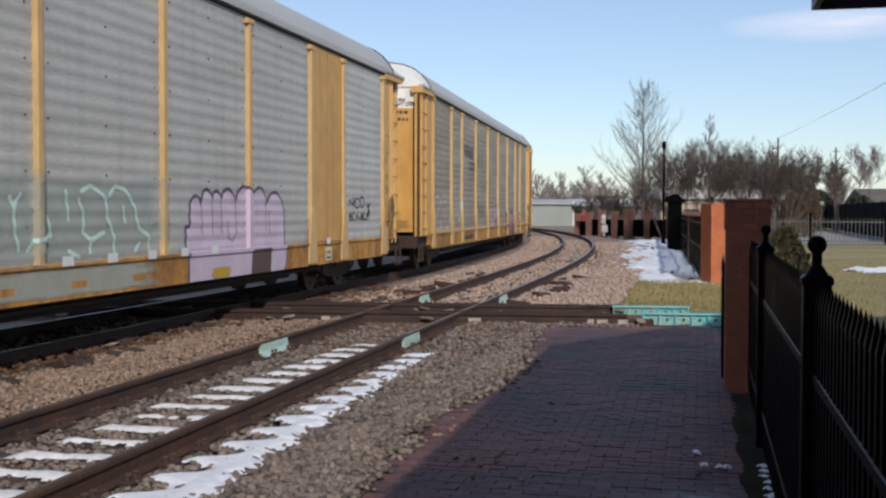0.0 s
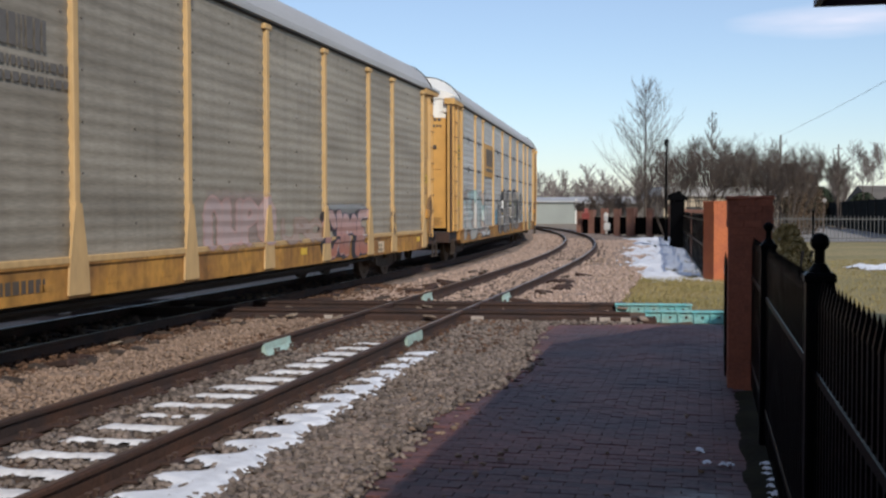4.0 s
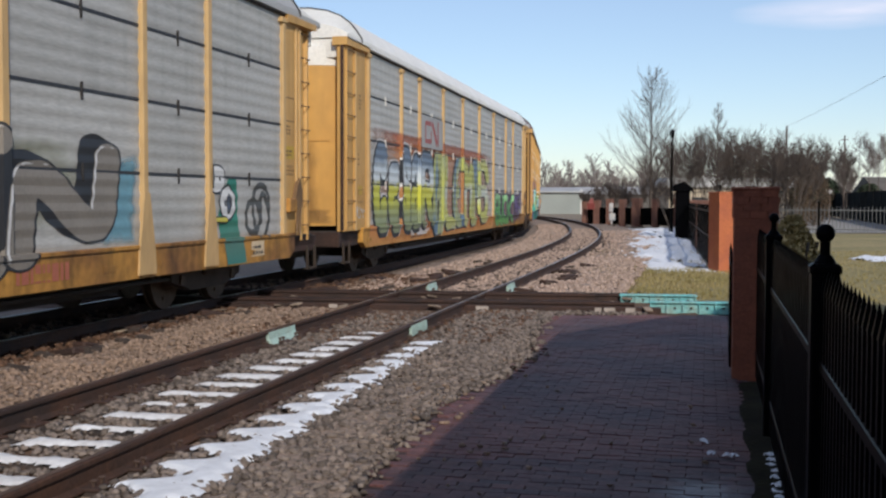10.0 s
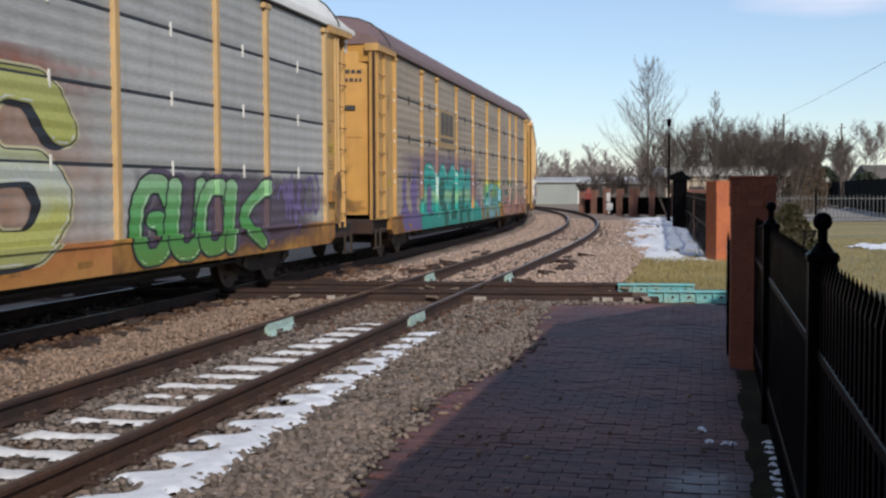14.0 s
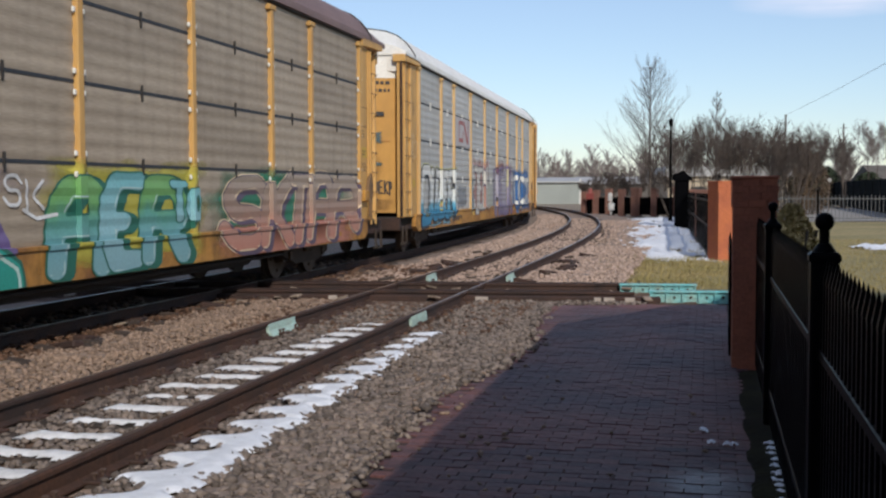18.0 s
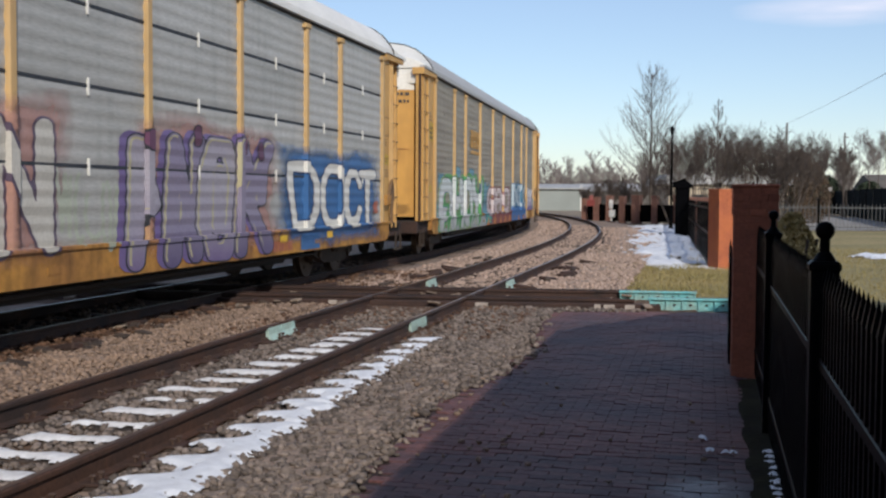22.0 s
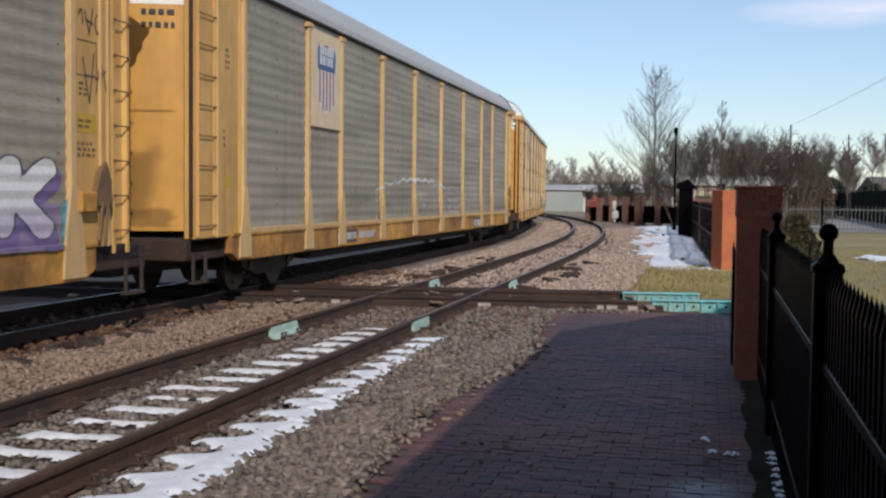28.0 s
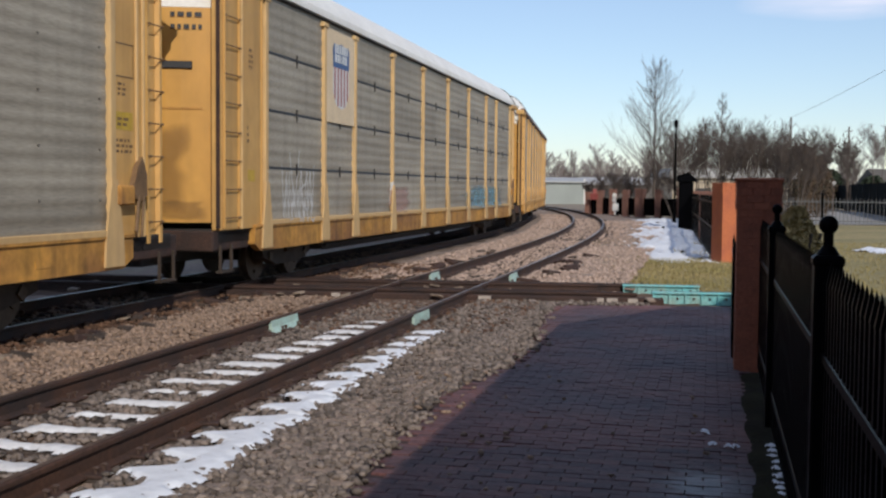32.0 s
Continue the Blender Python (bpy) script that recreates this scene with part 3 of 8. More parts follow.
def crossing():
    tr = empty("crossing_track")
    tagged(tr, "dark rusty crossing track with heavy timbers in a diamond", "railway crossing", kind="structure")
    th = math.atan2(1.0, -0.12)
    for v in (-0.7525, 0.7525):
        sweep_rail("rail", [(*cross_xy(u, v), th) for u in np.arange(-30, 2.6, 1.0)], tr, "", "rust_dark", "rust_dark")
        sweep_rail("guard_rail", [(*cross_xy(u, v * 0.84), th) for u in np.arange(-8, 2.4, 0.8)], tr, "", "rust_dark", "rust_dark")
        sweep_rail("outer_rail", [(*cross_xy(u, v * 1.17), th) for u in np.arange(-5, 2.9, 0.8)], tr, "", "rust_dark", "rust_dark")
    for k, u in enumerate(np.arange(-8.0, 4.4, 0.56)):
        x, y = cross_xy(u, 0)
        again("timber", TIES[k % 5], tr, pose(x, y, -0.03, 0, 0, math.degrees(math.atan2(-0.12, 1)) + 90))
    for k, (u0, v) in enumerate(((-4.6, -0.98), (-4.6, 0.98))):
        bm = bmesh.new()
        add_box(bm, (0, -0.09, -0.12), (7.2, 0.09, 0.085), 0.015)
        ob = part("casting", bm, M["rust_dark"], tr, "rust-brown cast crossing beam")
        x, y = cross_xy(u0, v)
        ob.matrix_basis = pose(x, y, 0, 0, 0, math.degrees(math.atan2(-0.12, 1)))


    for u, wide in ((-0.2, 0.2), (1.62, 0.10), (1.80, 0.17), (2.12, 0.15), (-2.6, 0.14)):
        x, y = cross_xy(u, -1.08)
        ob = part("marker_plate", box_bm((-wide / 2, -0.012, 0.0), (wide / 2, 0.0, 0.07), 0.003), M["pale_stone_plate"], tr, "pale stencilled plate")
        ob.matrix_basis = pose(x, y, 0.01, 0, 0, math.degrees(math.atan2(-0.12, 1)))
    # loose plates, clips and chips left along the diamond
    rng = random.Random(17)
    me = bpy.data.meshes.new("tie_plate")
    bm = box_bm((-0.09, -0.06, 0.0), (0.09, 0.06, 0.03), 0.008)
    bm.to_mesh(me)
    bm.free()
    me.materials.append(M["plate_steel"])
    for _ in range(34):
        u, v = rng.uniform(-7.5, 3.2), rng.choice((-1.25, -0.62, 0.62, 1.25)) + rng.uniform(-0.12, 0.12)
        x, y = cross_xy(u, v)
        again("tie_plate", me, tr, pose(x, y, 0.02 + rng.uniform(0, 0.05), rng.uniform(-14, 14), rng.uniform(-14, 14), rng.uniform(0, 180)))


crossing()


def trackside_scrap():
    """Broken tie ends, plates and clods lying beside the train's track."""
    rng = random.Random(23)
    wood = [small_mesh("tie_fragment", box_bm((-0.22, -0.09, -0.03), (0.22, 0.09, 0.06), 0.02), M["rust_dark"]), small_mesh("tie_fragment", box_bm((-0.13, -0.06, -0.03), (0.13, 0.07, 0.045), 0.02), M["tie"])]
    pale = small_mesh("steel_plate", box_bm((-0.10, -0.07, 0.0), (0.10, 0.07, 0.025), 0.006), M["plate_steel"])
    holder = empty("trackside_scrap")
    tagged(holder, "rust-brown tie fragments and plates scattered beside the rails", "scrap", kind="stuff")
    for k in range(64):
        s, o = rng.uniform(-3, 15), rng.uniform(-3.15, -2.35)
        x, y, th = at_station(s, o)
        again("tie_fragment" if k % 4 else "steel_plate", pale if k % 4 == 0 else wood[k % 2], holder, pose(x, y, 0.0, rng.uniform(-12, 12), rng.uniform(-12, 12), -math.degrees(th) + rng.choice((0, 90)) + rng.uniform(-25, 25)))
    for k in range(26):
        x, y, th = at_station(rng.uniform(10.5, 22), rng.choice((-1.35, 1.25)) + rng.uniform(-0.3, 0.3))
        again("tie_fragment", wood[k % 2], holder, pose(x, y, 0.02, rng.uniform(-10, 10), rng.uniform(-10, 10), rng.uniform(0, 180)))


trackside_scrap()


def crossing_bed():
    """Rust-stained dirt and fines along the crossing."""
    rows = []
    for u in np.arange(-14, 3.4, 0.35):
        row = []
        for k in range(13):
            v = -2.1 + 4.2 * k / 12 + 0.12 * noise.noise((u, k, 0))
            x, y = cross_xy(u, v)
            row.append((x, y, -0.005 - 0.05 * abs(v / 2.1) ** 4 + 0.02 * noise.noise((u * 2, v * 2, 1))))
        rows.append(row)
    strip("crossing_bed", rows, M["rust_bed"], None, "rust-stained dirt bed of the crossing", "ballast", wave=0.02)


crossing_bed()


def joint_guard(u, v, length, height):
    """A teal painted rail guard beside the crossing rail, with ribs and bolts."""
    x, y = cross_xy(u, v)
    g = empty("rail_guard", pose(x, y, -0.03, 0, 0, math.degrees(math.atan2(-0.12, 1))))
    tagged(g, "bright teal painted steel rail guard with bolted ribs", "rail guard", "teal rail guards")
    part("beam", box_bm((0, -0.05, 0.0), (length, 0.05, height), 0.012), M["teal"], g)
    part("cap", box_bm((-0.03, -0.09, height), (length + 0.03, 0.07, height + 0.035), 0.01), M["teal"], g)
    n = int(length / 0.22)
    for i in range(n + 1):
        part("rib", box_bm((i * length / n - 0.012, -0.085, 0.0), (i * length / n + 0.012, -0.05, height)), M["teal"], g)
    for i in range(n):
        bm = bmesh.new()
        add_cyl(bm, 0.02, 0.02, 0.03, pose((i + 0.5) * length / n, -0.06, height * 0.6, 90), 6)
        part("bolt", bm, M["rail"], g)
    return g


joint_guard(2.45, -0.80, 1.25, 0.17)
joint_guard(2.05, 0.72, 1.25, 0.15)


def joint_bar(s, off, length, flare):
    """A pale teal joint bar clamped to the rail at the crossing."""
    x, y, th = at_station(s, off)
    g = empty("joint_bar", pose(x, y, 0.0, 0, 0, -math.degrees(th)))
    tagged(g, "chipped pale teal joint bar bolted to the rail", "joint bar", "joint bars at the crossing")
    bm = bmesh.new()
    add_prism(bm, ((-0.03 - flare, -0.02), (0.05 + flare, -0.02), (0.05, 0.05), (0.04, 0.13), (-0.03, 0.13), (-0.04, 0.05)), -length / 2, length / 2)
    part("bar", bm, M["pale_teal"], g)
    for i in range(3):
        bm = bmesh.new()
        add_cyl(bm, 0.020, 0.020, 0.10, pose(0, (i - 1) * length / 3.2, 0.1, 0, 90), 6)
        part("bolt", bm, M["pale_teal"], g)


for s, off, le, fl in ((4.0, -0.7525, 0.9, 0.05), (5.1, 0.7525, 0.8, 0.0), (12.0, -0.7525, 0.7, 0.03), (12.35, 0.7525, 0.75, 0.08)):
    joint_bar(s, off, le, fl)


# ---------- snow ----------
def snow_sheet(name, x0, x1, y0, y1, step, depth, label, frame_of=None, material="snow"):
    """Lying snow: a sheet cut to the ragged shape that depth(u, v) gives."""
    nx, ny = int((x1 - x0) / step) + 1, int((y1 - y0) / step) + 1
    idx, verts, faces = {}, [], []
    for j in range(ny):
        for i in range(nx):
            u, v = x0 + i * step, y0 + j * step
            d = depth(u, v)
            if d > -0.012:
                p = frame_of(u, v) if frame_of else (u, v)
                idx[i, j] = len(verts)
                verts.append((p[0], p[1], d + (p[2] if len(p) > 2 else 0.0)))
    for (i, j), a in idx.items():
        q = [a, idx.get((i + 1, j)), idx.get((i + 1, j + 1)), idx.get((i, j + 1))]
        if None not in q:
            faces.append(q)
        elif q.count(None) == 1:
            faces.append([k for k in q if k is not None])
    return tagged(raw(name, verts, faces, M[material], smooth=True), label, "snow", kind="stuff")


def strip_depth(o, s):
    lump = 0.5 + 0.5 * math.cos(2 * math.pi * (s + 9) / 0.535)
    c = 0.5 * noise.noise((s * 1.1, o * 1.5, 1.0)) + 0.2 * noise.noise((s * 3.2, o * 3.2, 2.0))
    inner = 1.24 - 0.27 * lump ** 2.2 + 0.10 * c
    outer = 1.55 + 0.12 * noise.noise((s * 2.6, 3.0, 1.0)) + 0.10 * noise.noise((s * 7.0, 5.0, 1.0)) + 0.10 * c - 0.036 * (s + 3)
    holes = noise.noise((s * 6.0, o * 8.0, 8.0))
    return 0.34 * min(o - inner, outer - o, (4.2 - s) * 0.4, 0.085) - 0.09 * max(0.0, holes - 0.30)


snow_sheet("snow_beside_rail", 0.85, 2.3, -6.0, 4.3, 0.028, strip_depth, "melting strip of old snow along the ballast shoulder", lambda o, s: (*at_station(s, o)[:2], 0.012))


def ties_snow():
    rng = random.Random(3)
    s, k = -9 + 0.535 * 4, 0
    while s < 5.2:
        lo, hi = -0.50 + rng.uniform(0, 0.2) + max(0, s + 1) * 0.05, 0.64 - rng.uniform(0, 0.1)
        half = 0.10 + rng.uniform(-0.02, 0.03)

        def depth(o, v, lo=lo, hi=hi, half=half, k=k):
            c = noise.noise((o * 3, v * 3 + k * 7, 0.5)) * 0.07 + noise.noise((o * 11, v * 9 + k * 7, 2.5)) * 0.03
            return 0.5 * min((o - lo) * 0.5, (hi - o) * 0.8, half - abs(v) + c, 0.07) - 0.012
        s_here = s
        snow_sheet("snow_on_tie", -0.7, 0.68, -0.2, 0.2, 0.033, depth, "thin snow lying on a tie between the rails", lambda o, v, s_here=s_here: (*at_station(s_here + v, o)[:2], -0.012), "thin_snow")
        s += 0.535
        k += 1


ties_snow()


def bank_depth(x, y):
    """The ploughed snow bank by the far fence."""
    left = np.interp(y, (27, 30, 36, 46, 58, 70), (6.0, 4.9, 5.2, 6.9, 9.2, 11.6))
    right = np.interp(y, (27, 30, 36, 46, 58, 70), (7.5, 7.9, 9.2, 11.1, 13.2, 15.6))
    c = noise.noise((x * 0.9, y * 0.35, 2)) + 0.6 * noise.noise((x * 2.6, y * 0.9, 5))
    d = min(x - left, right - x, (y - 27.5) * 0.35, (72 - y) * 0.2)
    return min(0.14 * d, 0.17) + 0.13 * c + 0.06 * noise.noise((x * 5.5, y * 2.0, 9)) - 0.015 - 0.5 * max(0.0, noise.noise((x * 1.9, y * 0.55, 11)) - 0.18) - 0.4 * max(0.0, noise.noise((x * 4.5, y * 1.5, 14)) - 0.32)


snow_sheet("snow_bank", 3.5, 17.0, 27, 73, 0.14, bank_depth, "dirty melting snow bank beside the fence", lambda x, y: (x, y, -0.12))


# ---------- brick platform ----------
def fence_x(y):
    """The line of the platform fence."""
    return 0.44 + 0.2425 * y


def platform():
    base = []
    for y in np.arange(-12.0, 16.71, 0.3):
        xl, xr = plat_left(max(y, 2.0)), fence_x(max(y, -3)) + 0.35
        base.append([(xl + (xr - xl) * k / 6, y, 0.046) for k in range(7)])
    bed = strip("platform", base, M["sand"], None, "worn red brick platform in running bond", "platform")
    # each paver: a flat block with chamfered edges
    bm = bmesh.new()
    add_box(bm, (-0.1005, -0.0505, -0.04), (0.1005, 0.0505, 0.0), 0.003)
    me = bpy.data.meshes.new("brick")
    bm.to_mesh(me)
    bv = np.array([v.co[:] for v in bm.verts])
    bf = [[v.index for v in f.verts] for f in bm.faces]
    bm.free()
    me.materials.append(M["brick_pave"])
    rng = random.Random(8)
    th = radians(-13.325)
    c, s = math.cos(th), math.sin(th)
    spots = []
    for j in range(-30, 190):
        for i in range(-30, 40):
            a, b = i * 0.205 + (0.1 if j % 2 else 0.0), j * 0.104
            x, y = a * c - b * s, a * s + b * c
            edge = plat_left(y) + 0.10 * noise.noise((y * 3.0, 1.0, 0)) + 0.04
            if 2.2 < y < 16.6 and edge < x < fence_x(y) - 0.14:
                z = 0.060 + 0.012 * noise.noise((x * 0.9, y * 0.9, 0)) + rng.uniform(-0.0025, 0.0025)
                spots.append((y, x, z, rng.uniform(-1.5, 1.5), rng.uniform(-1.2, 1.2), rng.uniform(-1.2, 1.2)))
    spots.sort()
    near = [p for p in spots if 5.2 < p[0] < 7.4 and p[1] > -0.6][:290]
    chosen = set(near)
    for y, x, z, a, rx, ry in near:
        again("brick", me, bed, pose(x, y, z, rx, ry, -13.325 + a))
    verts, faces = [], []
    for p in spots:
        if p in chosen:
            continue
        y, x, z, a, rx, ry = p
        m = pose(x, y, z, rx, ry, -13.325 + a)
        k = len(verts)
        R3, T = np.array(m.to_3x3()), np.array(m.translation)
        verts += (bv @ R3.T + T).tolist()
        faces += [[q + k for q in f] for f in bf]
    rest = raw("paving_bricks", verts, faces, M["brick_pave"], bed)
    tagged(rest, kind="stuff")
    return bed


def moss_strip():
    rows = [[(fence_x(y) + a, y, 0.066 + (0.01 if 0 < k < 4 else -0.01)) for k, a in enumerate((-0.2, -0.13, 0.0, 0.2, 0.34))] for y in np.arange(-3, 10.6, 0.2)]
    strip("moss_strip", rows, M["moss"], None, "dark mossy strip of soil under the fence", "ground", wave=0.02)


def leaves_on_platform():
    """Blown leaves, snow crumbs and grit."""
    rng = np.random.default_rng(4)
    pl, sz = [], []
    for n, (x0, x1, y0, y1), r in ((26, (-0.2, 2.2, 6.2, 12), 0.014), (40, (-0.3, 0.6, 6.0, 10.5), 0.018)):
        for _ in range(n):
            x, y = rng.uniform(x0, x1), rng.uniform(y0, y1)
            pl.append((x, y, 0.075))
            sz.append(r * rng.uniform(0.6, 1.6))
    stones("grit_on_platform", pl, sz, M["stone"], "stray gravel and grit on the brick platform")
    def crumbs(spots):
        def depth(x, y):
            grain = 0.9 * noise.noise((x * 30, y * 20, 3))
            return max(0.022 * (1 - ((x - a) / rx) ** 2 - ((y - c) / ry) ** 2 + grain) for a, c, rx, ry in spots) - 0.012
        return depth
    snow_sheet("snow_crumbs", 1.6, 2.1, 6.1, 8.1, 0.012, crumbs(((1.87, 7.86, 0.03, 0.08), (1.82, 7.47, 0.04, 0.035), (1.91, 7.38, 0.05, 0.03), (1.97, 7.43, 0.035, 0.035))), "last crumbs of snow by the fence", lambda x, y: (x, y, 0.078))
    run = [(fence_x(y) - 0.035 + 0.05 * noise.noise((y * 5, 0, 2)), y, 0.042, 0.045) for y in (7.42, 7.26, 7.13, 6.95, 6.80, 6.62, 6.47, 6.34, 6.2, 6.05, 5.9)]
    snow_sheet("snow_crumbs_under_fence", 1.7, 2.5, 5.8, 7.6, 0.014, crumbs(run), "last crumbs of snow under the fence rail", lambda x, y: (x, y, 0.082))


# ---------- brick pillars ----------
def pillar(x, y, turn, z0, height, width, rows, single, label):
    """A square brick pillar with a corbelled cap; the bricks overlap at the corners course by course."""
    p = empty("brick_pillar", pose(x, y, z0, 0, 0, turn))
    tagged(p, label, "pillar", "brick fence pillars")
    brk = M["hazy_brick"] if label.startswith("weathered") else (M["shaded_brick"] if label.startswith("dark") else M["brick"])
    part("core", box_bm((-width / 2 + 0.005, -width / 2 + 0.005, 0), (width / 2 - 0.005, width / 2 - 0.005, height - 0.01)), M["shaded_brick"] if label.startswith("dark") else M["mortar"], p, "mortar core")
    h = height / rows
    wd = 0.1
    le = (width - wd) / 2 - 0.004
    bm = bmesh.new()
    add_box(bm, (-le / 2, -wd / 2, 0.001), (le / 2, wd / 2, h - 0.001), 0.002)
    me = bpy.data.meshes.new("brick")
    bm.to_mesh(me)
    bm.free()
    me.materials.append(brk)
    rng = random.Random(int(x * 100))
    joined = bmesh.new()
    for r in range(rows):
        proud = 0.012 if rows - 4 <= r else 0.0
        full = width + 2 * proud
        for side in range(4):
            for k in range(2):
                a = (-full / 2 if r % 2 else -full / 2 + wd) + le / 2 + 0.002 + k * (le + 0.006 + proud)
                d = full / 2 - wd / 2 + rng.uniform(-0.002, 0.002)
                m = pose(0, 0, 0, 0, 0, side * 90) @ pose(a, -d, r * h, 0, 0, rng.uniform(-0.4, 0.4))
                if single:
                    again("brick", me, p, m)
                else:
                    joined.from_mesh(me)
                    bmesh.ops.transform(joined, matrix=m, verts=joined.verts[-len(me.vertices):])
    if single:
        joined.free()
    else:
        tagged(part("bricks", joined, brk, p), kind="stuff")
    part("cap", box_bm((-width / 2 - 0.02, -width / 2 - 0.02, height - 0.01), (width / 2 + 0.02, width / 2 + 0.02, height + 0.025), 0.01), brk, p)
    return p


# ---------- black iron fence ----------
def picket_mesh(height):
    bm = bmesh.new()
    add_box(bm, (-0.016, -0.016, 0.06), (0.016, 0.016, height - 0.05))
    bmesh.ops.create_cone(bm, cap_ends=True, segments=4, radius1=0.025, radius2=0.001, depth=0.09, matrix=pose(0, 0, height - 0.01, 0, 0, 45))
    me = bpy.data.meshes.new("picket")
    bm.to_mesh(me)
    bm.free()
    me.materials.append(M["iron"])
    return me


def iron_fence(pts, z, height, rails, step, label, balls=True):
    """Posts with ball finials, rails and pickets, along a line of points."""
    f = empty("iron_fence", pose(pts[0][0], pts[0][1], z))
    tagged(f, label, "fence")
    o = Vector((pts[0][0], pts[0][1]))
    me = picket_mesh(height)
    for k, (a, b) in enumerate(zip(pts, pts[1:])):
        a2, b2 = Vector(a) - o, Vector(b) - o
        d = b2 - a2
        base = pose(a2.x, a2.y, 0, 0, 0, math.degrees(math.atan2(d.y, d.x)))
        L = d.length
        for r in rails:
            part("rail", box_bm((0.04, -0.02, r - 0.022), (L - 0.04, 0.02, r + 0.022), 0.005), M["iron"], f).matrix_basis = base
        n = int(L / step)
        for i in range(n):
            again("picket", me, f, base @ pose((i + 0.5) * L / n, 0, 0))
        if balls and k:
            ps = part("post", box_bm((-0.053, -0.053, 0), (0.053, 0.053, 1.455), 0.006), M["iron"], f)
            ps.matrix_basis = base
            part("collar", box_bm((-0.06, -0.06, 1.43), (0.06, 0.06, 1.475), 0.012), M["iron"], ps)
            bm = bmesh.new()
            add_cyl(bm, 0.046, 0.024, 0.035, pose(0, 0, 1.492), 16)
            add_cyl(bm, 0.02, 0.02, 0.09, pose(0, 0, 1.53), 12)
            part("neck", bm, M["iron"], ps)
            bm = bmesh.new()
            bmesh.ops.create_uvsphere(bm, u_segments=20, v_segments=14, radius=0.037, matrix=Matrix.Translation((0, 0, 1.592)))
            part("ball", bm, M["iron"], ps, "round ball finial", True)
    return f


def platform_fence():
    ys = [10.55, 8.02, 4.36, 0.7, -2.9]
    iron_fence([(fence_x(y), y) for y in ys], 0.05, 1.42, (0.28, 1.08), 0.1, "black iron picket fence with ball-topped posts along the platform")


def far_fence():
    """Brick posts with black infill, along the curve and beside the bank."""
    def screen(x0, y0, x1, y1, h, solid=True, z0=-0.1, gapz=0.12):
        d = Vector((x1 - x0, y1 - y0))
        p = empty("fence_screen", pose(x0, y0, z0, 0, 0, math.degrees(math.atan2(d.y, d.x))))
        tagged(p, "black metal infill panel between brick posts", "fence", "black fence infill")
        for r in (gapz, h * 0.55, h - 0.05):
            part("rail", box_bm((0, -0.03, r - 0.03), (d.length, 0.03, r + 0.03)), M["iron"], p)
        if solid:
            part("infill", box_bm((0.0, -0.012, gapz), (d.length, 0.012, h)), M["iron"], p)
        step = 0.4 if solid else 0.13
        bar = small_mesh("bar", box_bm((-0.013, -0.013, 0.05), (0.013, 0.013, h + 0.12)), M["iron"])
        for i in range(int(d.length / step) + 1):
            again("bar", bar, p, pose(i * step, 0, 0))
    # run from the second pillar to the corner
    pts = [(7.0 + 9.2 * k / 8, 28.9 + 47 * k / 8) for k in range(9)]
    for (ax, ay), (bx, by) in zip(pts, pts[1:]):
        screen(ax, ay, bx, by, 1.62, False)
    for x, y in pts[2::2]:
        pillar(x + 0.2, y, -11, -0.12, 1.85, 0.44, 27, False, "weathered red brick fence pillar, dulled for distance haze")
    # run behind the curve, seen square on
    px = [10.75, 11.5, 12.3, 13.1, 13.95, 15.0, 16.2]
    py = [83.0, 82.2, 81.4, 80.5, 79.5, 78.2, 76.6]
    for k, (x, y) in enumerate(zip(px, py)):
        tall = (1.75, 1.85, 1.95, 1.9, 2.0, 1.95, 2.05)[k]
        pillar(x, y, -35, -0.14, tall, 0.42 if k != 4 else 0.6, 27, False, "weathered red brick fence pillar, dulled for distance haze")
    for k in range(6):
        screen(px[k], py[k], px[k + 1], py[k + 1], 1.3)


# ---------- trees ----------
def tree_segments(rng, base, height, spread, stems, levels, lean=0.25, droop=0.0):
    """Tapered limbs as segments (a, b, ra, rb, level)."""
    segs = []

    def grow(p, d, length, r, level):
        steps = 7 if level == 0 else (4 if level < 3 else 2)
        a = p
        for k in range(steps):
            t = (k + 1) / steps
            up = 0.25 if level < 2 else 0.1
            d = (d + Vector((rng.uniform(-1, 1), rng.uniform(-1, 1), rng.uniform(-0.5, 0.5) + up)) * (0.035 if level == 0 else 0.17)).normalized()
            b = a + d * (length / steps)
            ra, rb = r * (1 - 0.7 * k / steps), r * (1 - 0.7 * t)
            segs.append((a, b, ra, rb, level))
            if level < levels and (k >= (1 if stems == 1 else 3) or level > 0):
                for _ in range(2 if level < 2 else rng.choice((1, 2))):
                    side = Vector((rng.uniform(-1, 1), rng.uniform(-1, 1), 0)).normalized() * rng.uniform(0.5, 1.1) * spread
                    nd = (d * 0.75 + side + Vector((0, 0, 0.35))).normalized()
                    f = (1.15 - 0.75 * t) if level == 0 else 1.0
                    grow(b, nd, length * rng.uniform(0.36, 0.6) * f, rb * rng.uniform(0.45, 0.65), level + 1)
            a = b
    for i in range(stems):
        a = 6.283 * i / stems + rng.uniform(0, 1)
        d = Vector((math.cos(a) * lean * rng.uniform(0.4, 1.2), math.sin(a) * lean, 1)).normalized() if stems > 1 else Vector((0.03, 0, 1))
        grow(Vector(base) + Vector((math.cos(a), math.sin(a), 0)) * (0.12 if stems > 1 else 0), d, height * rng.uniform(0.75, 0.9), height * (0.014 if stems == 1 else 0.0085), 0)
    return segs


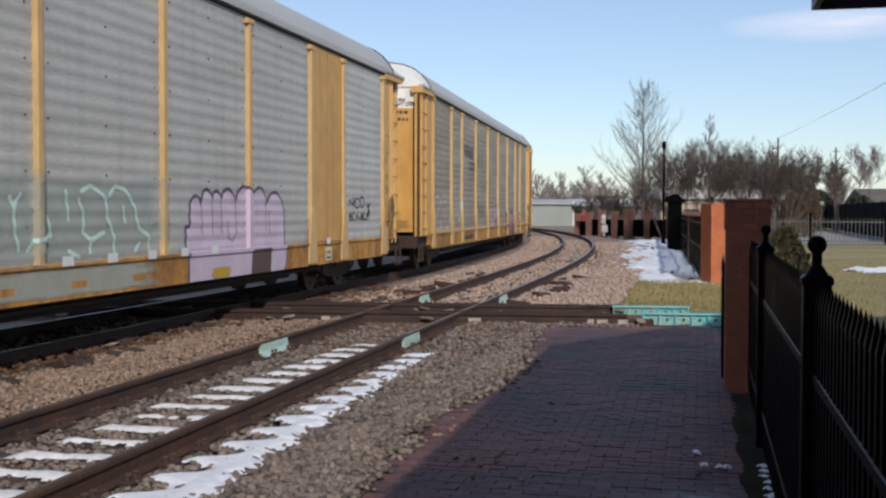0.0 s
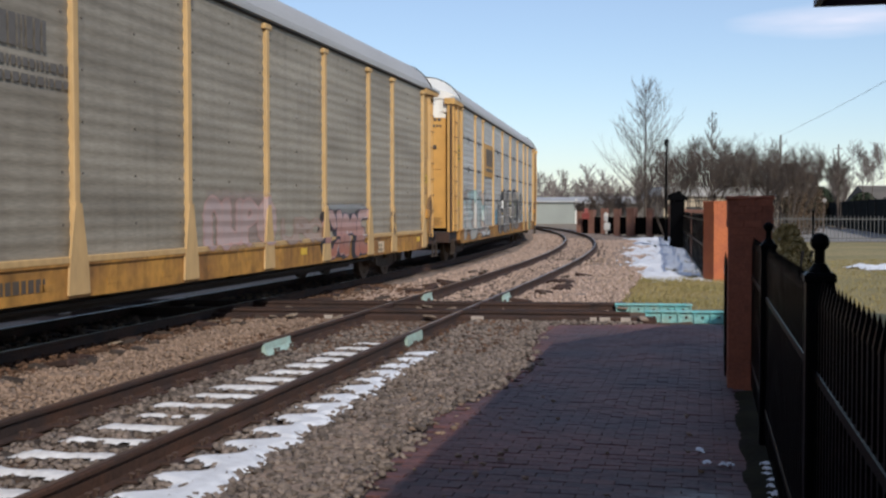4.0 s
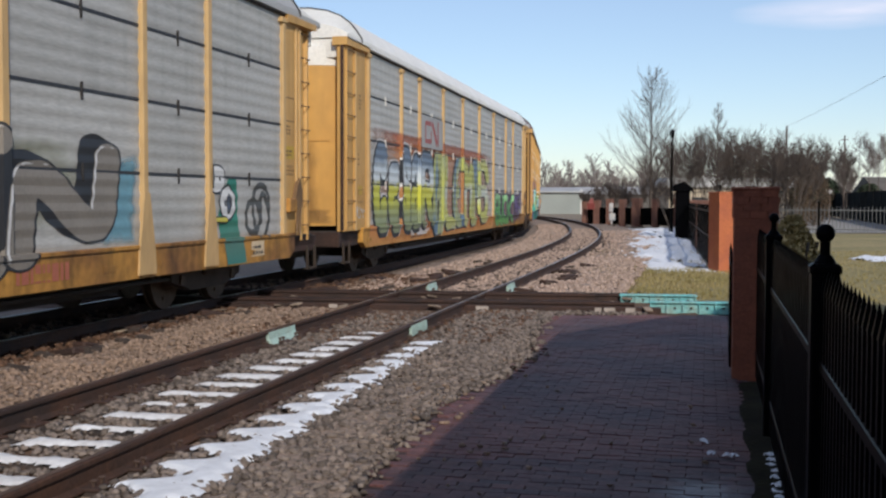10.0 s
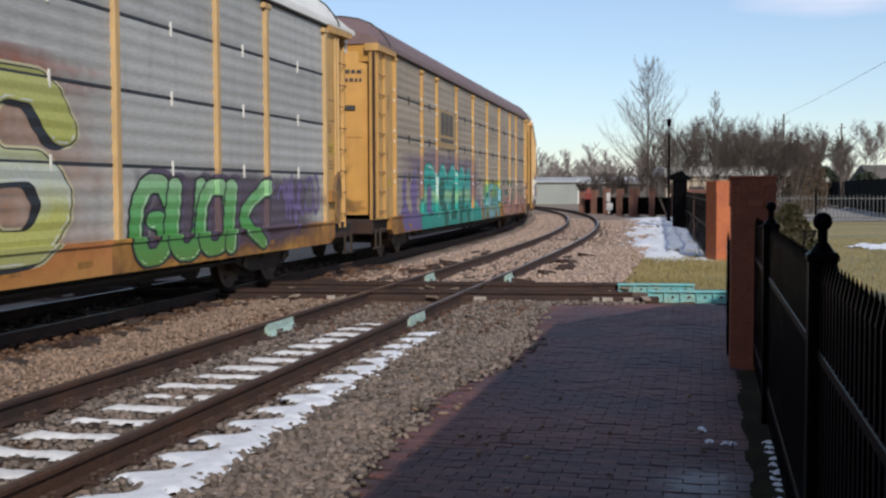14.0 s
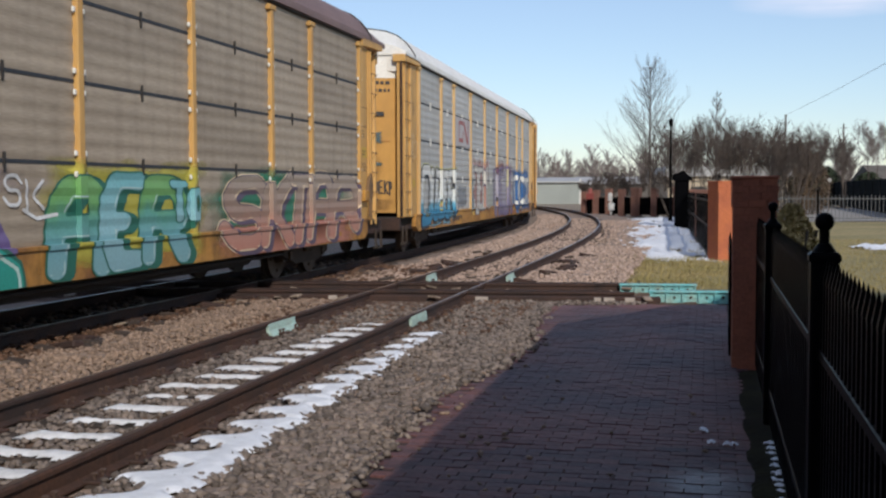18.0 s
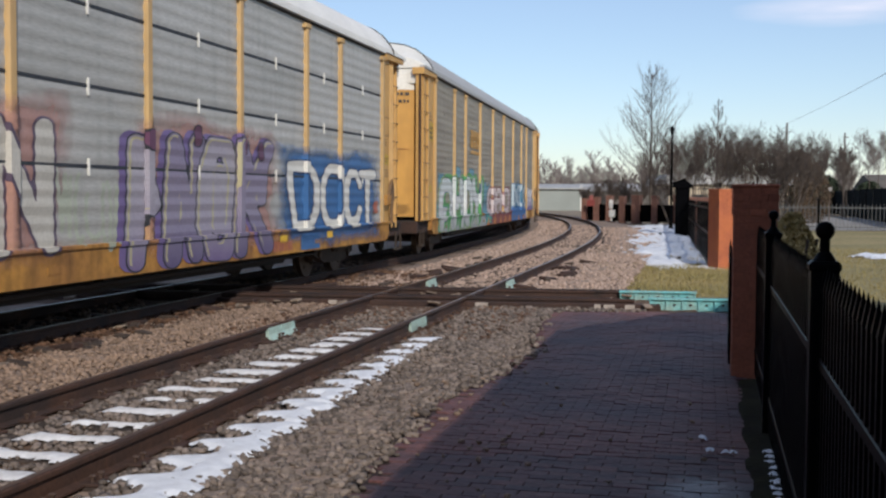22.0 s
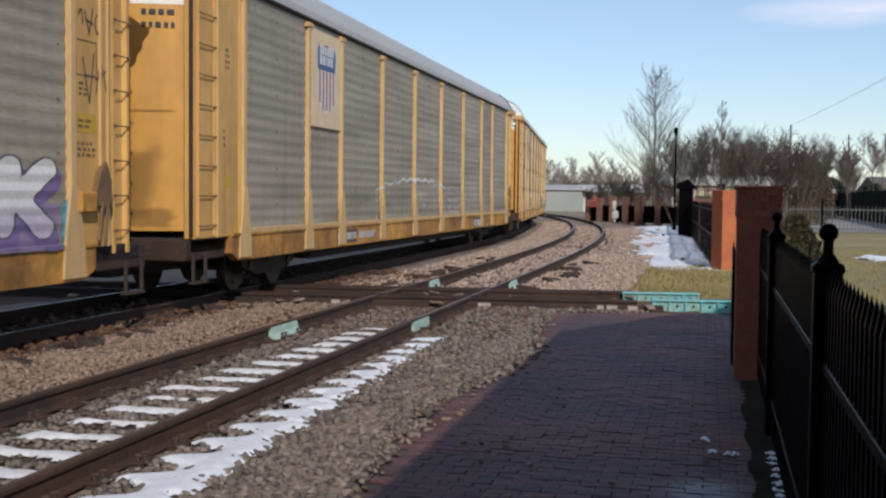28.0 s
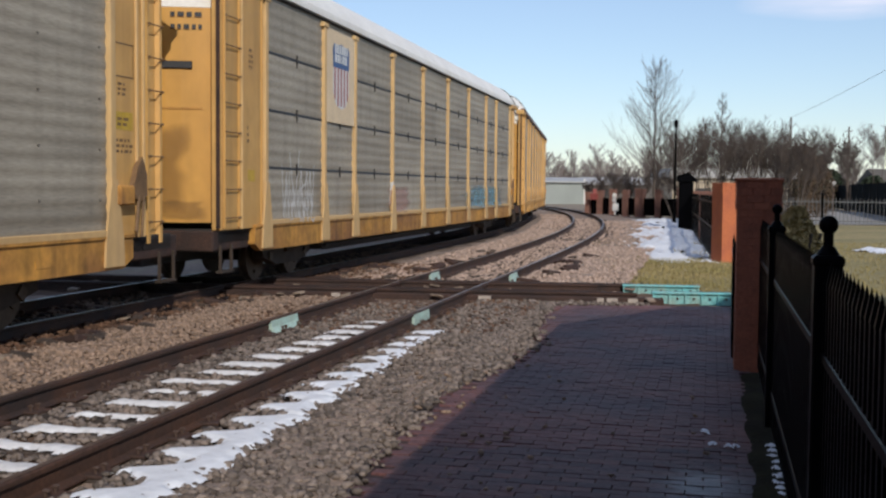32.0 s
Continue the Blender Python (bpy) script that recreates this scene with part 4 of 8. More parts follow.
def segs_mesh(name, segs, material, parent, sides=4):
    n = len(segs)
    A = np.array([s[0][:] for s in segs])
    B = np.array([s[1][:] for s in segs])
    ra, rb = np.array([s[2] for s in segs]), np.array([s[3] for s in segs])
    d = B - A
    d /= np.linalg.norm(d, axis=1)[:, None] + 1e-9
    ref = np.where(np.abs(d[:, 2:3]) > 0.9, np.array([[1.0, 0, 0]]), np.array([[0, 0, 1.0]]))
    u = np.cross(d, ref)
    u /= np.linalg.norm(u, axis=1)[:, None]
    v = np.cross(d, u)
    verts = []
    for P, r in ((A, ra), (B, rb)):
        for k in range(sides):
            a = 6.28319 * k / sides
            verts.append(P + (u * math.cos(a) + v * math.sin(a)) * r[:, None])
    V = np.stack(verts, 1).reshape(-1, 3)
    F = []
    for k in range(sides):
        F.append(np.stack([np.full(n, k), np.full(n, (k + 1) % sides), np.full(n, sides + (k + 1) % sides), np.full(n, sides + k)], 1))
    F = (np.stack(F, 1) + (np.arange(n) * 2 * sides)[:, None, None]).reshape(-1, 4)
    me = bpy.data.meshes.new(name)
    me.from_pydata(V.tolist(), [], F.tolist())
    me.materials.append(material)
    ob = new(name, me)
    ob.parent = parent
    return ob


def tree(x, y, height, spread, stems, levels, seed, label, lean=0.25, twig=0.012, mat_t="twig"):
    rng = random.Random(seed)
    t = empty("bare_tree", pose(x, y, -0.2))
    tagged(t, label, "tree", "bare winter trees")
    segs = tree_segments(rng, (0, 0, 0), height, spread, stems, levels, lean)
    top = max(s[1].z for s in segs)
    k = height / top
    segs = [(a * k, b * k, max(ra * k, twig), max(rb * k, twig * 0.8), lv) for a, b, ra, rb, lv in segs]
    segs_mesh("trunk", [s for s in segs if s[4] == 0], M["bark"], t, 7)
    crown = segs_mesh("crown", [s for s in segs if s[4] > 0], M[mat_t], t, 3)
    crown["label"] = "bare branches and fine twigs"
    return t


def upright_tree(x, y, height, reach, seed, label, limbs=40, twig=0.006):
    """A straight leader with many ascending limbs and fine twigs."""
    rng = random.Random(seed)
    t = empty("bare_tree", pose(x, y, -0.2))
    tagged(t, label, "tree", "bare winter trees")
    trunk, fine = [], []
    pts = [Vector((0.10 * noise.noise((k * 0.6, seed, 0)), 0.10 * noise.noise((k * 0.6, seed, 5)), height * k / 12)) for k in range(13)]
    rad = [height * 0.012 * (1 - k / 12.5) + 0.006 for k in range(13)]
    trunk = [(pts[k], pts[k + 1], rad[k], rad[k + 1], 0) for k in range(12)]

    def shoot(p, d, length, r, level):
        steps = 5 if level == 1 else 3
        for k in range(steps):
            d = (d + Vector((rng.uniform(-1, 1) * 0.16, rng.uniform(-1, 1) * 0.16, 0.06 + rng.uniform(-0.1, 0.12)))).normalized()
            q = p + d * (length / steps)
            fine.append((p, q, max(twig, r * (1 - 0.8 * k / steps)), max(twig * 0.8, r * (1 - 0.8 * (k + 1) / steps)), level))
            if level < 3:
                for _ in range(2):
                    nd = (d + Vector((rng.uniform(-1, 1), rng.uniform(-1, 1), rng.uniform(0, 0.5))) * 0.6).normalized()
                    shoot(q, nd, length * rng.uniform(0.3, 0.5), r * 0.4, level + 1)
            p = q
    for i in range(limbs):
        f = 0.2 + 0.77 * (i + rng.random()) / limbs
        a = i * 2.4 + rng.uniform(-0.3, 0.3)
        z = f * height
        d = Vector((math.cos(a), math.sin(a), 0.55 + 0.6 * f)).normalized()
        base = pts[min(11, int(f * 12))].lerp(pts[min(12, int(f * 12) + 1)], f * 12 - int(f * 12))
        shoot(base, d, reach * (1.08 - f) ** 0.7 * rng.uniform(0.6, 1.1), height * 0.0028 * (1.1 - f) + 0.004, 1)
    segs_mesh("trunk", trunk, M["bark"], t, 8)
    crown = segs_mesh("crown", fine, M["twig"], t, 3)
    crown["label"] = "ascending limbs and fine twigs"
    return t


def far_woods(name, x0, x1, y, height, count, seed, twig, label):
    """A far line of leafless trees, joined."""
    rng = random.Random(seed)
    segs = []
    for i in range(count):
        x = x0 + (x1 - x0) * (i + rng.uniform(0, 1)) / count
        h = height * rng.uniform(0.6, 1.15)
        s = tree_segments(rng, (0, 0, 0), h, 1.0, 1, 2, 0.3)
        k = h / max(q[1].z for q in s)
        o = Vector((x, y + rng.uniform(-12, 12), -0.3))
        segs += [(a * k + o, b * k + o, max(ra * k, twig), max(rb * k, twig), lv) for a, b, ra, rb, lv in s]
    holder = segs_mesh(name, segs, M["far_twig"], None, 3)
    return tagged(holder, label, "woods", kind="stuff")


def leafy(name, x, y, z0, z1, rad, count, leaf, material, label, category, seed, stem=True):
    """A shrub or evergreen: stems and many small leaf blades with gaps."""
    rng = random.Random(seed)
    p = empty(name, pose(x, y, z0))
    tagged(p, label, category)
    h = z1 - z0
    for i in range(5):
        a = i * 1.25
        bm = bmesh.new()
        add_rod(bm, (0, 0, 0), (math.cos(a) * rad * 0.6, math.sin(a) * rad * 0.6, h * 0.8), 0.02 * max(1, h / 2), 5)
        part("stem", bm, M["bark"], p)
    verts, faces = [], []
    for i in range(count):
        t = rng.random() ** 0.8
        a = rng.uniform(0, 6.283)
        prof = math.sin(math.pi * min(0.97, 0.12 + 0.86 * t)) ** 0.6
        lump = 0.75 + 0.45 * noise.noise((math.cos(a) * 1.6 + seed, math.sin(a) * 1.6, t * 3))
        r = rad * prof * lump * (rng.random() ** 0.35)
        c = Vector((r * math.cos(a), r * math.sin(a), t * h))
        d = Vector((rng.uniform(-1, 1), rng.uniform(-1, 1), rng.uniform(-0.5, 1))).normalized()
        s = d.cross(Vector((rng.uniform(-1, 1), rng.uniform(-1, 1), rng.uniform(-1, 1)))).normalized() * leaf * 0.35
        k = len(verts)
        verts += [c - d * leaf * 0.5, c + s, c + d * leaf * 0.5, c - s]
        faces.append((k, k + 1, k + 2, k + 3))
    lv = raw("leaves", verts, faces, M[material], p)
    tagged(lv, kind="stuff")
    return p


# ---------- lawns and far side ----------
def lawns():
    def lawn(name, poly_l, poly_r, ys, z, material, label, category="grass"):
        rows = []
        for y in ys:
            a, b = np.interp(y, *poly_l), np.interp(y, *poly_r)
            rows.append([(a + (b - a) * k / 24, y, z + 0.04 * noise.noise((a + (b - a) * k / 24 * 0.5, y * 0.5, 0))) for k in range(25)])
        return strip(name, rows, material, None, label, category)
    lawn("lawn", ((-5, 17, 18, 75), (-0.3, 4.9, 4.9, 17.5)), ((-5, 75), (40, 60)), np.linspace(-5, 62, 90), -0.06, M["grass"], "dormant olive-tan lawn behind the fence")
    lawn("verge", ((20.2, 24, 30), (3.7, 4.2, 6.2)), ((20.2, 24, 30), (5.6, 6.4, 7.6)), np.linspace(20.2, 30, 24), -0.05, M["grass"], "rough dormant grass verge beside the crossing")
    lawn("car_park", ((62.5, 100), (17, 22)), ((62.5, 100), (62, 75)), np.linspace(62.5, 105, 12), -0.05, M["concrete"], "pale concrete car park beyond the lawn", "car park")
    # blades of grass on the nearer turf
    rng = np.random.default_rng(9)
    verts, faces = [], []
    for n, x0, x1, y0, y1, h in ((9000, 3.7, 8.0, 20.3, 30, 0.09), (16000, 4.6, 16, 11, 40, 0.09), (1500, 2.0, 5.0, 15.5, 17.4, 0.05)):
        xs, ys = rng.uniform(x0, x1, n), rng.uniform(y0, y1, n)
        for x, y in zip(xs, ys):
            a = rng.uniform(0, 6.283)
            w, hh = 0.012, h * rng.uniform(0.4, 1.2)
            k = len(verts)
            lx, ly = rng.uniform(-0.04, 0.04), rng.uniform(-0.04, 0.04)
            verts += [(x - w * math.cos(a), y - w * math.sin(a), -0.07), (x + w * math.cos(a), y + w * math.sin(a), -0.07), (x + lx, y + ly, -0.06 + hh)]
            faces.append((k, k + 1, k + 2))
    tagged(raw("grass_blades", verts, faces, M["blade"]), "thin dormant grass blades", "grass", kind="stuff")
    snow_sheet("snow_on_lawn", 11.6, 17.5, 32.2, 36.4, 0.12, lambda x, y: 0.16 * noise.noise((x * 0.8, y * 1.3, 4)) + 0.06 * noise.noise((x * 3, y * 3, 9)) + 0.12 * min(1, (x - 12.2) * 0.5) - 0.05 - 0.06 * abs(y - 34.6), "patch of snow left on the lawn", lambda x, y: (x, y, -0.04))


def switch_stand():
    x, y = 12.0, 78.5
    s = empty("switch_stand", pose(x, y, -0.1, 0, 0, 0))
    tagged(s, "white switch stand with a round target and square plate", "switch stand")
    bm = bmesh.new()
    add_cyl(bm, 0.06, 0.05, 1.5, pose(0, 0, 0.75), 8)
    part("mast", bm, M["white_paint"], s)
    bm = bmesh.new()
    add_cyl(bm, 0.15, 0.15, 0.04, pose(-0.06, -0.08, 1.5, 90), 20)
    part("target", bm, M["white_paint"], s)
    part("neck", box_bm((-0.2, -0.07, 1.05), (0.08, -0.03, 1.5), 0.01), M["white_paint"], s)
    part("plate", box_bm((-0.2, -0.1, 0.42), (0.24, -0.06, 0.92), 0.02), M["white_paint"], s)
    part("base", box_bm((-0.25, -0.25, 0), (0.25, 0.25, 0.14), 0.02), M["tie"], s)


def lamp_post(x, y, h):
    s = empty("lamp_post", pose(x, y, -0.12))
    tagged(s, "slim dark lamp post with a lantern head", "lamp post")
    bm = bmesh.new()
    add_cyl(bm, 0.07, 0.045, h - 0.45, pose(0, 0, (h - 0.45) / 2), 10)
    add_cyl(bm, 0.15, 0.09, 0.5, pose(0, 0, 0.25), 10)
    part("pole", bm, M["iron"], s)
    bm = bmesh.new()
    add_cyl(bm, 0.08, 0.13, 0.34, pose(0, 0, h - 0.25), 8)
    part("lantern", bm, M["iron"], s)
    bm = bmesh.new()
    add_cyl(bm, 0.16, 0.03, 0.14, pose(0, 0, h - 0.01), 8)
    part("cap", bm, M["iron"], s)


def building(name, x0, x1, y, depth, wall_h, roof_h, wall, roof, label, flat=False, openings=()):
    b = empty(name, pose((x0 + x1) / 2, y, -0.2))
    tagged(b, label, "building")
    w = (x1 - x0) / 2
    part("wall", box_bm((-w, 0, 0), (w, depth, wall_h)), M[wall], b)
    bm = bmesh.new()
    if flat:
        add_box(bm, (-w - 0.3, -0.4, wall_h), (w + 0.3, depth + 0.3, wall_h + roof_h))
    else:
        add_prism(bm, ((-0.4, wall_h), (depth + 0.4, wall_h), (depth + 0.4, wall_h + 0.15), (depth / 2, wall_h + roof_h), (-0.4, wall_h + 0.15)), -w - 0.3, w + 0.3, "x")
    part("roof", bm, M[roof], b)
    for nm, a0, a1, z0, z1, m in openings:
        part(nm, box_bm((a0, -0.05, z0), (a1, 0.03, z1), 0.01), M[m], b)
    return b


def tube(name, pts, r, material, sides=6):
    """One continuous thin tube along points."""
    verts, faces = [], []
    for i, p in enumerate(pts):
        d = (pts[min(i + 1, len(pts) - 1)] - pts[max(i - 1, 0)]).normalized()
        u = d.cross(Vector((0, 0, 1))).normalized()
        v = d.cross(u)
        verts += [p + (u * math.cos(6.28319 * k / sides) + v * math.sin(6.28319 * k / sides)) * r for k in range(sides)]
    for i in range(len(pts) - 1):
        for k in range(sides):
            faces.append((i * sides + k, i * sides + (k + 1) % sides, (i + 1) * sides + (k + 1) % sides, (i + 1) * sides + k))
    return raw(name, verts, faces, material)


def far_side():
    building("metal_shed", 4.0, 19.0, 150, 14, 2.9, 0.75, "shed", "shed_roof", "grey-green metal shed with a pale low roof", openings=(("door", 0.3, 1.5, 0.1, 2.1, "shed_roof"), ("downpipe", 7.25, 7.45, 0.0, 3.4, "white_paint"), ("door", -5.0, -3.8, 0.1, 2.1, "shed_roof")))
    building("low_building", 20.5, 34.0, 160, 12, 2.7, 1.1, "house_roof", "shed_roof", "long low dark building with a pale roof", openings=(("window", -4.5, -3.0, 1.0, 2.1, "black_paint"), ("window", -1.0, 0.5, 1.0, 2.1, "black_paint"), ("red_door", -6.4, -5.4, 0.1, 2.1, "red_paint")))
    building("tan_building", 22.0, 33.5, 108, 10, 3.2, 0.9, "house_wall", "shed_roof", "tan low building behind bare trees", flat=True, openings=(("window", -3.6, -2.2, 1.0, 2.2, "black_paint"), ("window", 1.2, 2.6, 1.0, 2.2, "black_paint")))
    building("white_house", 51.5, 60.0, 132, 8, 2.6, 2.2, "white_paint", "house_roof", "small white house with a dark shingle roof", openings=(("window", -3.3, -2.2, 1.0, 2.0, "black_paint"), ("window", 0.3, 1.4, 1.0, 2.0, "black_paint")))
    part_red = empty("red_board", pose(10.95, 82.4, -0.1, 0, 0, -38))
    tagged(part_red, "faded red board on the brick fence", "sign board")
    part("board", box_bm((-0.02, -0.3, 1.15), (0.62, -0.26, 1.6), 0.01), M["red_paint"], part_red)
    part("bracket", box_bm((0.2, -0.27, 0.0), (0.28, -0.2, 1.4)), M["iron"], part_red)
    # pale picket fence by the car park
    def pale(x0, y0, x1, y1, h, posts):
        d = Vector((x1 - x0, y1 - y0))
        f = empty("picket_fence", pose(x0, y0, -0.1, 0, 0, math.degrees(math.atan2(d.y, d.x))))
        tagged(f, "pale grey metal picket fence beyond the lawn", "fence")
        for r in (0.2, h - 0.2):
            part("rail", box_bm((0, -0.02, r - 0.03), (d.length, 0.02, r + 0.03)), M["fence_grey"], f)
        me = bpy.data.meshes.new("picket")
        bm = box_bm((-0.015, -0.015, 0.05), (0.015, 0.015, h))
        bm.to_mesh(me)
        bm.free()
        me.materials.append(M["fence_grey"])
        n = int(d.length / 0.21)
        for i in range(n):
            again("picket", me, f, pose((i + 0.5) * d.length / n, 0, 0))
        for i in range(posts):
            part("post", box_bm((i * d.length / (posts - 1) - 0.06, -0.06, 0), (i * d.length / (posts - 1) + 0.06, 0.06, h + 0.3)), M["iron"], f)
    pale(18.0, 66.0, 33.0, 60.0, 1.5, 5)
    pale(16.6, 76.0, 24.0, 78.0, 2.6, 4)
    # dark screened fence
    scr = empty("screened_fence", pose(33.5, 85.0, -0.1, 0, 0, math.degrees(math.atan2(85, 22.5))))
    tagged(scr, "long fence hung with dark green windscreen", "fence")
    L = math.hypot(85, 22.5)
    part("screen", box_bm((-20, -0.03, 0.05), (L, 0.03, 2.6)), M["dark_hedge"], scr)
    for i in range(21):
        part("post", box_bm((-20 + i * 5.2 - 0.05, -0.06, 0), (-20 + i * 5.2 + 0.05, 0.06, 2.7)), M["iron"], scr)
    # round sign
    sg = empty("round_sign", pose(31.2, 90, -0.1))
    tagged(sg, "pale round road sign on a post", "sign")
    bm = bmesh.new()
    add_cyl(bm, 0.2, 0.2, 0.03, pose(0, -0.06, 2.55, 90), 8)
    part("disc", bm, M["concrete"], sg)
    part("post", box_bm((-0.04, -0.04, 0), (0.04, 0.04, 2.7)), M["pole"], sg)
    # utility pole and wire
    up = empty("utility_pole", pose(39.5, 110, -0.2))
    tagged(up, "weathered wooden utility pole with a crossarm", "utility pole")
    bm = bmesh.new()
    add_cyl(bm, 0.10, 0.07, 8.3, pose(0, 0, 4.15), 10)
    part("pole", bm, M["pole"], up)
    part("crossarm", box_bm((-0.35, -0.03, 7.85), (0.35, 0.03, 7.92)), M["pole"], up)
    pts = [Vector((24.6, 80, 7.0)).lerp(Vector((9.35, 4.5, 6.7)), k / 20) - Vector((0, 0, 0.25 * (1 - (k / 10 - 1) ** 2))) for k in range(21)]
    wp = empty("wire_pole", pose(24.6, 80, -0.2))
    tagged(wp, "weathered wooden pole among the trees", "utility pole")
    bm = bmesh.new()
    add_cyl(bm, 0.09, 0.06, 7.25, pose(0, 0, 3.62), 10)
    part("pole", bm, M["pole"], wp)
    tagged(tube("overhead_wire", pts, 0.008, M["fence_grey"]), "thin dark overhead wire", "wire")
    # black hooded cabinet by the fence corner
    cb = empty("trackside_cabinet", pose(11.3, 52.5, -0.12, 0, 0, -11))
    tagged(cb, "black trackside cabinet with a sloping hood", "cabinet")
    part("body", box_bm((-0.3, -0.3, 0), (0.35, 0.3, 2.3), 0.02), M["iron"], cb)
    bm = bmesh.new()
    add_prism(bm, ((-0.42, 2.3), (0.5, 2.3), (0.5, 2.4), (0.1, 2.75), (-0.42, 2.55)), -0.4, 0.4)
    part("hood", bm, M["iron"], cb)


def station():
    """The station beside and behind the camera; only a corner of its eave is seen, the rest is added."""
    s = empty("station", pose(0, 0, 0, 0, 0, -13.325))
    tagged(s, "purple eave beside the platform on an added, unseen brick station", "building", kind="structure")
    part("wall", box_bm((4.4, -26, -0.1), (13, 4.2, 3.5)), M["brick"], s)
    bm = bmesh.new()
    # unseen high ridge, set to throw shade over platform, pillar and lawn
    add_prism(bm, ((0.91, 3.45), (16, 3.45), (16, 3.57), (8.4, 8.6), (0.91, 3.57)), -27.5, 9.37)
    part("roof", bm, M["house_roof"], s)
    bm = bmesh.new()
    add_box(bm, (0.86, -27.5, 3.37), (0.91, 9.42, 3.6))
    add_box(bm, (0.91, 9.37, 3.37), (16, 9.42, 3.6))
    part("fascia", bm, M["canopy"], s, "dark purple fascia board")
    for y in (-20, -13, -6, 1):
        part("column", box_bm((3.3, y - 0.09, 0), (3.48, y + 0.09, 3.46), 0.015), M["canopy"], s)


platform()
moss_strip()
leaves_on_platform()
pillar(3.035, 10.82, -13.325, 0.03, 1.84, 0.40, 27, True, "dark red brick pillar at the platform end, shade put into its brick")
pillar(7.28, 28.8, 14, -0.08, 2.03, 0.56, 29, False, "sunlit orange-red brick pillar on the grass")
platform_fence()
iron_fence([(2.89, 11.1), (3.37, 13.0)], 0.05, 1.2, (0.35, 1.05), 0.1, "low black iron fence beyond the brick pillar", False)
far_fence()
lawns()
switch_stand()
lamp_post(12.35, 60, 5.6)
far_side()
station()
leafy("shrub", 4.45, 14.1, -0.06, 1.58, 0.50, 4200, 0.055, "bush", "bronze-green evergreen shrub behind the pillar", "shrub", 3)
upright_tree(16.1, 86, 11.4, 4.6, 21, "tall bare tree with ascending limbs", 56, 0.0052)
for k, (x, y, h, n) in enumerate(((14.9, 72, 6.2, 6), (15.6, 68, 6.3, 6), (16.3, 73, 6.6, 5), (16.9, 70, 6.7, 5), (18.0, 69, 6.7, 6), (19.2, 71, 7.0, 6), (20.3, 70, 6.6, 6), (21.3, 72, 6.0, 5), (22.4, 71, 6.1, 5), (23.6, 74, 5.6, 5))):
    tree(x, y, h, 0.85, n, 3, 40 + k, "bare many-stemmed ornamental tree", 0.5, 0.0068)
leafy("brown_oak", 24.3, 77, -0.1, 4.9, 2.0, 5200, 0.13, "brown_leaf", "low tree holding its withered brown leaves", "tree", 31)
leafy("brown_oak", 26.6, 80, -0.1, 4.2, 1.7, 3600, 0.13, "brown_leaf", "low tree holding its withered brown leaves", "tree", 35)
upright_tree(20.2, 82, 9.0, 2.2, 77, "slender bare grey winter tree", 30, 0.007)
for k, (x, y, h) in enumerate(((31.5, 100, 7.2), (34.5, 104, 7.6), (36.5, 101, 6.8), (28.5, 96, 6.4))):
    tree(x, y, h, 0.95, 2, 4, 60 + k, "bare rounded tree with dense twigs", 0.3, 0.012)
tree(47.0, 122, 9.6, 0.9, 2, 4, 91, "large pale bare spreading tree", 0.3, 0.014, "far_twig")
tree(42.2, 118, 8.4, 0.5, 1, 3, 92, "narrow bare tree beside the pole", 0.1, 0.02)
for k, (x, y, h, r) in enumerate(((40.5, 126, 3.6, 2.6), (44.5, 130, 4.3, 3.0), (49, 128, 3.6, 2.4), (34.0, 112, 3.0, 2.2))):
    leafy("evergreen", x, y, -0.2, h, r, 1800, 0.4, "evergreen", "dark evergreen mass beyond the car park", "evergreen", 20 + k)
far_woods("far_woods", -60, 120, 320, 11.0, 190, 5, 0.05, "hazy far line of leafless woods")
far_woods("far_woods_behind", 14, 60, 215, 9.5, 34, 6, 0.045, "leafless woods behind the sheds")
for k, (x, y, h) in enumerate(((13.6, 90, 3.4), (14.6, 92, 3.8), (15.6, 91, 3.2), (17.6, 93, 4.2), (19.0, 91, 3.6), (12.8, 94, 2.9))):
    tree(x, y, h, 0.9, 4, 3, 110 + k, "low bare brush behind the brick fence", 0.5, 0.010)


M["stencil"] = mat("faded_stencil", (0.20, 0.11, 0.04), 0.6)
M["placard"] = mat("placard_yellow", (0.52, 0.33, 0.02), 0.5, 0, 0.08)


# ---------- freight train: enclosed car carriers ----------
HALF_W, LB = 1.52, 28.0
Z_SILL0, Z_SILL1, Z_PAN0, Z_PAN1, Z_EAVE, Z_TOP = 0.60, 0.97, 1.0, 4.74, 4.84, 5.55
BAYS = [1.78, 2.94, 1.93, 2.94, 2.94, 2.94, 2.94, 2.94, 1.93, 2.94, 1.78]
EDGES = [-LB / 2]
for b in BAYS:
    EDGES.append(EDGES[-1] + b)
EDGES[-1] = LB / 2
PAN_X = 1.465
RIB = 0.176
POST_W = 0.13


def rib_breaks(z0, z1):
    """Heights along the soft wave of the corrugation, and how far it stands out there."""
    n = max(1, round((z1 - z0) / RIB))
    h = (z1 - z0) / n
    out = []
    for i in range(n):
        b = z0 + i * h
        out += [(b, 0.0), (b + 0.25 * h, 0.0075), (b + 0.5 * h, 0.015), (b + 0.75 * h, 0.0075)]
    out.append((z1, 0.0))
    return out


CACHE = {}
LEDGE = {}


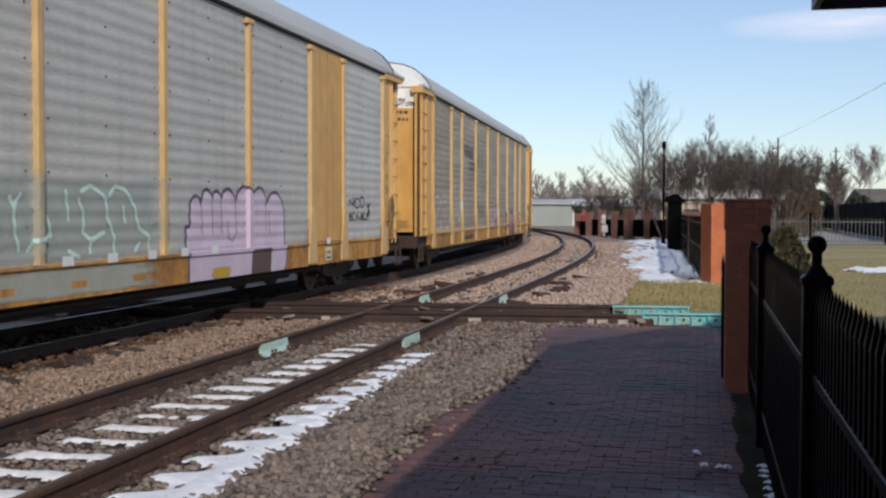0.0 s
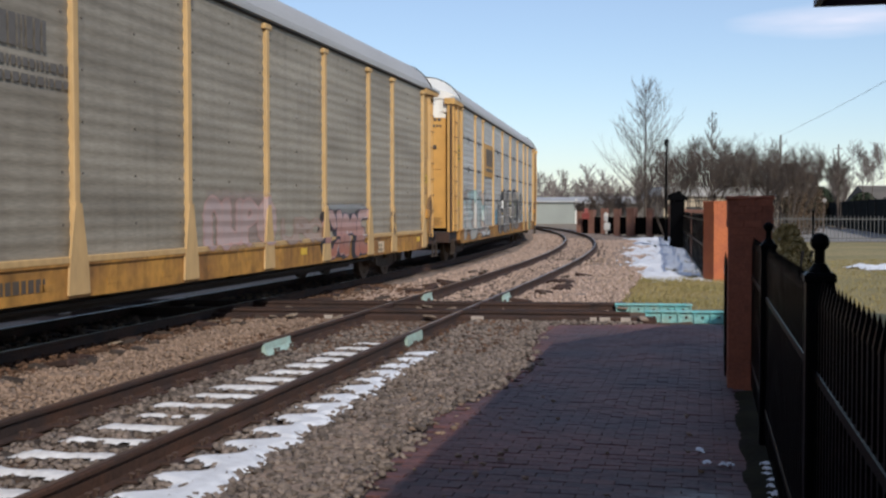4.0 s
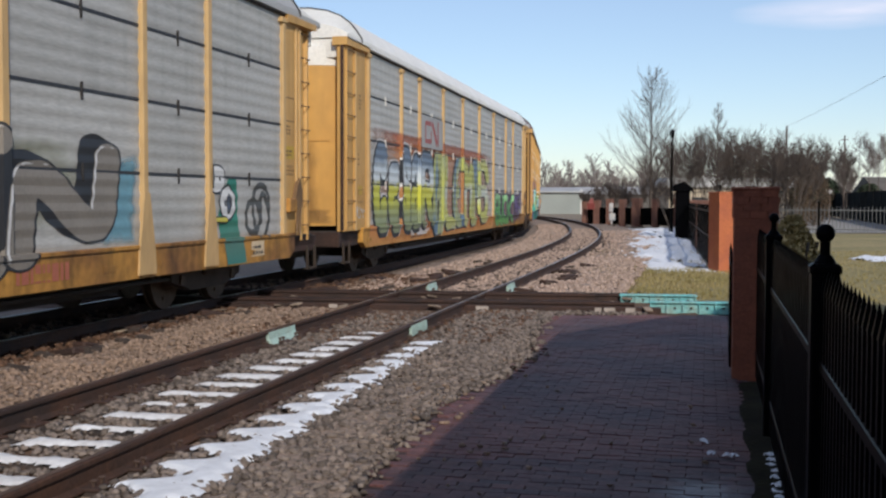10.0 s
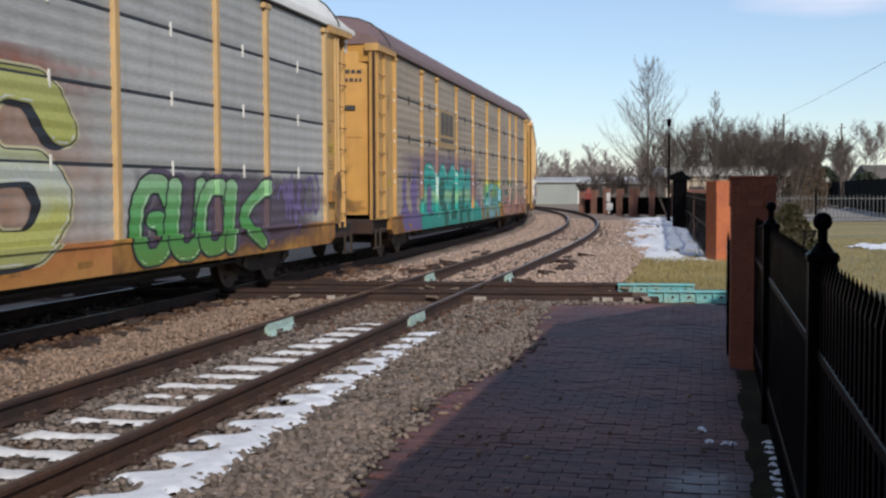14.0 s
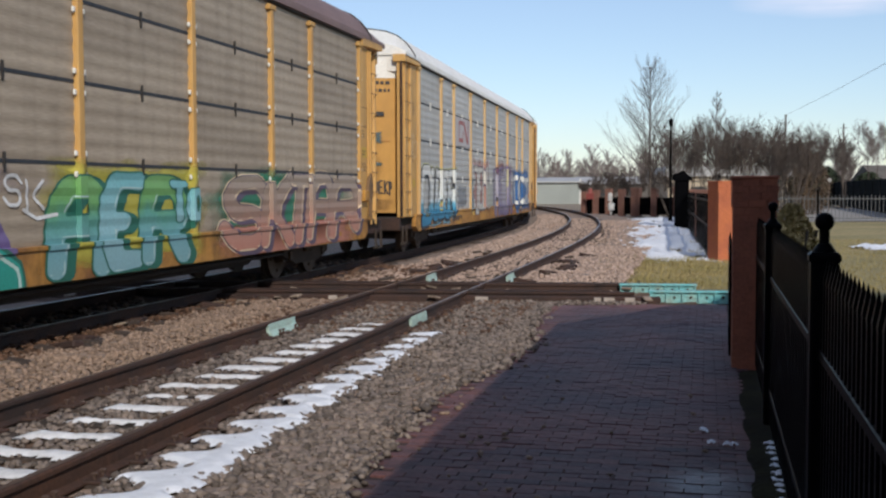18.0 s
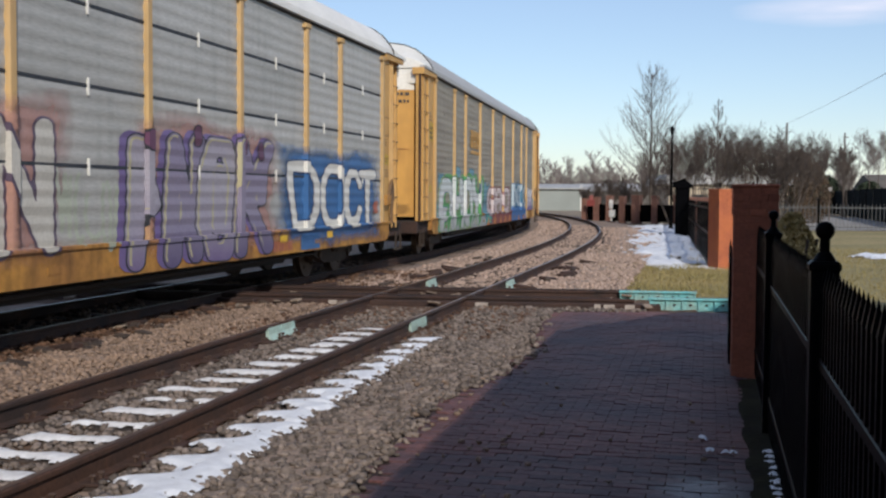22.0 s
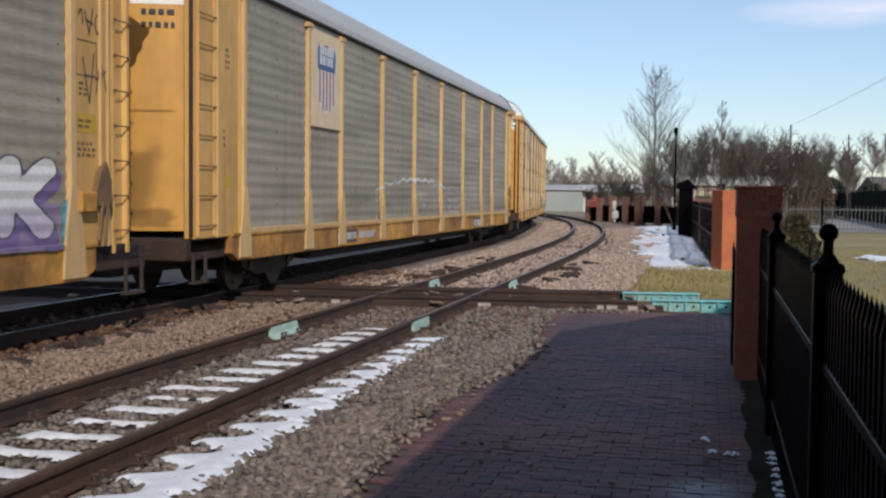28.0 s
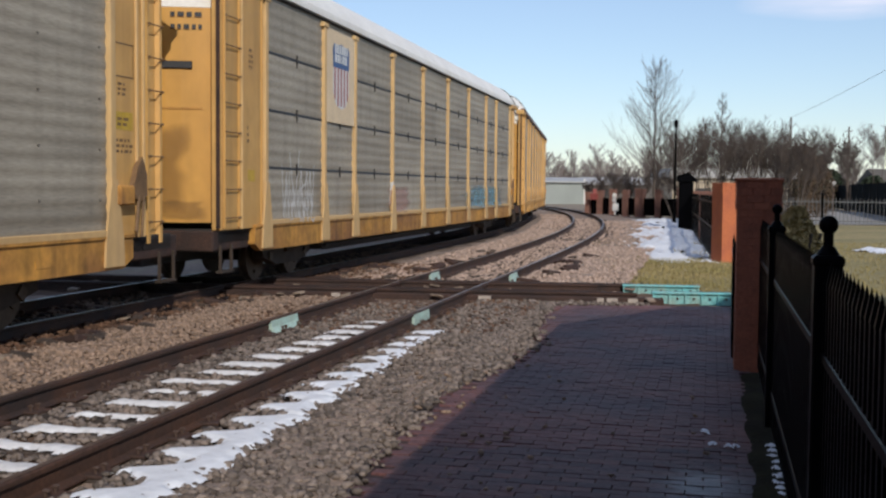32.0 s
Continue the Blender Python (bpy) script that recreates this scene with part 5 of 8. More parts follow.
def panel_mesh(width, height, material):
    key = ("panel", round(width, 3), round(height, 3), material.name)
    if key not in CACHE:
        br = rib_breaks(0, height)
        verts, faces = [], []
        for z, d in br:
            verts += [(d, -width / 2, z), (d, width / 2, z)]
        for i in range(len(br) - 1):
            faces.append((2 * i, 2 * i + 1, 2 * i + 3, 2 * i + 2))
        me = bpy.data.meshes.new("panel")
        me.from_pydata(verts, [], faces)
        me.polygons.foreach_set("use_smooth", [True] * len(me.polygons))
        me.materials.append(material)
        CACHE[key] = me
    return CACHE[key]


def cached(key, make, material):
    k = (key, material.name)
    if k not in CACHE:
        bm = make()
        me = bpy.data.meshes.new(key if isinstance(key, str) else key[0])
        bm.to_mesh(me)
        bm.free()
        me.materials.append(material)
        CACHE[k] = me
    return CACHE[k]


def post_bm(width=POST_W, foot=True):
    bm = bmesh.new()
    add_box(bm, (1.44, -width / 2, Z_SILL1), (1.535, width / 2, Z_EAVE - 0.17), 0.012)
    # flared foot and gusset at the eave
    if foot:
        add_prism(bm, ((-width * 1.75, Z_SILL1 - 0.33), (width * 1.75, Z_SILL1 - 0.33), (width * 1.55, Z_SILL1), (width * 0.52, Z_SILL1 + 0.72), (-width * 0.52, Z_SILL1 + 0.72), (-width * 1.55, Z_SILL1)), 1.524, 1.552, "x")
    add_box(bm, (1.44, -width * 1.1, Z_EAVE - 0.26), (1.55, width * 1.1, Z_EAVE - 0.17), 0.012)
    return bm


def post_foot_bm(width=POST_W):
    """Flared plate at the foot of a post."""
    bm = bmesh.new()
    add_prism(bm, ((-width * 1.75, Z_SILL1 - 0.33), (width * 1.75, Z_SILL1 - 0.33), (width * 1.55, Z_SILL1), (width * 0.52, Z_SILL1 + 0.72), (-width * 0.52, Z_SILL1 + 0.72), (-width * 1.55, Z_SILL1)), 1.524, 1.552, "x")
    return bm


def sill_bm():
    bm = bmesh.new()
    add_prism(bm, ((-12.7, Z_SILL1), (-12.7, 0.72), (-12.45, Z_SILL0), (12.45, Z_SILL0), (12.7, 0.72), (12.7, Z_SILL1)), 1.40, 1.52, "x")
    add_box(bm, (1.40, -12.7, Z_SILL1), (1.545, 12.7, Z_SILL1 + 0.05), 0.008)
    for i in range(18):
        y = -12.2 + i * 1.435
        add_box(bm, (1.515, y - 0.16, Z_SILL0 + 0.12), (1.527, y + 0.16, Z_SILL0 + 0.2))
    return bm


ARCH = [(1.55, Z_EAVE - 0.06), (1.55, Z_EAVE + 0.03), (1.44, Z_EAVE + 0.20), (1.30, Z_EAVE + 0.37), (1.10, Z_EAVE + 0.52), (0.82, Z_EAVE + 0.63), (0.45, Z_TOP - 0.02), (0.0, Z_TOP)]


def roof_section(drop=0.0, out=0.0):
    """Outline of the roof across the car; drop lowers the crown towards an end."""
    half = [(x + out, z - max(0.0, z - Z_EAVE) * drop + out) for x, z in ARCH]
    return half + [(-x, z) for x, z in half[-2::-1]]


def loft(bm, a, ya, b, yb):
    """A closed body between two outlines across the car."""
    v0 = [bm.verts.new((x, ya, z)) for x, z in a]
    v1 = [bm.verts.new((x, yb, z)) for x, z in b]
    n = len(a)
    for i in range(n):
        bm.faces.new((v0[i], v0[(i + 1) % n], v1[(i + 1) % n], v1[i]))
    bm.faces.new(v0[::-1])
    bm.faces.new(v1)
    bmesh.ops.recalc_face_normals(bm, faces=bm.faces[:])


def roof_bm():
    bm = bmesh.new()
    loft(bm, roof_section(), -12.9, roof_section(), 12.9)
    return bm


def roof_end_bm():
    """The sloping end of the roof beyond the last full section."""
    bm = bmesh.new()
    loft(bm, roof_section(), 0.0, roof_section(0.62), 0.98)
    return bm


def roof_band_bm():
    bm = bmesh.new()
    loft(bm, roof_section(0, 0.014), -0.035, roof_section(0, 0.014), 0.035)
    return bm


def eave_bm():
    bm = bmesh.new()
    add_box(bm, (1.44, -LB / 2 + 0.05, Z_PAN1), (1.56, LB / 2 - 0.05, Z_EAVE), 0.01)
    return bm


def front_plate_bm():
    """Plain side plate of the leading bay."""
    bm = bmesh.new()
    add_box(bm, (1.335, -13.93, Z_SILL1), (1.485, -12.2, Z_EAVE - 0.05), 0.008)
    return bm


def rear_plate_bm():
    """Side plate of the trailing bay; it stops short of the free corner column."""
    bm = bmesh.new()
    add_box(bm, (1.41, 12.2, Z_SILL1), (1.485, 13.05, Z_EAVE - 0.05), 0.008)
    return bm


def column_bm():
    bm = bmesh.new()
    add_prism(bm, ((1.26, 13.24), (1.44, 13.24), (1.44, 13.30), (1.38, 13.32), (1.38, 13.55), (1.44, 13.57), (1.44, 13.63), (1.26, 13.63)), Z_SILL1 - 0.1, Z_EAVE - 0.2)
    # the prism runs along y: stand it up
    for v in bm.verts:
        x, y, z = v.co
        v.co = Vector((x, z, y))
    bmesh.ops.recalc_face_normals(bm, faces=bm.faces[:])
    return bm


def cap_bm(y0, y1):
    bm = bmesh.new()
    add_prism(bm, ((y0, Z_EAVE - 0.22), (y1, Z_EAVE - 0.18), (y1, Z_EAVE - 0.06), (y0, Z_EAVE - 0.06)), 1.26, 1.56, "x")
    return bm


def stile_bm():
    bm = bmesh.new()
    add_box(bm, (1.48, -0.02, Z_SILL1), (1.525, 0.02, Z_EAVE - 0.24), 0.006)
    return bm


def end_door_bm(z0=1.08, z1=4.24):
    """Bulging end doors in two leaves."""
    bm = bmesh.new()
    n = 12
    pts = []
    for i in range(n + 1):
        a = -1.28 + 2.56 * i / n
        pts.append((a, -0.34 * math.cos(a / 1.3 * math.pi / 2)))
    lo = [bm.verts.new((x, y, z0)) for x, y in pts]
    hi = [bm.verts.new((x, y, z1)) for x, y in pts]
    for i in range(n):
        bm.faces.new((lo[i], lo[i + 1], hi[i + 1], hi[i]))
    bm.faces.new(lo[::-1])
    bm.faces.new(hi)
    return bm


def rung_bm(half):
    bm = bmesh.new()
    add_rod(bm, (0, -half, 0), (0, half, 0), 0.009)
    for a in (-half, half):
        add_box(bm, (-0.03, a - 0.014, -0.016), (0.012, a + 0.014, 0.016))
    return bm


def lock_rod_bm():
    """Upright lock rod on the door with its keepers."""
    bm = bmesh.new()
    add_rod(bm, (0, 0, 1.1), (0, 0, 4.5), 0.028, 8)
    for i in range(8):
        add_box(bm, (-0.09, -0.03, 1.25 + 0.43 * i), (0.07, 0.03, 1.31 + 0.43 * i), 0.006)
    return bm


def seam_bm():
    bm = bmesh.new()
    pts = [(-1.15 + 2.3 * i / 10, -0.34 * math.cos((-1.15 + 2.3 * i / 10) / 1.3 * math.pi / 2) - 0.012) for i in range(11)]
    lo = [bm.verts.new((x, y, 0)) for x, y in pts]
    hi = [bm.verts.new((x, y, 0.03)) for x, y in pts]
    for i in range(10):
        bm.faces.new((lo[i], lo[i + 1], hi[i + 1], hi[i]))
    return bm


def end_top_bm():
    bm = bmesh.new()
    top = [(min(max(x, -1.42), 1.42), z - 0.012) for x, z in roof_section(0.66)]
    add_prism(bm, [(-1.42, 4.40), (1.42, 4.40)] + [q for q in top if q[1] > Z_EAVE - 0.01], -0.06, 0.06)
    return bm


def bolts_bm():
    """Rows of dark fasteners through the side panels."""
    bm = bmesh.new()
    for a, b in zip(EDGES[1:-2], EDGES[2:-1]):
        cols = [a + 0.22, b - 0.22] + ([(a + b) / 2] if b - a > 2.2 else [])
        for y in cols:
            for k in range(6):
                z = 1.44 + 0.6 * k
                add_box(bm, (1.47, y - 0.011, z - 0.012), (1.487, y + 0.011, z + 0.012))
    return bm


def truck_bm():
    bm = bmesh.new()
    for sx in (-1, 1):
        x0, x1 = sorted((sx * 0.93, sx * 1.09))
        add_prism(bm, ((-1.2, 0.42), (-1.2, 0.6), (-0.85, 0.66), (-0.35, 0.82), (0.35, 0.82), (0.85, 0.66), (1.2, 0.6), (1.2, 0.42), (0.98, 0.36), (0.55, 0.26), (-0.55, 0.26), (-0.98, 0.36)), x0, x1, "x")
        for k in (-1, 0, 1):
            add_cyl(bm, 0.06, 0.06, 0.26, pose(sx * 1.02, k * 0.14, 0.55), 8)
    add_box(bm, (-1.15, -0.2, 0.46), (1.15, 0.2, 0.74), 0.03)
    return bm


def wheelset_bm():
    bm = bmesh.new()
    rot = pose(0, 0, 0, 0, 90)
    for sx in (-1, 1):
        add_cyl(bm, 0.42, 0.42, 0.13, Matrix.Translation((sx * 0.755, 0, 0)) @ rot, 24)
        add_cyl(bm, 0.45, 0.45, 0.03, Matrix.Translation((sx * 0.70, 0, 0)) @ rot, 24)
        add_cyl(bm, 0.16, 0.12, 0.2, Matrix.Translation((sx * 0.87, 0, 0)) @ rot, 10)
        add_box(bm, (sx * 1.1 - 0.02, -0.07, -0.07), (sx * 1.1 + 0.02, 0.07, 0.07))
        for k in range(4):
            a = k * math.pi / 2
            add_box(bm, (sx * 0.83 - 0.012, math.cos(a) * 0.27 - 0.03, math.sin(a) * 0.27 - 0.03), (sx * 0.83 + 0.012, math.cos(a) * 0.27 + 0.03, math.sin(a) * 0.27 + 0.03))
    add_cyl(bm, 0.085, 0.085, 2.0, rot, 10)
    return bm


def side_depth(y, z, top=1.025):
    """How far out the painted side stands at a point of the car's flank."""
    if z < 0.967:
        return 1.522
    if z < top:
        return 1.547
    if y < EDGES[1] or y > EDGES[-2]:
        return 1.487
    for e in EDGES[1:-1]:
        if abs(y - e) < POST_W / 2 + 0.001:
            return 1.537
    return None


def paint(car, outline_bm, material, lift, tiers, label=""):
    """Lay flat shapes, drawn with x along the car and y up, on the car's corrugated flank."""
    bm = outline_bm
    if not bm.verts:
        bm.free()
        return None
    br = []
    top = LEDGE.get(car.name, 1.025)
    heights = tier_heights(tiers)
    for z0, z1 in heights:
        br += [(z0 + a, d) for a, d in rib_breaks(0, z1 - z0)]
    zs = [z for z, _ in br]
    ds = [d for _, d in br]
    ylo, yhi = min(v.co.x for v in bm.verts), max(v.co.x for v in bm.verts)
    zlo, zhi = min(v.co.y for v in bm.verts), max(v.co.y for v in bm.verts)

    def cut(co, no):
        bmesh.ops.bisect_plane(bm, geom=bm.verts[:] + bm.edges[:] + bm.faces[:], dist=1e-4, plane_co=co, plane_no=no)
    for z in sorted(set([round(v, 4) for v in zs] + [0.964, 0.970, top - 0.003, top + 0.003])):
        if zlo < z < zhi:
            cut((0, z, 0), (0, 1, 0))
    cuts = []
    for e in EDGES[1:-1]:
        for k in (-1, 1):
            cuts += [e + k * (POST_W / 2), e + k * (POST_W / 2 + 0.006)]
    for y in cuts:
        if ylo < y < yhi:
            cut((y, 0, 0), (1, 0, 0))
    for v in bm.verts:
        y, z = v.co.x, v.co.y
        d = side_depth(y, z, top)
        if d is None:
            d = PAN_X + float(np.interp(z, zs, ds))
        for e in EDGES[1:-1]:
            if POST_W / 2 - 0.001 < abs(y - e) < POST_W / 2 + 0.007:
                y += math.copysign(lift, y - e)
        v.co = Vector((d + lift, y, z))
    for e in bm.edges:
        if len(e.link_faces) == 2 and e.calc_face_angle(0.0) > 0.35:
            e.smooth = False
    return tagged(part("graffiti", bm, material, car, "", True), label, kind="stuff")


def tier_heights(tiers):
    h = (Z_PAN1 - Z_PAN0) / tiers
    return [(Z_PAN0 + i * h, Z_PAN0 + (i + 1) * h) for i in range(tiers)]


def letters(text, size, fat, y, z, wide=1.0, slant=0.0, gap=1.0, wob=0.0, seed=0):
    """Filled letter shapes from the built-in font; y, z is the lower near corner."""
    cu = bpy.data.curves.new("lettering", "FONT")
    cu.body, cu.size, cu.offset, cu.fill_mode, cu.resolution_u = text, size, fat, "FRONT", 3
    cu.shear, cu.space_character = slant, gap
    ob = bpy.data.objects.new("lettering", cu)
    me = ob.to_mesh()
    bm = bmesh.new()
    bm.from_mesh(me)
    ob.to_mesh_clear()
    bpy.data.objects.remove(ob)
    bpy.data.curves.remove(cu)
    if wob:
        bmesh.ops.subdivide_edges(bm, edges=[e for e in bm.edges if e.calc_length() > 0.25], cuts=2)
    for v in bm.verts:
        a, b = v.co.x * wide, v.co.y
        if wob:
            b += wob * math.sin(a * 2.1 + seed) + wob * 0.8 * noise.noise((a * 1.3, b * 1.1, seed))
            a += wob * 1.2 * noise.noise((a * 0.9 + 9, b * 1.6, seed))
        v.co = Vector((y + a, z + b, 0))
    return bm


def blob(y0, y1, z0, z1, rough=0.18, seed=0, n=56):
    """An irregular cloud of sprayed colour."""
    bm = bmesh.new()
    cy, cz = (y0 + y1) / 2, (z0 + z1) / 2
    vs = []
    for i in range(n):
        a = 2 * math.pi * i / n
        c, s = math.cos(a), math.sin(a)
        k = 1 / max(abs(c), abs(s)) ** 0.7
        r = k * (1 - rough + rough * 1.6 * noise.noise((c * 2.2 + seed * 3.1, s * 2.2, seed)))
        vs.append(bm.verts.new((cy + c * r * (y1 - y0) / 2, cz + s * r * (z1 - z0) / 2, 0)))
    bm.faces.new(vs)
    bmesh.ops.triangulate(bm, faces=bm.faces[:])
    return bm


def soft(y0, y1, z0, z1, rough=0.18, seed=0, n=56):
    """A cloud of spray whose cover thins out towards its edge."""
    rough = min(rough, 0.16)
    bm = bmesh.new()
    lay = bm.verts.layers.float.new("cover")
    cy, cz = (y0 + y1) / 2, (z0 + z1) / 2
    rings = []
    for scale, cover in ((1.12, 0.0), (0.9, 0.55), (0.72, 1.0)):
        ring = []
        for i in range(n):
            a = 2 * math.pi * i / n
            c, s = math.cos(a), math.sin(a)
            k = 1 / max(abs(c), abs(s)) ** 0.8
            r = scale * k * (1 - rough + rough * 1.6 * noise.noise((c * 2.2 + seed * 3.1, s * 2.2, seed)))
            v = bm.verts.new((cy + c * r * (y1 - y0) / 2, max(0.605, cz + s * r * (z1 - z0) / 2), 0))
            v[lay] = cover
            ring.append(v)
        rings.append(ring)
    for p, q in zip(rings, rings[1:]):
        for i in range(n):
            bm.faces.new((p[i], p[(i + 1) % n], q[(i + 1) % n], q[i]))
    bm.faces.new(rings[-1])
    bmesh.ops.triangulate(bm, faces=[f for f in bm.faces if len(f.verts) > 4])
    return bm


def rect(y0, y1, z0, z1):
    bm = bmesh.new()
    bm.faces.new([bm.verts.new(c) for c in ((y0, z0, 0), (y1, z0, 0), (y1, z1, 0), (y0, z1, 0))])
    return bm


def bars(y0, z0, width, height, rows, seed=0):
    """Small stencilled data that cannot be read: rows of short bars."""
    rng = random.Random(seed)
    bm = bmesh.new()
    h = height / rows
    for r in range(rows):
        a = 0.0
        while a < width - 0.05:
            w = min(rng.uniform(0.04, 0.13), width - a)
            z = z0 + r * h
            bm.faces.new([bm.verts.new(c) for c in ((y0 + a, z, 0), (y0 + a + w, z, 0), (y0 + a + w, z + h * 0.55, 0), (y0 + a, z + h * 0.55, 0))])
            a += w + 0.035
    return bm


def strokes(paths, width):
    """Thin hand-drawn lines."""
    bm = bmesh.new()
    for p in paths:
        for (a0, b0), (a1, b1) in zip(p, p[1:]):
            d = Vector((a1 - a0, b1 - b0))
            if d.length < 1e-4:
                continue
            n = Vector((-d.y, d.x)).normalized() * width / 2
            e = d.normalized() * width * 0.3
            bm.faces.new([bm.verts.new(c) for c in ((a0 - e.x - n.x, b0 - e.y - n.y, 0), (a1 + e.x - n.x, b1 + e.y - n.y, 0), (a1 + e.x + n.x, b1 + e.y + n.y, 0), (a0 - e.x + n.x, b0 - e.y + n.y, 0))])
    return bm


def scribble(y0, y1, z0, z1, n, seed):
    """An illegible tag of loops and jagged strokes."""
    rng = random.Random(seed)
    out = []
    w, h = (y1 - y0) / n, z1 - z0
    for i in range(n):
        cy, cz = y0 + (i + 0.5) * w, (z0 + z1) / 2 + rng.uniform(-0.12, 0.12) * h
        if rng.random() < 0.45:
            a0, sw = rng.uniform(0, 6.28), rng.uniform(2.5, 5.5) * rng.choice((-1, 1))
            ry, rz = w * rng.uniform(0.25, 0.6), h * rng.uniform(0.25, 0.5)
            out.append([(cy + ry * math.cos(a0 + sw * k / 12), cz + rz * math.sin(a0 + sw * k / 12) + 0.1 * h * (k / 12 - 0.5)) for k in range(13)])
        else:
            k = rng.choice((3, 4, 5))
            up = rng.choice((-1, 1))
            out.append([(cy + w * (j / (k - 1) - 0.5) * rng.uniform(0.7, 1.3), cz + up * (0.5 if j % 2 else -0.5) * h * rng.uniform(0.6, 1.05)) for j in range(k)])
            if rng.random() < 0.5:
                out.append([(cy - w * 0.4, cz + rng.uniform(-0.1, 0.1) * h), (cy + w * 0.45, cz + rng.uniform(-0.15, 0.15) * h)])
    return out


def build_car(tiers, steel, roof, label, sill="sill_yellow", post="pale_yellow", white_end=True, slot=False, foot=True, clips=False, pale_latch=False):
    """One enclosed car carrier; y runs ahead along the track, z = 0 is the rail head."""
    car = empty("car_carrier")
    tagged(car, label, "railway car", "cars of the freight train")
    st = M[steel]
    # frame
    again("side_sill", cached("side_sill", sill_bm, M[sill]), car)
    far = again("side_sill", cached("side_sill", sill_bm, M[sill]), car, pose(0, 0, 0, 0, 0, 180))
    part("floor", box_bm((-1.42, -13.9, 0.78), (1.42, 13.9, 0.98)), M["under"], car)
    part("centre_sill", box_bm((-0.35, -14.2, 0.42), (0.35, 14.2, 0.8), 0.03), M["under"], car)
    part("far_wall", box_bm((-1.5, -12.2, 0.98), (-1.42, 12.2, 4.76)), st, car)
    part("inner_wall", box_bm((1.36, -13.0, 0.98), (1.42, 13.0, 4.72)), M["under"], car)
    again("roof", cached(("roof", roof), roof_bm, M[roof]), car)
    again("eave_rail", cached("eave_rail", eave_bm, M[roof]), car)
    # thin dark strip: the shadow line under the eave, put in as colour
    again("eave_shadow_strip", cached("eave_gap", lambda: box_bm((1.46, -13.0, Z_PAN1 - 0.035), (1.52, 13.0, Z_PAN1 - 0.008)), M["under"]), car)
    for turn in (0, 180):
        end = again("roof_end", cached(("roof_end", white_end), roof_end_bm, M["white_paint" if white_end else roof]), car, pose(0, 12.9 if turn == 0 else -12.9, 0, 0, 0, turn))
        again("roof_band", cached("roof_band", roof_band_bm, M["under"]), end)
    if foot:
        LEDGE[car.name] = 1.085
        again("ledge", cached("ledge", lambda: box_bm((1.44, -12.2, Z_SILL1 + 0.03), (1.545, 12.2, 1.082), 0.008), M[post]), car)
    if tiers == 1:
        tagged(again("bolts", cached("bolts", bolts_bm, M["bolt"]), car), kind="stuff")
    # near flank: panels and posts
    for i in range(1, len(EDGES) - 2):
        w = EDGES[i + 1] - EDGES[i]
        c = (EDGES[i + 1] + EDGES[i]) / 2
        for k, (z0, z1) in enumerate(tier_heights(tiers)):
            again("panel", panel_mesh(w, z1 - z0, st), car, pose(PAN_X, c, z0))
            if tiers > 1 and k:
                sm = again("seam", cached(("seam", w), lambda w=w: box_bm((-0.01, -w / 2, -0.022), (0.014, w / 2, 0.018)), M["seam"]), car, pose(PAN_X + 0.0, c, z0))
                again("latch", cached(("latch", pale_latch), lambda: box_bm((0.0, -0.022, -0.12), (0.028, 0.022, 0.09), 0.006), M["white_paint" if pale_latch else "under"]), car, pose(PAN_X, c + 0.05, z0))
    for e in EDGES[1:-1]:
        again("post", cached(("post", foot), lambda: post_bm(POST_W, foot), M[post]), car, pose(0, e, 0))
        for z0, _ in tier_heights(tiers)[1:] if clips else ():
            for a in (-1, 1):
                for dz in (-0.13, 0.11):
                    again("clip", cached("clip", lambda: box_bm((0, -0.03, -0.035), (0.03, 0.03, 0.035), 0.012), M["white_paint"]), car, pose(1.49, e + a * 0.1, z0 + dz))
    # ends
    for sgn in (-1, 1):
        yc = sgn * (LB / 2 - 0.12)
        if sgn < 0:
            plate_side = again("end_plate", cached("front_plate", front_plate_bm, M["pale_yellow"]), car)
            again("stile", cached("stile", stile_bm, M[post]), plate_side, pose(0, -13.2, 0))
            again("stile", cached("stile", stile_bm, M["pale_yellow"]), plate_side, pose(-0.02, -12.36, 0))
            for i in range(9):
                again("rung", cached("rung", lambda: rung_bm(0.27), M["brake"]), plate_side, pose(1.525, -13.565, 1.15 + 0.425 * i))
            for a in (-13.84, -13.29):
                again("ladder_rail", cached("ladder_rail", lambda: box_bm((-0.03, -0.016, 1.0), (0.012, 0.016, Z_EAVE - 0.12), 0.004), M["pale_yellow"]), plate_side, pose(1.512, a, 0))
            # added dark strip: painted shade of the gap between door and corner
            again("jamb", cached("jamb", lambda: box_bm((1.425, -0.045, 1.0), (1.478, 0.0, Z_EAVE - 0.1), 0.006), M["rust_dark"]), plate_side, pose(0, -13.932, 0))
            again("column_cap", cached("front_cap", lambda: cap_bm(-13.98, -12.3), M["pale_yellow"]), car)
        else:
            plate_side = again("end_plate", cached("rear_plate", rear_plate_bm, M["pale_yellow"]), car)
            again("stile", cached("stile", stile_bm, M[post]), plate_side, pose(-0.01, 12.85, 0))
            again("stile", cached("stile", stile_bm, M[post]), plate_side, pose(-0.01, 13.02, 0))
            col = again("corner_column", cached("corner_column", column_bm, M["pale_yellow"]), car)
            for i in range(9):
                again("rung", cached("short_rung", lambda: rung_bm(0.17), M["brake"]), col, pose(1.465, 13.43, 1.15 + 0.425 * i))
            again("column_cap", cached("rear_cap", lambda: cap_bm(12.3, 13.75), M["pale_yellow"]), car)
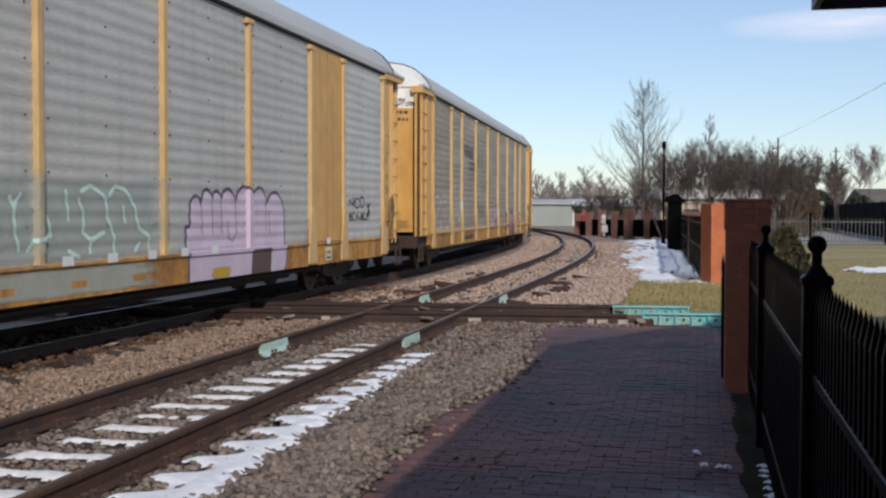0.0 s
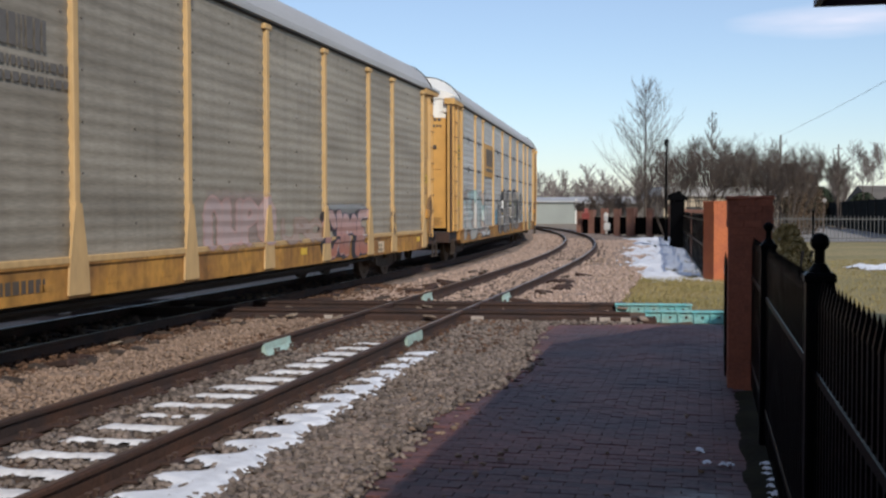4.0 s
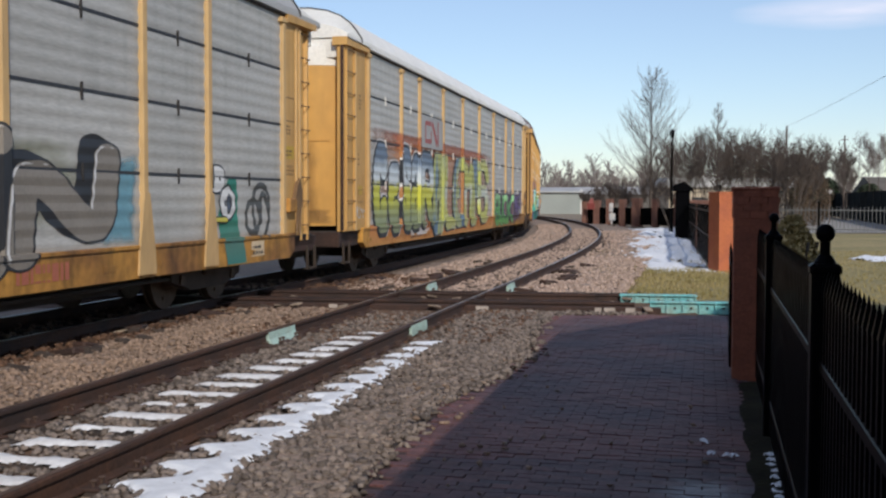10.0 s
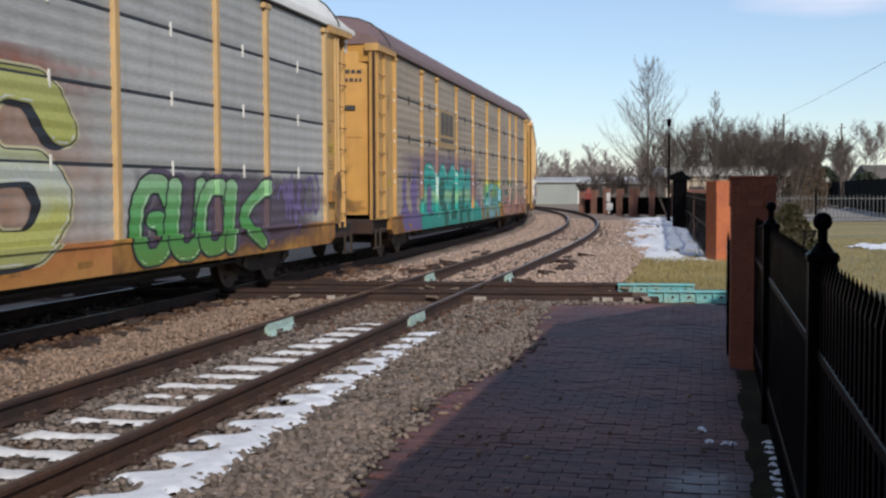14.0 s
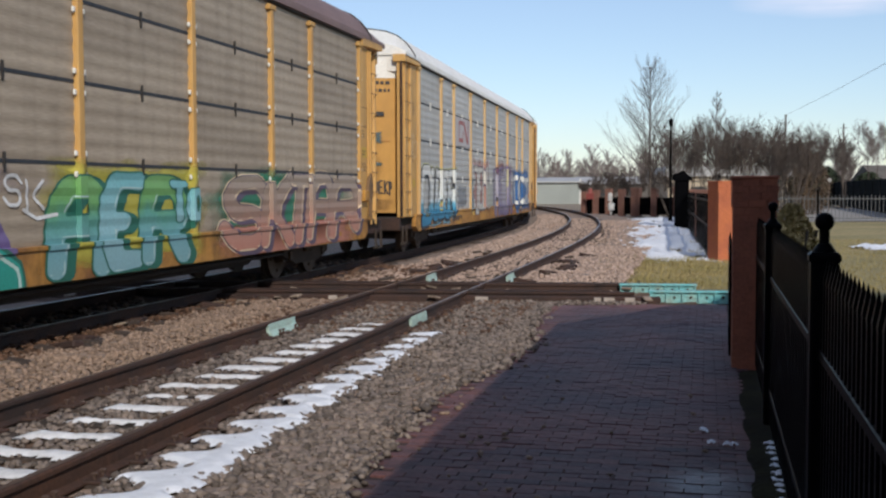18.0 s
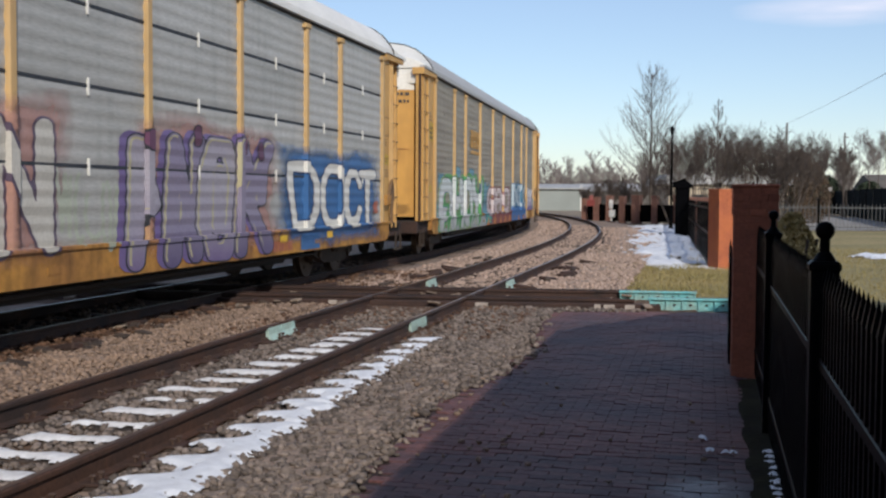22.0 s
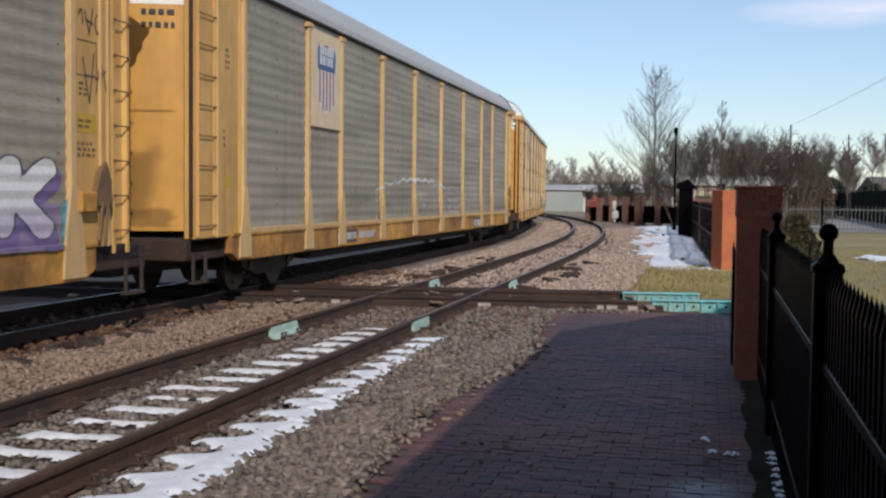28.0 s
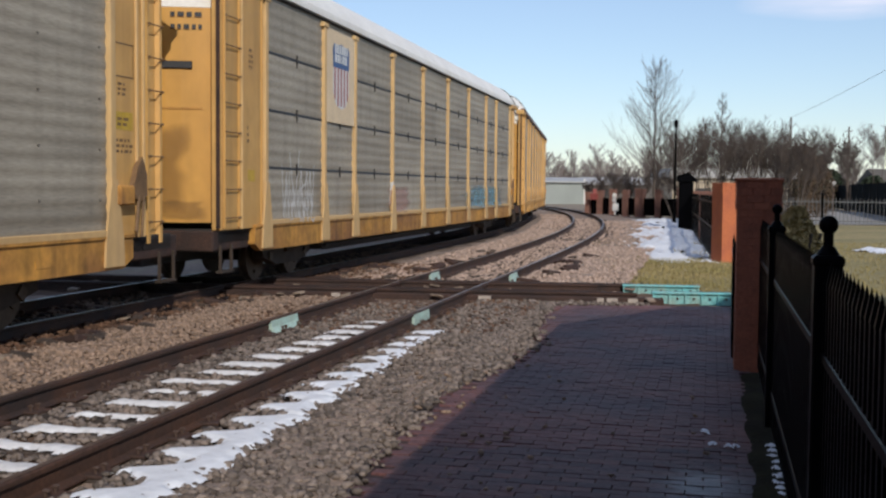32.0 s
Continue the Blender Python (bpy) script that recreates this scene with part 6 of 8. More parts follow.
        # dark box added so that the gaps beside the doors look shaded
        part("end_frame", box_bm((-1.38, sgn * 13.35 - 0.05, 0.98), (1.25, sgn * 13.35 + 0.05, 4.6)), M["under"], car, "dark backing that puts shade into the recess behind the doors")
        again("far_corner_post", cached("far_corner", lambda: box_bm((-1.52, -0.1, 0.7), (-1.34, 0.1, Z_EAVE), 0.015), M["yellow"]), car, pose(0, yc, 0))
        door = again("end_door", cached("end_door", end_door_bm, M["yellow"]), car, pose(0, sgn * (LB / 2 - 0.25), 0, 0, 0, 0 if sgn < 0 else 180))
        again("door_top", cached(("door_top", white_end), lambda: end_door_bm(4.243, 4.62), M["white_paint"] if white_end else M["yellow"]), door)
        again("end_header", cached(("end_header", white_end), end_top_bm, M["white_paint"] if white_end else M["yellow"]), car, pose(0, sgn * (LB / 2 - 0.22), 0))
        if sgn < 0:
            again("door_seam", cached("door_seam", seam_bm, M["sill_yellow"]), door, pose(0, 0, 2.75))
            again("lock_rod", cached("lock_rod", lock_rod_bm, M[post]), door, pose(0.5, -0.31, 0))
            again("door_edge", cached("door_edge", lambda: box_bm((0.2, -0.04, 1.1), (0.4, 0.0, 4.5), 0.01), M["yellow"]), door, pose(0, -0.315, 0))
        if slot and sgn < 0:
            again("door_slot", cached("door_slot", lambda: box_bm((-0.25, -0.02, -0.055), (0.25, 0.02, 0.055), 0.01), M["black_paint"]), door, pose(0.78, -0.212, 3.4, 0, 0, 18))
        # end sill, steps, coupler
        part("end_sill", box_bm((-1.42, sgn * 13.4 - 0.68, 0.66), (1.42, sgn * 13.4 + 0.68, 0.96), 0.02), M["rust_dark"], car)
        bm = bmesh.new()
        for a in (-0.2, 0.2):
            add_box(bm, (1.44, sgn * 13.7 + a - 0.013, 0.36), (1.48, sgn * 13.7 + a + 0.013, 0.75))
        add_box(bm, (1.40, sgn * 13.7 - 0.22, 0.34), (1.50, sgn * 13.7 + 0.22, 0.37))
        part("step", bm, M["truck"], car)
        bm = bmesh.new()
        add_box(bm, (-0.09, sgn * 14.35 - 0.42, 0.68), (0.09, sgn * 14.35 + 0.25, 0.86), 0.02)
        add_box(bm, (-0.16, sgn * 14.45 - 0.12, 0.62), (0.16, sgn * 14.45 + 0.12, 0.92), 0.04)
        part("coupler", bm, M["truck"], car)
    # hand brake at the trailing end
    part("brake_box", box_bm((1.48, 12.28, 1.38), (1.60, 12.62, 1.62), 0.02), M["sill_yellow"], car, "dirty yellow hand brake box")
    bm = bmesh.new()
    add_prism(bm, ((12.66, 1.62), (12.76, 1.85), (12.88, 1.98), (13.0, 1.75), (13.0, 1.5), (12.85, 1.42), (12.7, 1.46)), 1.49, 1.56, "x")
    add_rod(bm, (1.55, 12.8, 1.5), (1.55, 12.72, 1.05), 0.022)
    add_rod(bm, (1.55, 12.92, 1.5), (1.55, 12.86, 0.98), 0.018)
    part("hand_brake", bm, M["brake"], car, "grimy hand brake lever")
    # running gear
    sets = []
    for y in (-10.1, 10.1):
        tk = again("truck", cached("truck", truck_bm, M["truck"]), car, pose(0, y, 0))
        for a in (-0.88, 0.88):
            sets.append(again("wheelset", cached("wheelset", wheelset_bm, M["wheel"]), tk, pose(0, a, 0.42)))
    bm = bmesh.new()
    add_box(bm, (0.9, -3.2, 0.5), (1.2, -2.2, 0.78), 0.03)
    add_cyl(bm, 0.2, 0.2, 1.1, pose(0.9, 1.6, 0.6, 90), 12)
    add_rod(bm, (1.25, -8.5, 0.5), (1.25, 8.5, 0.5), 0.03)
    part("brake_rigging", bm, M["under"], car)
    # dark body added to hide bright ground beyond, in place of the car's shade
    bm = bmesh.new()
    add_prism(bm, ((-8.6, 0.8), (-7.6, 0.36), (7.6, 0.36), (8.6, 0.8)), -0.9, 0.95, "x")
    part("underframe", bm, M["under"], car, "deep grimy underframe, filled in to darken the view below the car")
    # placards and stencilled data on the end plates
    paint_flat(car, rect(12.3, 12.76, 2.30, 2.52), M["placard"], 1.488, "placard", "yellow placard")
    paint_flat(car, bars(12.38, 2.35, 0.3, 0.13, 2, 5), M["stencil"], 1.491)
    paint_flat(car, bars(12.4, 2.72, 0.22, 0.18, 3, 3), M["stencil"], 1.488)
    paint_flat(car, bars(12.36, 2.02, 0.4, 0.2, 3, 7), M["stencil"], 1.488)
    paint_flat(car, strokes([[(12.3, 2.95), (12.78, 2.95), (12.78, 3.35), (12.3, 3.35), (12.3, 2.95)]], 0.018), M["stencil"], 1.488)
    paint_flat(car, rect(-12.92, -12.64, 1.70, 1.88), M["placard"], 1.488, "placard", "small yellow placard")
    paint_flat(car, bars(-12.88, 3.45, 0.18, 0.34, 4, 4), M["stencil"], 1.488)
    paint_flat(car, bars(-12.95, 2.3, 0.1, 0.3, 3, 9), M["stencil"], 1.488)
    return car, sets


def paint_flat(car, bm, material, x, name="stencil", label=""):
    for v in bm.verts:
        v.co = Vector((x, v.co.x, v.co.y))
    ob = part(name, bm, material, car, label)
    if name == "stencil" or "bars" in label or "blocks" in label:
        tagged(ob, kind="stuff")
    return ob


# ---------- paintwork on the cars ----------
def colour(name, rgb, rough=0.55):
    if name not in M:
        M[name] = mat(name, rgb, rough, 0, 0.08, 2.0, 0, 25)
    return M[name]


P_BLACK = colour("spray_black", (0.022, 0.024, 0.03))
P_WHITE = colour("spray_white", (0.70, 0.70, 0.69))
P_SILVER = colour("spray_silver", (0.235, 0.21, 0.18))
P_LILAC = colour("spray_lilac", (0.56, 0.46, 0.56))
P_MINT = colour("spray_mint", (0.50, 0.66, 0.58))
P_PINK = colour("spray_pink", (0.50, 0.31, 0.27))
P_BLUE = colour("spray_blue", (0.05, 0.15, 0.36))
P_SKY = colour("spray_sky_blue", (0.17, 0.36, 0.45))
P_TEAL = colour("spray_teal", (0.05, 0.38, 0.33))
P_GREEN = colour("spray_green", (0.10, 0.32, 0.10))
P_YELLOW = colour("spray_yellow", (0.55, 0.50, 0.07))
P_ORANGE = colour("spray_orange", (0.58, 0.22, 0.06))
P_RED = colour("spray_red", (0.42, 0.13, 0.08))
P_PURPLE = colour("spray_purple", (0.17, 0.12, 0.28))
P_DKPURPLE = colour("spray_dark_purple", (0.10, 0.07, 0.11))
P_MAROON = colour("spray_maroon", (0.22, 0.06, 0.06))
P_GREY = colour("spray_grey", (0.33, 0.34, 0.35))
P_DKGREEN = colour("spray_dark_green", (0.02, 0.13, 0.09))
P_LOGOBLUE = colour("logo_blue", (0.05, 0.11, 0.27))
P_CREAM = colour("cream_plate", (0.72, 0.56, 0.36))
P_BROWN = colour("logo_brown", (0.10, 0.075, 0.055))
P_TAN = colour("tan_plate", (0.40, 0.26, 0.11))
P_LOGORED = colour("logo_red", (0.36, 0.09, 0.08))
P_EMBLEM = colour("faded_emblem", (0.13, 0.115, 0.10))
P_CHALK = colour("chalk", (0.55, 0.54, 0.52), 0.9)


GLYPHS = {"A": "afkpvwxtoje ko", "B": "akuwxtnmk mojdca", "C": "txwvpkfbcdj", "D": "auwxtojdca", "E": "yuae km", "G": "txwvpkfbcdjnm", "H": "au ey ko", "I": "cw", "J": "vyojdbf", "K": "au yle", "L": "uae", "M": "aumye", "N": "auey", "O": "wvpkfbcdjotxw", "P": "auwxtonmk", "R": "auwxtonmk me", "S": "txwvplmnjdcbf", "T": "uy cw", "U": "upkfbcdjoty", "X": "ue ay", "Y": "umy mc", "Z": "uyae", "!": "wh cc"}


def grid_path(code, box, r, lean=0.0, soften=2, rz=None):
    """Paths from a code of points on a five-by-five grid (a to y, from the lower corner), fitted into a box."""
    y0, y1, z0, z1 = box
    rz = r if rz is None else rz
    out = []
    for word_ in code.split():
        pts = []
        for ch in word_:
            row, col = divmod(ord(ch) - 97, 5)
            z = z0 + rz + row / 4 * (z1 - z0 - 2 * rz)
            pts.append((y0 + r + col / 4 * (y1 - y0 - 2 * r) + lean * (z - (z0 + z1) / 2), z))
        for _ in range(soften):
            if len(pts) > 2:
                cut = [pts[0]]
                for a, b in zip(pts, pts[1:]):
                    cut += [(a[0] * 0.75 + b[0] * 0.25, a[1] * 0.75 + b[1] * 0.25), (a[0] * 0.25 + b[0] * 0.75, a[1] * 0.25 + b[1] * 0.75)]
                pts = cut + [pts[-1]]
        out.append(pts)
    return out


def away(paths, Y, Z, tall=1.0):
    """Distance of every grid point from a set of paths; tall above 1 makes level strokes thinner than upright ones."""
    best = np.full(Y.shape, 9.0)
    Z = Z * tall
    for p in paths:
        for (a0, b0), (a1, b1) in zip(p, p[1:]):
            b0, b1 = b0 * tall, b1 * tall
            dy, dz = a1 - a0, b1 - b0
            t = np.clip(((Y - a0) * dy + (Z - b0) * dz) / (dy * dy + dz * dz + 1e-9), 0, 1)
            best = np.minimum(best, np.hypot(Y - a0 - t * dy, Z - b0 - t * dz))
    return best


def spray_field(car, tiers, field, box, material, lift, label="", step=0.04):
    """Lay the area where field(Y, Z) is positive on the corrugated flank, as one sheet of paint."""
    y0, y1, z0, z1 = box
    z0 = max(z0, 0.605)
    zs_b, ds_b = [], []
    for a, b in tier_heights(tiers):
        for h, d in rib_breaks(0, b - a):
            zs_b.append(a + h)
            ds_b.append(d)
    posts = []
    for e in EDGES[1:-1]:
        posts += [e - POST_W / 2 - 0.006, e - POST_W / 2, e + POST_W / 2, e + POST_W / 2 + 0.006]
    top = LEDGE.get(car.name, 1.025)
    ledge = [0.964, 0.970, top - 0.003, top + 0.003]
    ys = np.unique(np.round(np.concatenate([np.linspace(y0, y1, max(3, int((y1 - y0) / step))), [p for p in posts if y0 < p < y1]]), 4))
    zs = np.unique(np.round(np.concatenate([np.linspace(z0, z1, max(3, int((z1 - z0) / step))), [p for p in zs_b + ledge if z0 < p < z1]]), 4))
    Y, Z = np.meshgrid(ys, zs)
    V = field(Y, Z)
    wet = V > 0
    stops = set(int(np.argmin(np.abs(ys - p))) for p in posts if y0 < p < y1)
    index, verts, faces = {}, [], []

    def vert(y, z):
        key = (round(y, 4), round(z, 4))
        if key not in index:
            index[key] = len(verts)
            if z < 0.967:
                d = 1.522
            elif z < top:
                d = 1.547
            elif y < EDGES[1] or y > EDGES[-2]:
                d = 1.487
            elif any(abs(y - e) < POST_W / 2 + 0.001 for e in EDGES[1:-1]):
                d = 1.537
            else:
                d = PAN_X + float(np.interp(z, zs_b, ds_b))
            for e in EDGES[1:-1]:
                if POST_W / 2 - 0.001 < abs(y - e) < POST_W / 2 + 0.007:
                    y += math.copysign(lift, y - e)
            verts.append((d + lift, y, z))
        return index[key]
    ring = ((0, 0), (0, 1), (1, 1), (1, 0))
    for j in range(len(zs) - 1):
        count = wet[j, :-1].astype(int) + wet[j, 1:] + wet[j + 1, :-1] + wet[j + 1, 1:]
        run = None
        for i in range(len(ys) - 1):
            if run is not None and (count[i] < 4 or i in stops):
                faces.append((vert(ys[run], zs[j]), vert(ys[i], zs[j]), vert(ys[i], zs[j + 1]), vert(ys[run], zs[j + 1])))
                run = None
            if count[i] == 4:
                run = i if run is None else run
            elif count[i]:
                poly = []
                for (p, q), (u, w) in zip(ring, ring[1:] + ring[:1]):
                    a, b = V[j + p, i + q], V[j + u, i + w]
                    if a > 0:
                        poly.append(vert(ys[i + q], zs[j + p]))
                    if (a > 0) != (b > 0):
                        t = a / (a - b)
                        poly.append(vert(ys[i + q] + t * (ys[i + w] - ys[i + q]), zs[j + p] + t * (zs[j + u] - zs[j + p])))
                poly = list(dict.fromkeys(poly))
                if len(poly) > 2:
                    faces.append(poly)
        if run is not None:
            i = len(ys) - 1
            faces.append((vert(ys[run], zs[j]), vert(ys[i], zs[j]), vert(ys[i], zs[j + 1]), vert(ys[run], zs[j + 1])))
    if not faces:
        return None
    me = bpy.data.meshes.new("graffiti")
    me.from_pydata(verts, [], faces)
    me.polygons.foreach_set("use_smooth", [True] * len(me.polygons))
    me.materials.append(material)
    me.set_sharp_from_angle(angle=0.35)
    return tagged(again("graffiti", me, car), label, kind="stuff")


def draw(car, tiers, paths, width, material, lift, label=""):
    """Hand-drawn lines of paint."""
    ya, za = [p[0] for q in paths for p in q], [p[1] for q in paths for p in q]
    m = width
    spray_field(car, tiers, lambda Y, Z: width / 2 - away(paths, Y, Z), (min(ya) - m, max(ya) + m, min(za) - m, max(za) + m), material, lift, label, min(0.04, width * 0.55))


def piece(car, tiers, codes, boxes, r, fills, line, edge=0.05, shadow=None, shine=None, halo=None, label="", lean=0.0, soften=2, lift=0.005, wave=0.02, tall=1.7):
    """A sprayed word in fat strokes: halo, thrown shadow, outline, filling and inner highlight, each one sheet."""
    fills = fills if isinstance(fills, (list, tuple)) else [fills]
    rs = [min(r, 0.225 * (b[1] - b[0]) if len(c) > 2 else 0.45 * (b[1] - b[0]), tall * 0.125 * (b[3] - b[2])) for b, c in zip(boxes, codes)]
    sets = [grid_path(c, b, q, lean, soften, q / tall) for c, b, q in zip(codes, boxes, rs)]
    pad = edge + 0.12 + (max(abs(shadow[1]), abs(shadow[2])) if shadow else 0) + (halo[1] if halo else 0)
    lo, hi = min(b[0] for b in boxes) - pad - 0.2, max(b[1] for b in boxes) + pad + 0.2
    zl, zh = min(b[2] for b in boxes) - pad, max(b[3] for b in boxes) + pad
    box = (lo, hi, zl, zh)

    def each(Y, Z):
        w = wave * np.sin(3.1 * Y + 2.0 * Z) + 0.6 * wave * np.sin(5.3 * Z - 4.1 * Y)
        return [q + w - away(p, Y, Z, tall) for p, q in zip(sets, rs)]

    def union(Y, Z, grow):
        return np.max(each(Y, Z), axis=0) + grow
    if halo:
        spray_field(car, tiers, lambda Y, Z: union(Y, Z, edge + halo[1]), box, halo[0], lift)
    if shadow:
        def thrown(Y, Z):
            return np.max([union(Y - shadow[1] * k, Z - shadow[2] * k, edge) for k in (0.25, 0.5, 0.75, 1.0)], axis=0)
        spray_field(car, tiers, thrown, box, shadow[0], lift + 0.0022)
    if line:
        spray_field(car, tiers, lambda Y, Z: union(Y, Z, edge), box, line, lift + 0.0044)
    for k, fill in enumerate(fills):
        def body(Y, Z, k=k):
            f = each(Y, Z)
            out = np.full(Y.shape, -1.0)
            for i in range(len(f)):
                if i % len(fills) == k:
                    g = f[i]
                    for later in f[i + 1:]:
                        g = np.minimum(g, -(later + edge))
                    out = np.maximum(out, g)
            return out
        spray_field(car, tiers, body, box, fill, lift + 0.0066, label if k == 0 else "")
    if shine:
        depth_, wide, sy, sz = shine[1:]

        def gleam(Y, Z):
            f = each(Y, Z)
            g = each(Y + sy, Z + sz)
            out = np.full(Y.shape, -1.0)
            for i in range(len(f)):
                v = np.minimum(wide / 2 - np.abs(f[i] - depth_), (f[i] - g[i]) * 0.5 - 0.01)
                for later in f[i + 1:]:
                    v = np.minimum(v, -(later + edge))
                out = np.maximum(out, v)
            return out
        spray_field(car, tiers, gleam, box, shine[0], lift + 0.0090)


def spell(text):
    return [GLYPHS[ch] for ch in text]


def in_row(y0, y1, z0, z1, n, seed=1, overlap=0.06):
    """Boxes side by side with slightly uneven heights."""
    rng = random.Random(seed)
    w = (y1 - y0) / n
    return [(y0 + i * w - overlap * w, y0 + (i + 1) * w + overlap * w, z0 + rng.uniform(0, 0.07) * (z1 - z0), z1 - rng.uniform(0, 0.09) * (z1 - z0)) for i in range(n)]


def plate(car, bay, z0, z1, material, thick=0.012, label="", inset=0.07):
    bm = box_bm((PAN_X + 0.03, EDGES[bay] + inset, z0), (PAN_X + 0.03 + thick, EDGES[bay + 1] - inset, z1), 0.004)
    part("emblem_plate", bm, material, car, label)
    return PAN_X + 0.03 + thick + 0.003


def block_mark(car, y0, y1, z0, z1, material, x, underline=True):
    """A trademark as plain heavy shapes: three solid blocks with notches over a bar."""
    w = (y1 - y0) / 3
    h = z1 - z0
    base = z0 + (0.24 * h if underline else 0)
    hh = z1 - base
    for i in range(3):
        a, b = y0 + i * w + 0.05 * w, y0 + (i + 1) * w - 0.05 * w
        bm = bmesh.new()
        n0, n1 = base + 0.36 * hh, base + 0.62 * hh
        pts = ((a, base), (b, base), (b, n0), (b - 0.32 * w, n0), (b - 0.32 * w, n1), (b, n1), (b, z1), (a, z1), (a, n1), (a + (0.2 * w if i else 0), n1), (a + (0.2 * w if i else 0), n0), (a, n0))
        keep = []
        for q in pts:
            if not keep or (abs(q[0] - keep[-1][0]) + abs(q[1] - keep[-1][1])) > 1e-5:
                keep.append(q)
        bm.faces.new([bm.verts.new((q[0], q[1], 0)) for q in keep])
        bmesh.ops.triangulate(bm, faces=bm.faces[:])
        paint_flat(car, bm, material, x, "emblem", "heavy plain trademark block")
    if underline:
        paint_flat(car, rect(y0, y1, z0, z0 + 0.14 * h), material, x, "emblem", "heavy plain trademark bar")


def bent_mark(car, y0, y1, z0, z1, x):
    """A red trademark reduced to plain shapes: a block, a slanting bar and an upright."""
    w, t = (y1 - y0) / 2, 0.13
    paint_flat(car, strokes([[(y0 + t / 2, z0 + t / 2), (y0 + w * 0.9, z0 + t / 2), (y0 + w * 0.9, z0 + 0.3)], [(y0 + t / 2, z0 + t), (y0 + t / 2, z1 - t / 2)], [(y0 + t, z1 - t / 2), (y0 + w * 0.9, z1 - t / 2)]], t * 0.9), P_LOGORED, x, "emblem", "faded red frame of a trademark")
    paint_flat(car, strokes([[(y0 + w * 1.12, z1 - t / 2), (y0 + w * 1.8, z0 + t / 2)]], t * 1.5), P_LOGORED, x, "emblem", "faded red bar of a trademark")
    paint_flat(car, strokes([[(y1, z0 + 0.02), (y1, z1)]], t), P_LOGORED, x, "emblem", "faded red upright of a trademark")


def shield(car, bay, z0, z1):
    """A shield emblem on a cream plate: dark blue chief over red stripes."""
    x = plate(car, bay, z0, z1, P_CREAM, 0.02, "cream emblem plate")
    c = (EDGES[bay] + EDGES[bay + 1]) / 2
    h = z1 - z0
    w = 0.5
    top, bot = z1 - 0.12 * h, z0 + 0.16 * h
    mid = bot + (top - bot) * 0.62
    bm = bmesh.new()
    bm.faces.new([bm.verts.new((c + a * w, b, 0)) for a, b in ((-1, bot + 0.3 * h * 0.6), (-0.6, bot + 0.06), (0, bot), (0.6, bot + 0.06), (1, bot + 0.18 * h), (1, mid), (-1, mid))])
    paint_flat(car, bm, P_WHITE, x, "emblem", "white shield field")
    for i in range(5):
        a = c - w * 0.86 + i * w * 0.39
        paint_flat(car, rect(a, a + w * 0.17, bot + (0.10 if i in (0, 4) else 0.03) * h, mid), P_LOGORED, x + 0.003, "emblem", "red shield stripe")
    bm = bmesh.new()
    bm.faces.new([bm.verts.new((c + a * w, b, 0)) for a, b in ((-1.0, mid), (1.0, mid), (1.05, top - 0.12), (0.85, top - 0.02), (0.5, top - 0.06), (0, top), (-0.5, top - 0.06), (-0.85, top - 0.02), (-1.05, top - 0.12))])
    paint_flat(car, bm, P_LOGOBLUE, x + 0.003, "emblem", "dark blue shield chief")
    for k in (0.2, 0.58):
        bm = bars(c - w * 0.8, mid + (top - mid) * k, w * 1.6, 0.3, 1, int(k * 10))
        paint_flat(car, bm, P_WHITE, x + 0.006, "emblem", "white lettering bars")


CARS = []


def add_car(*a, **k):
    CARS.append(build_car(*a, **k))
    return CARS[-1][0]


def sill_mark(car, y0, width, material, seed, ground=None):
    """Reporting marks on the side sill, as bars."""
    if ground:
        paint_flat(car, rect(y0 - 0.08, y0 + width + 0.08, 0.66, 0.93), ground, 1.524)
    paint_flat(car, bars(y0, 0.72, width, 0.26, 1, seed), material, 1.527)


def reflectors(car, ys):
    for y in ys:
        paint_flat(car, rect(y, y + 0.32, 0.80, 0.92), M["reflector"], 1.530, "reflector", "yellow reflective strip")


M["reflector"] = mat("reflector_yellow", (0.80, 0.50, 0.03), 0.35, 0, 0.05)

P_SLATE = colour("spray_slate", (0.10, 0.13, 0.19))

# first car: lilac throw-up, mint outlines
c1 = add_car(1, "steel_grey", "roof_grey", "yellow car carrier with grey panels, lilac and mint graffiti", foot=False, post="pale_post")
part("plated_bay", box_bm((1.47, EDGES[8] + 0.07, 1.03), (1.497, EDGES[9] - 0.07, Z_PAN1 - 0.02), 0.006), M["pale_yellow"], c1, "plated yellow bay")
part("plate_seam", box_bm((1.495, (EDGES[8] + EDGES[9]) / 2 - 0.012, 1.03), (1.502, (EDGES[8] + EDGES[9]) / 2 + 0.012, Z_PAN1 - 0.04)), M["sill_yellow"], c1)
paint(c1, soft(-3.0, 1.3, 0.62, 0.98, 0.1, 3), mist(colour("spray_mint_wash", (0.40, 0.42, 0.36)), 0.8), 0.004, 1)
paint(c1, soft(-3.0, 1.5, 0.95, 2.05, 0.1, 4), mist(colour("spray_mint_veil", (0.40, 0.46, 0.42)), 0.45), 0.0045, 1)
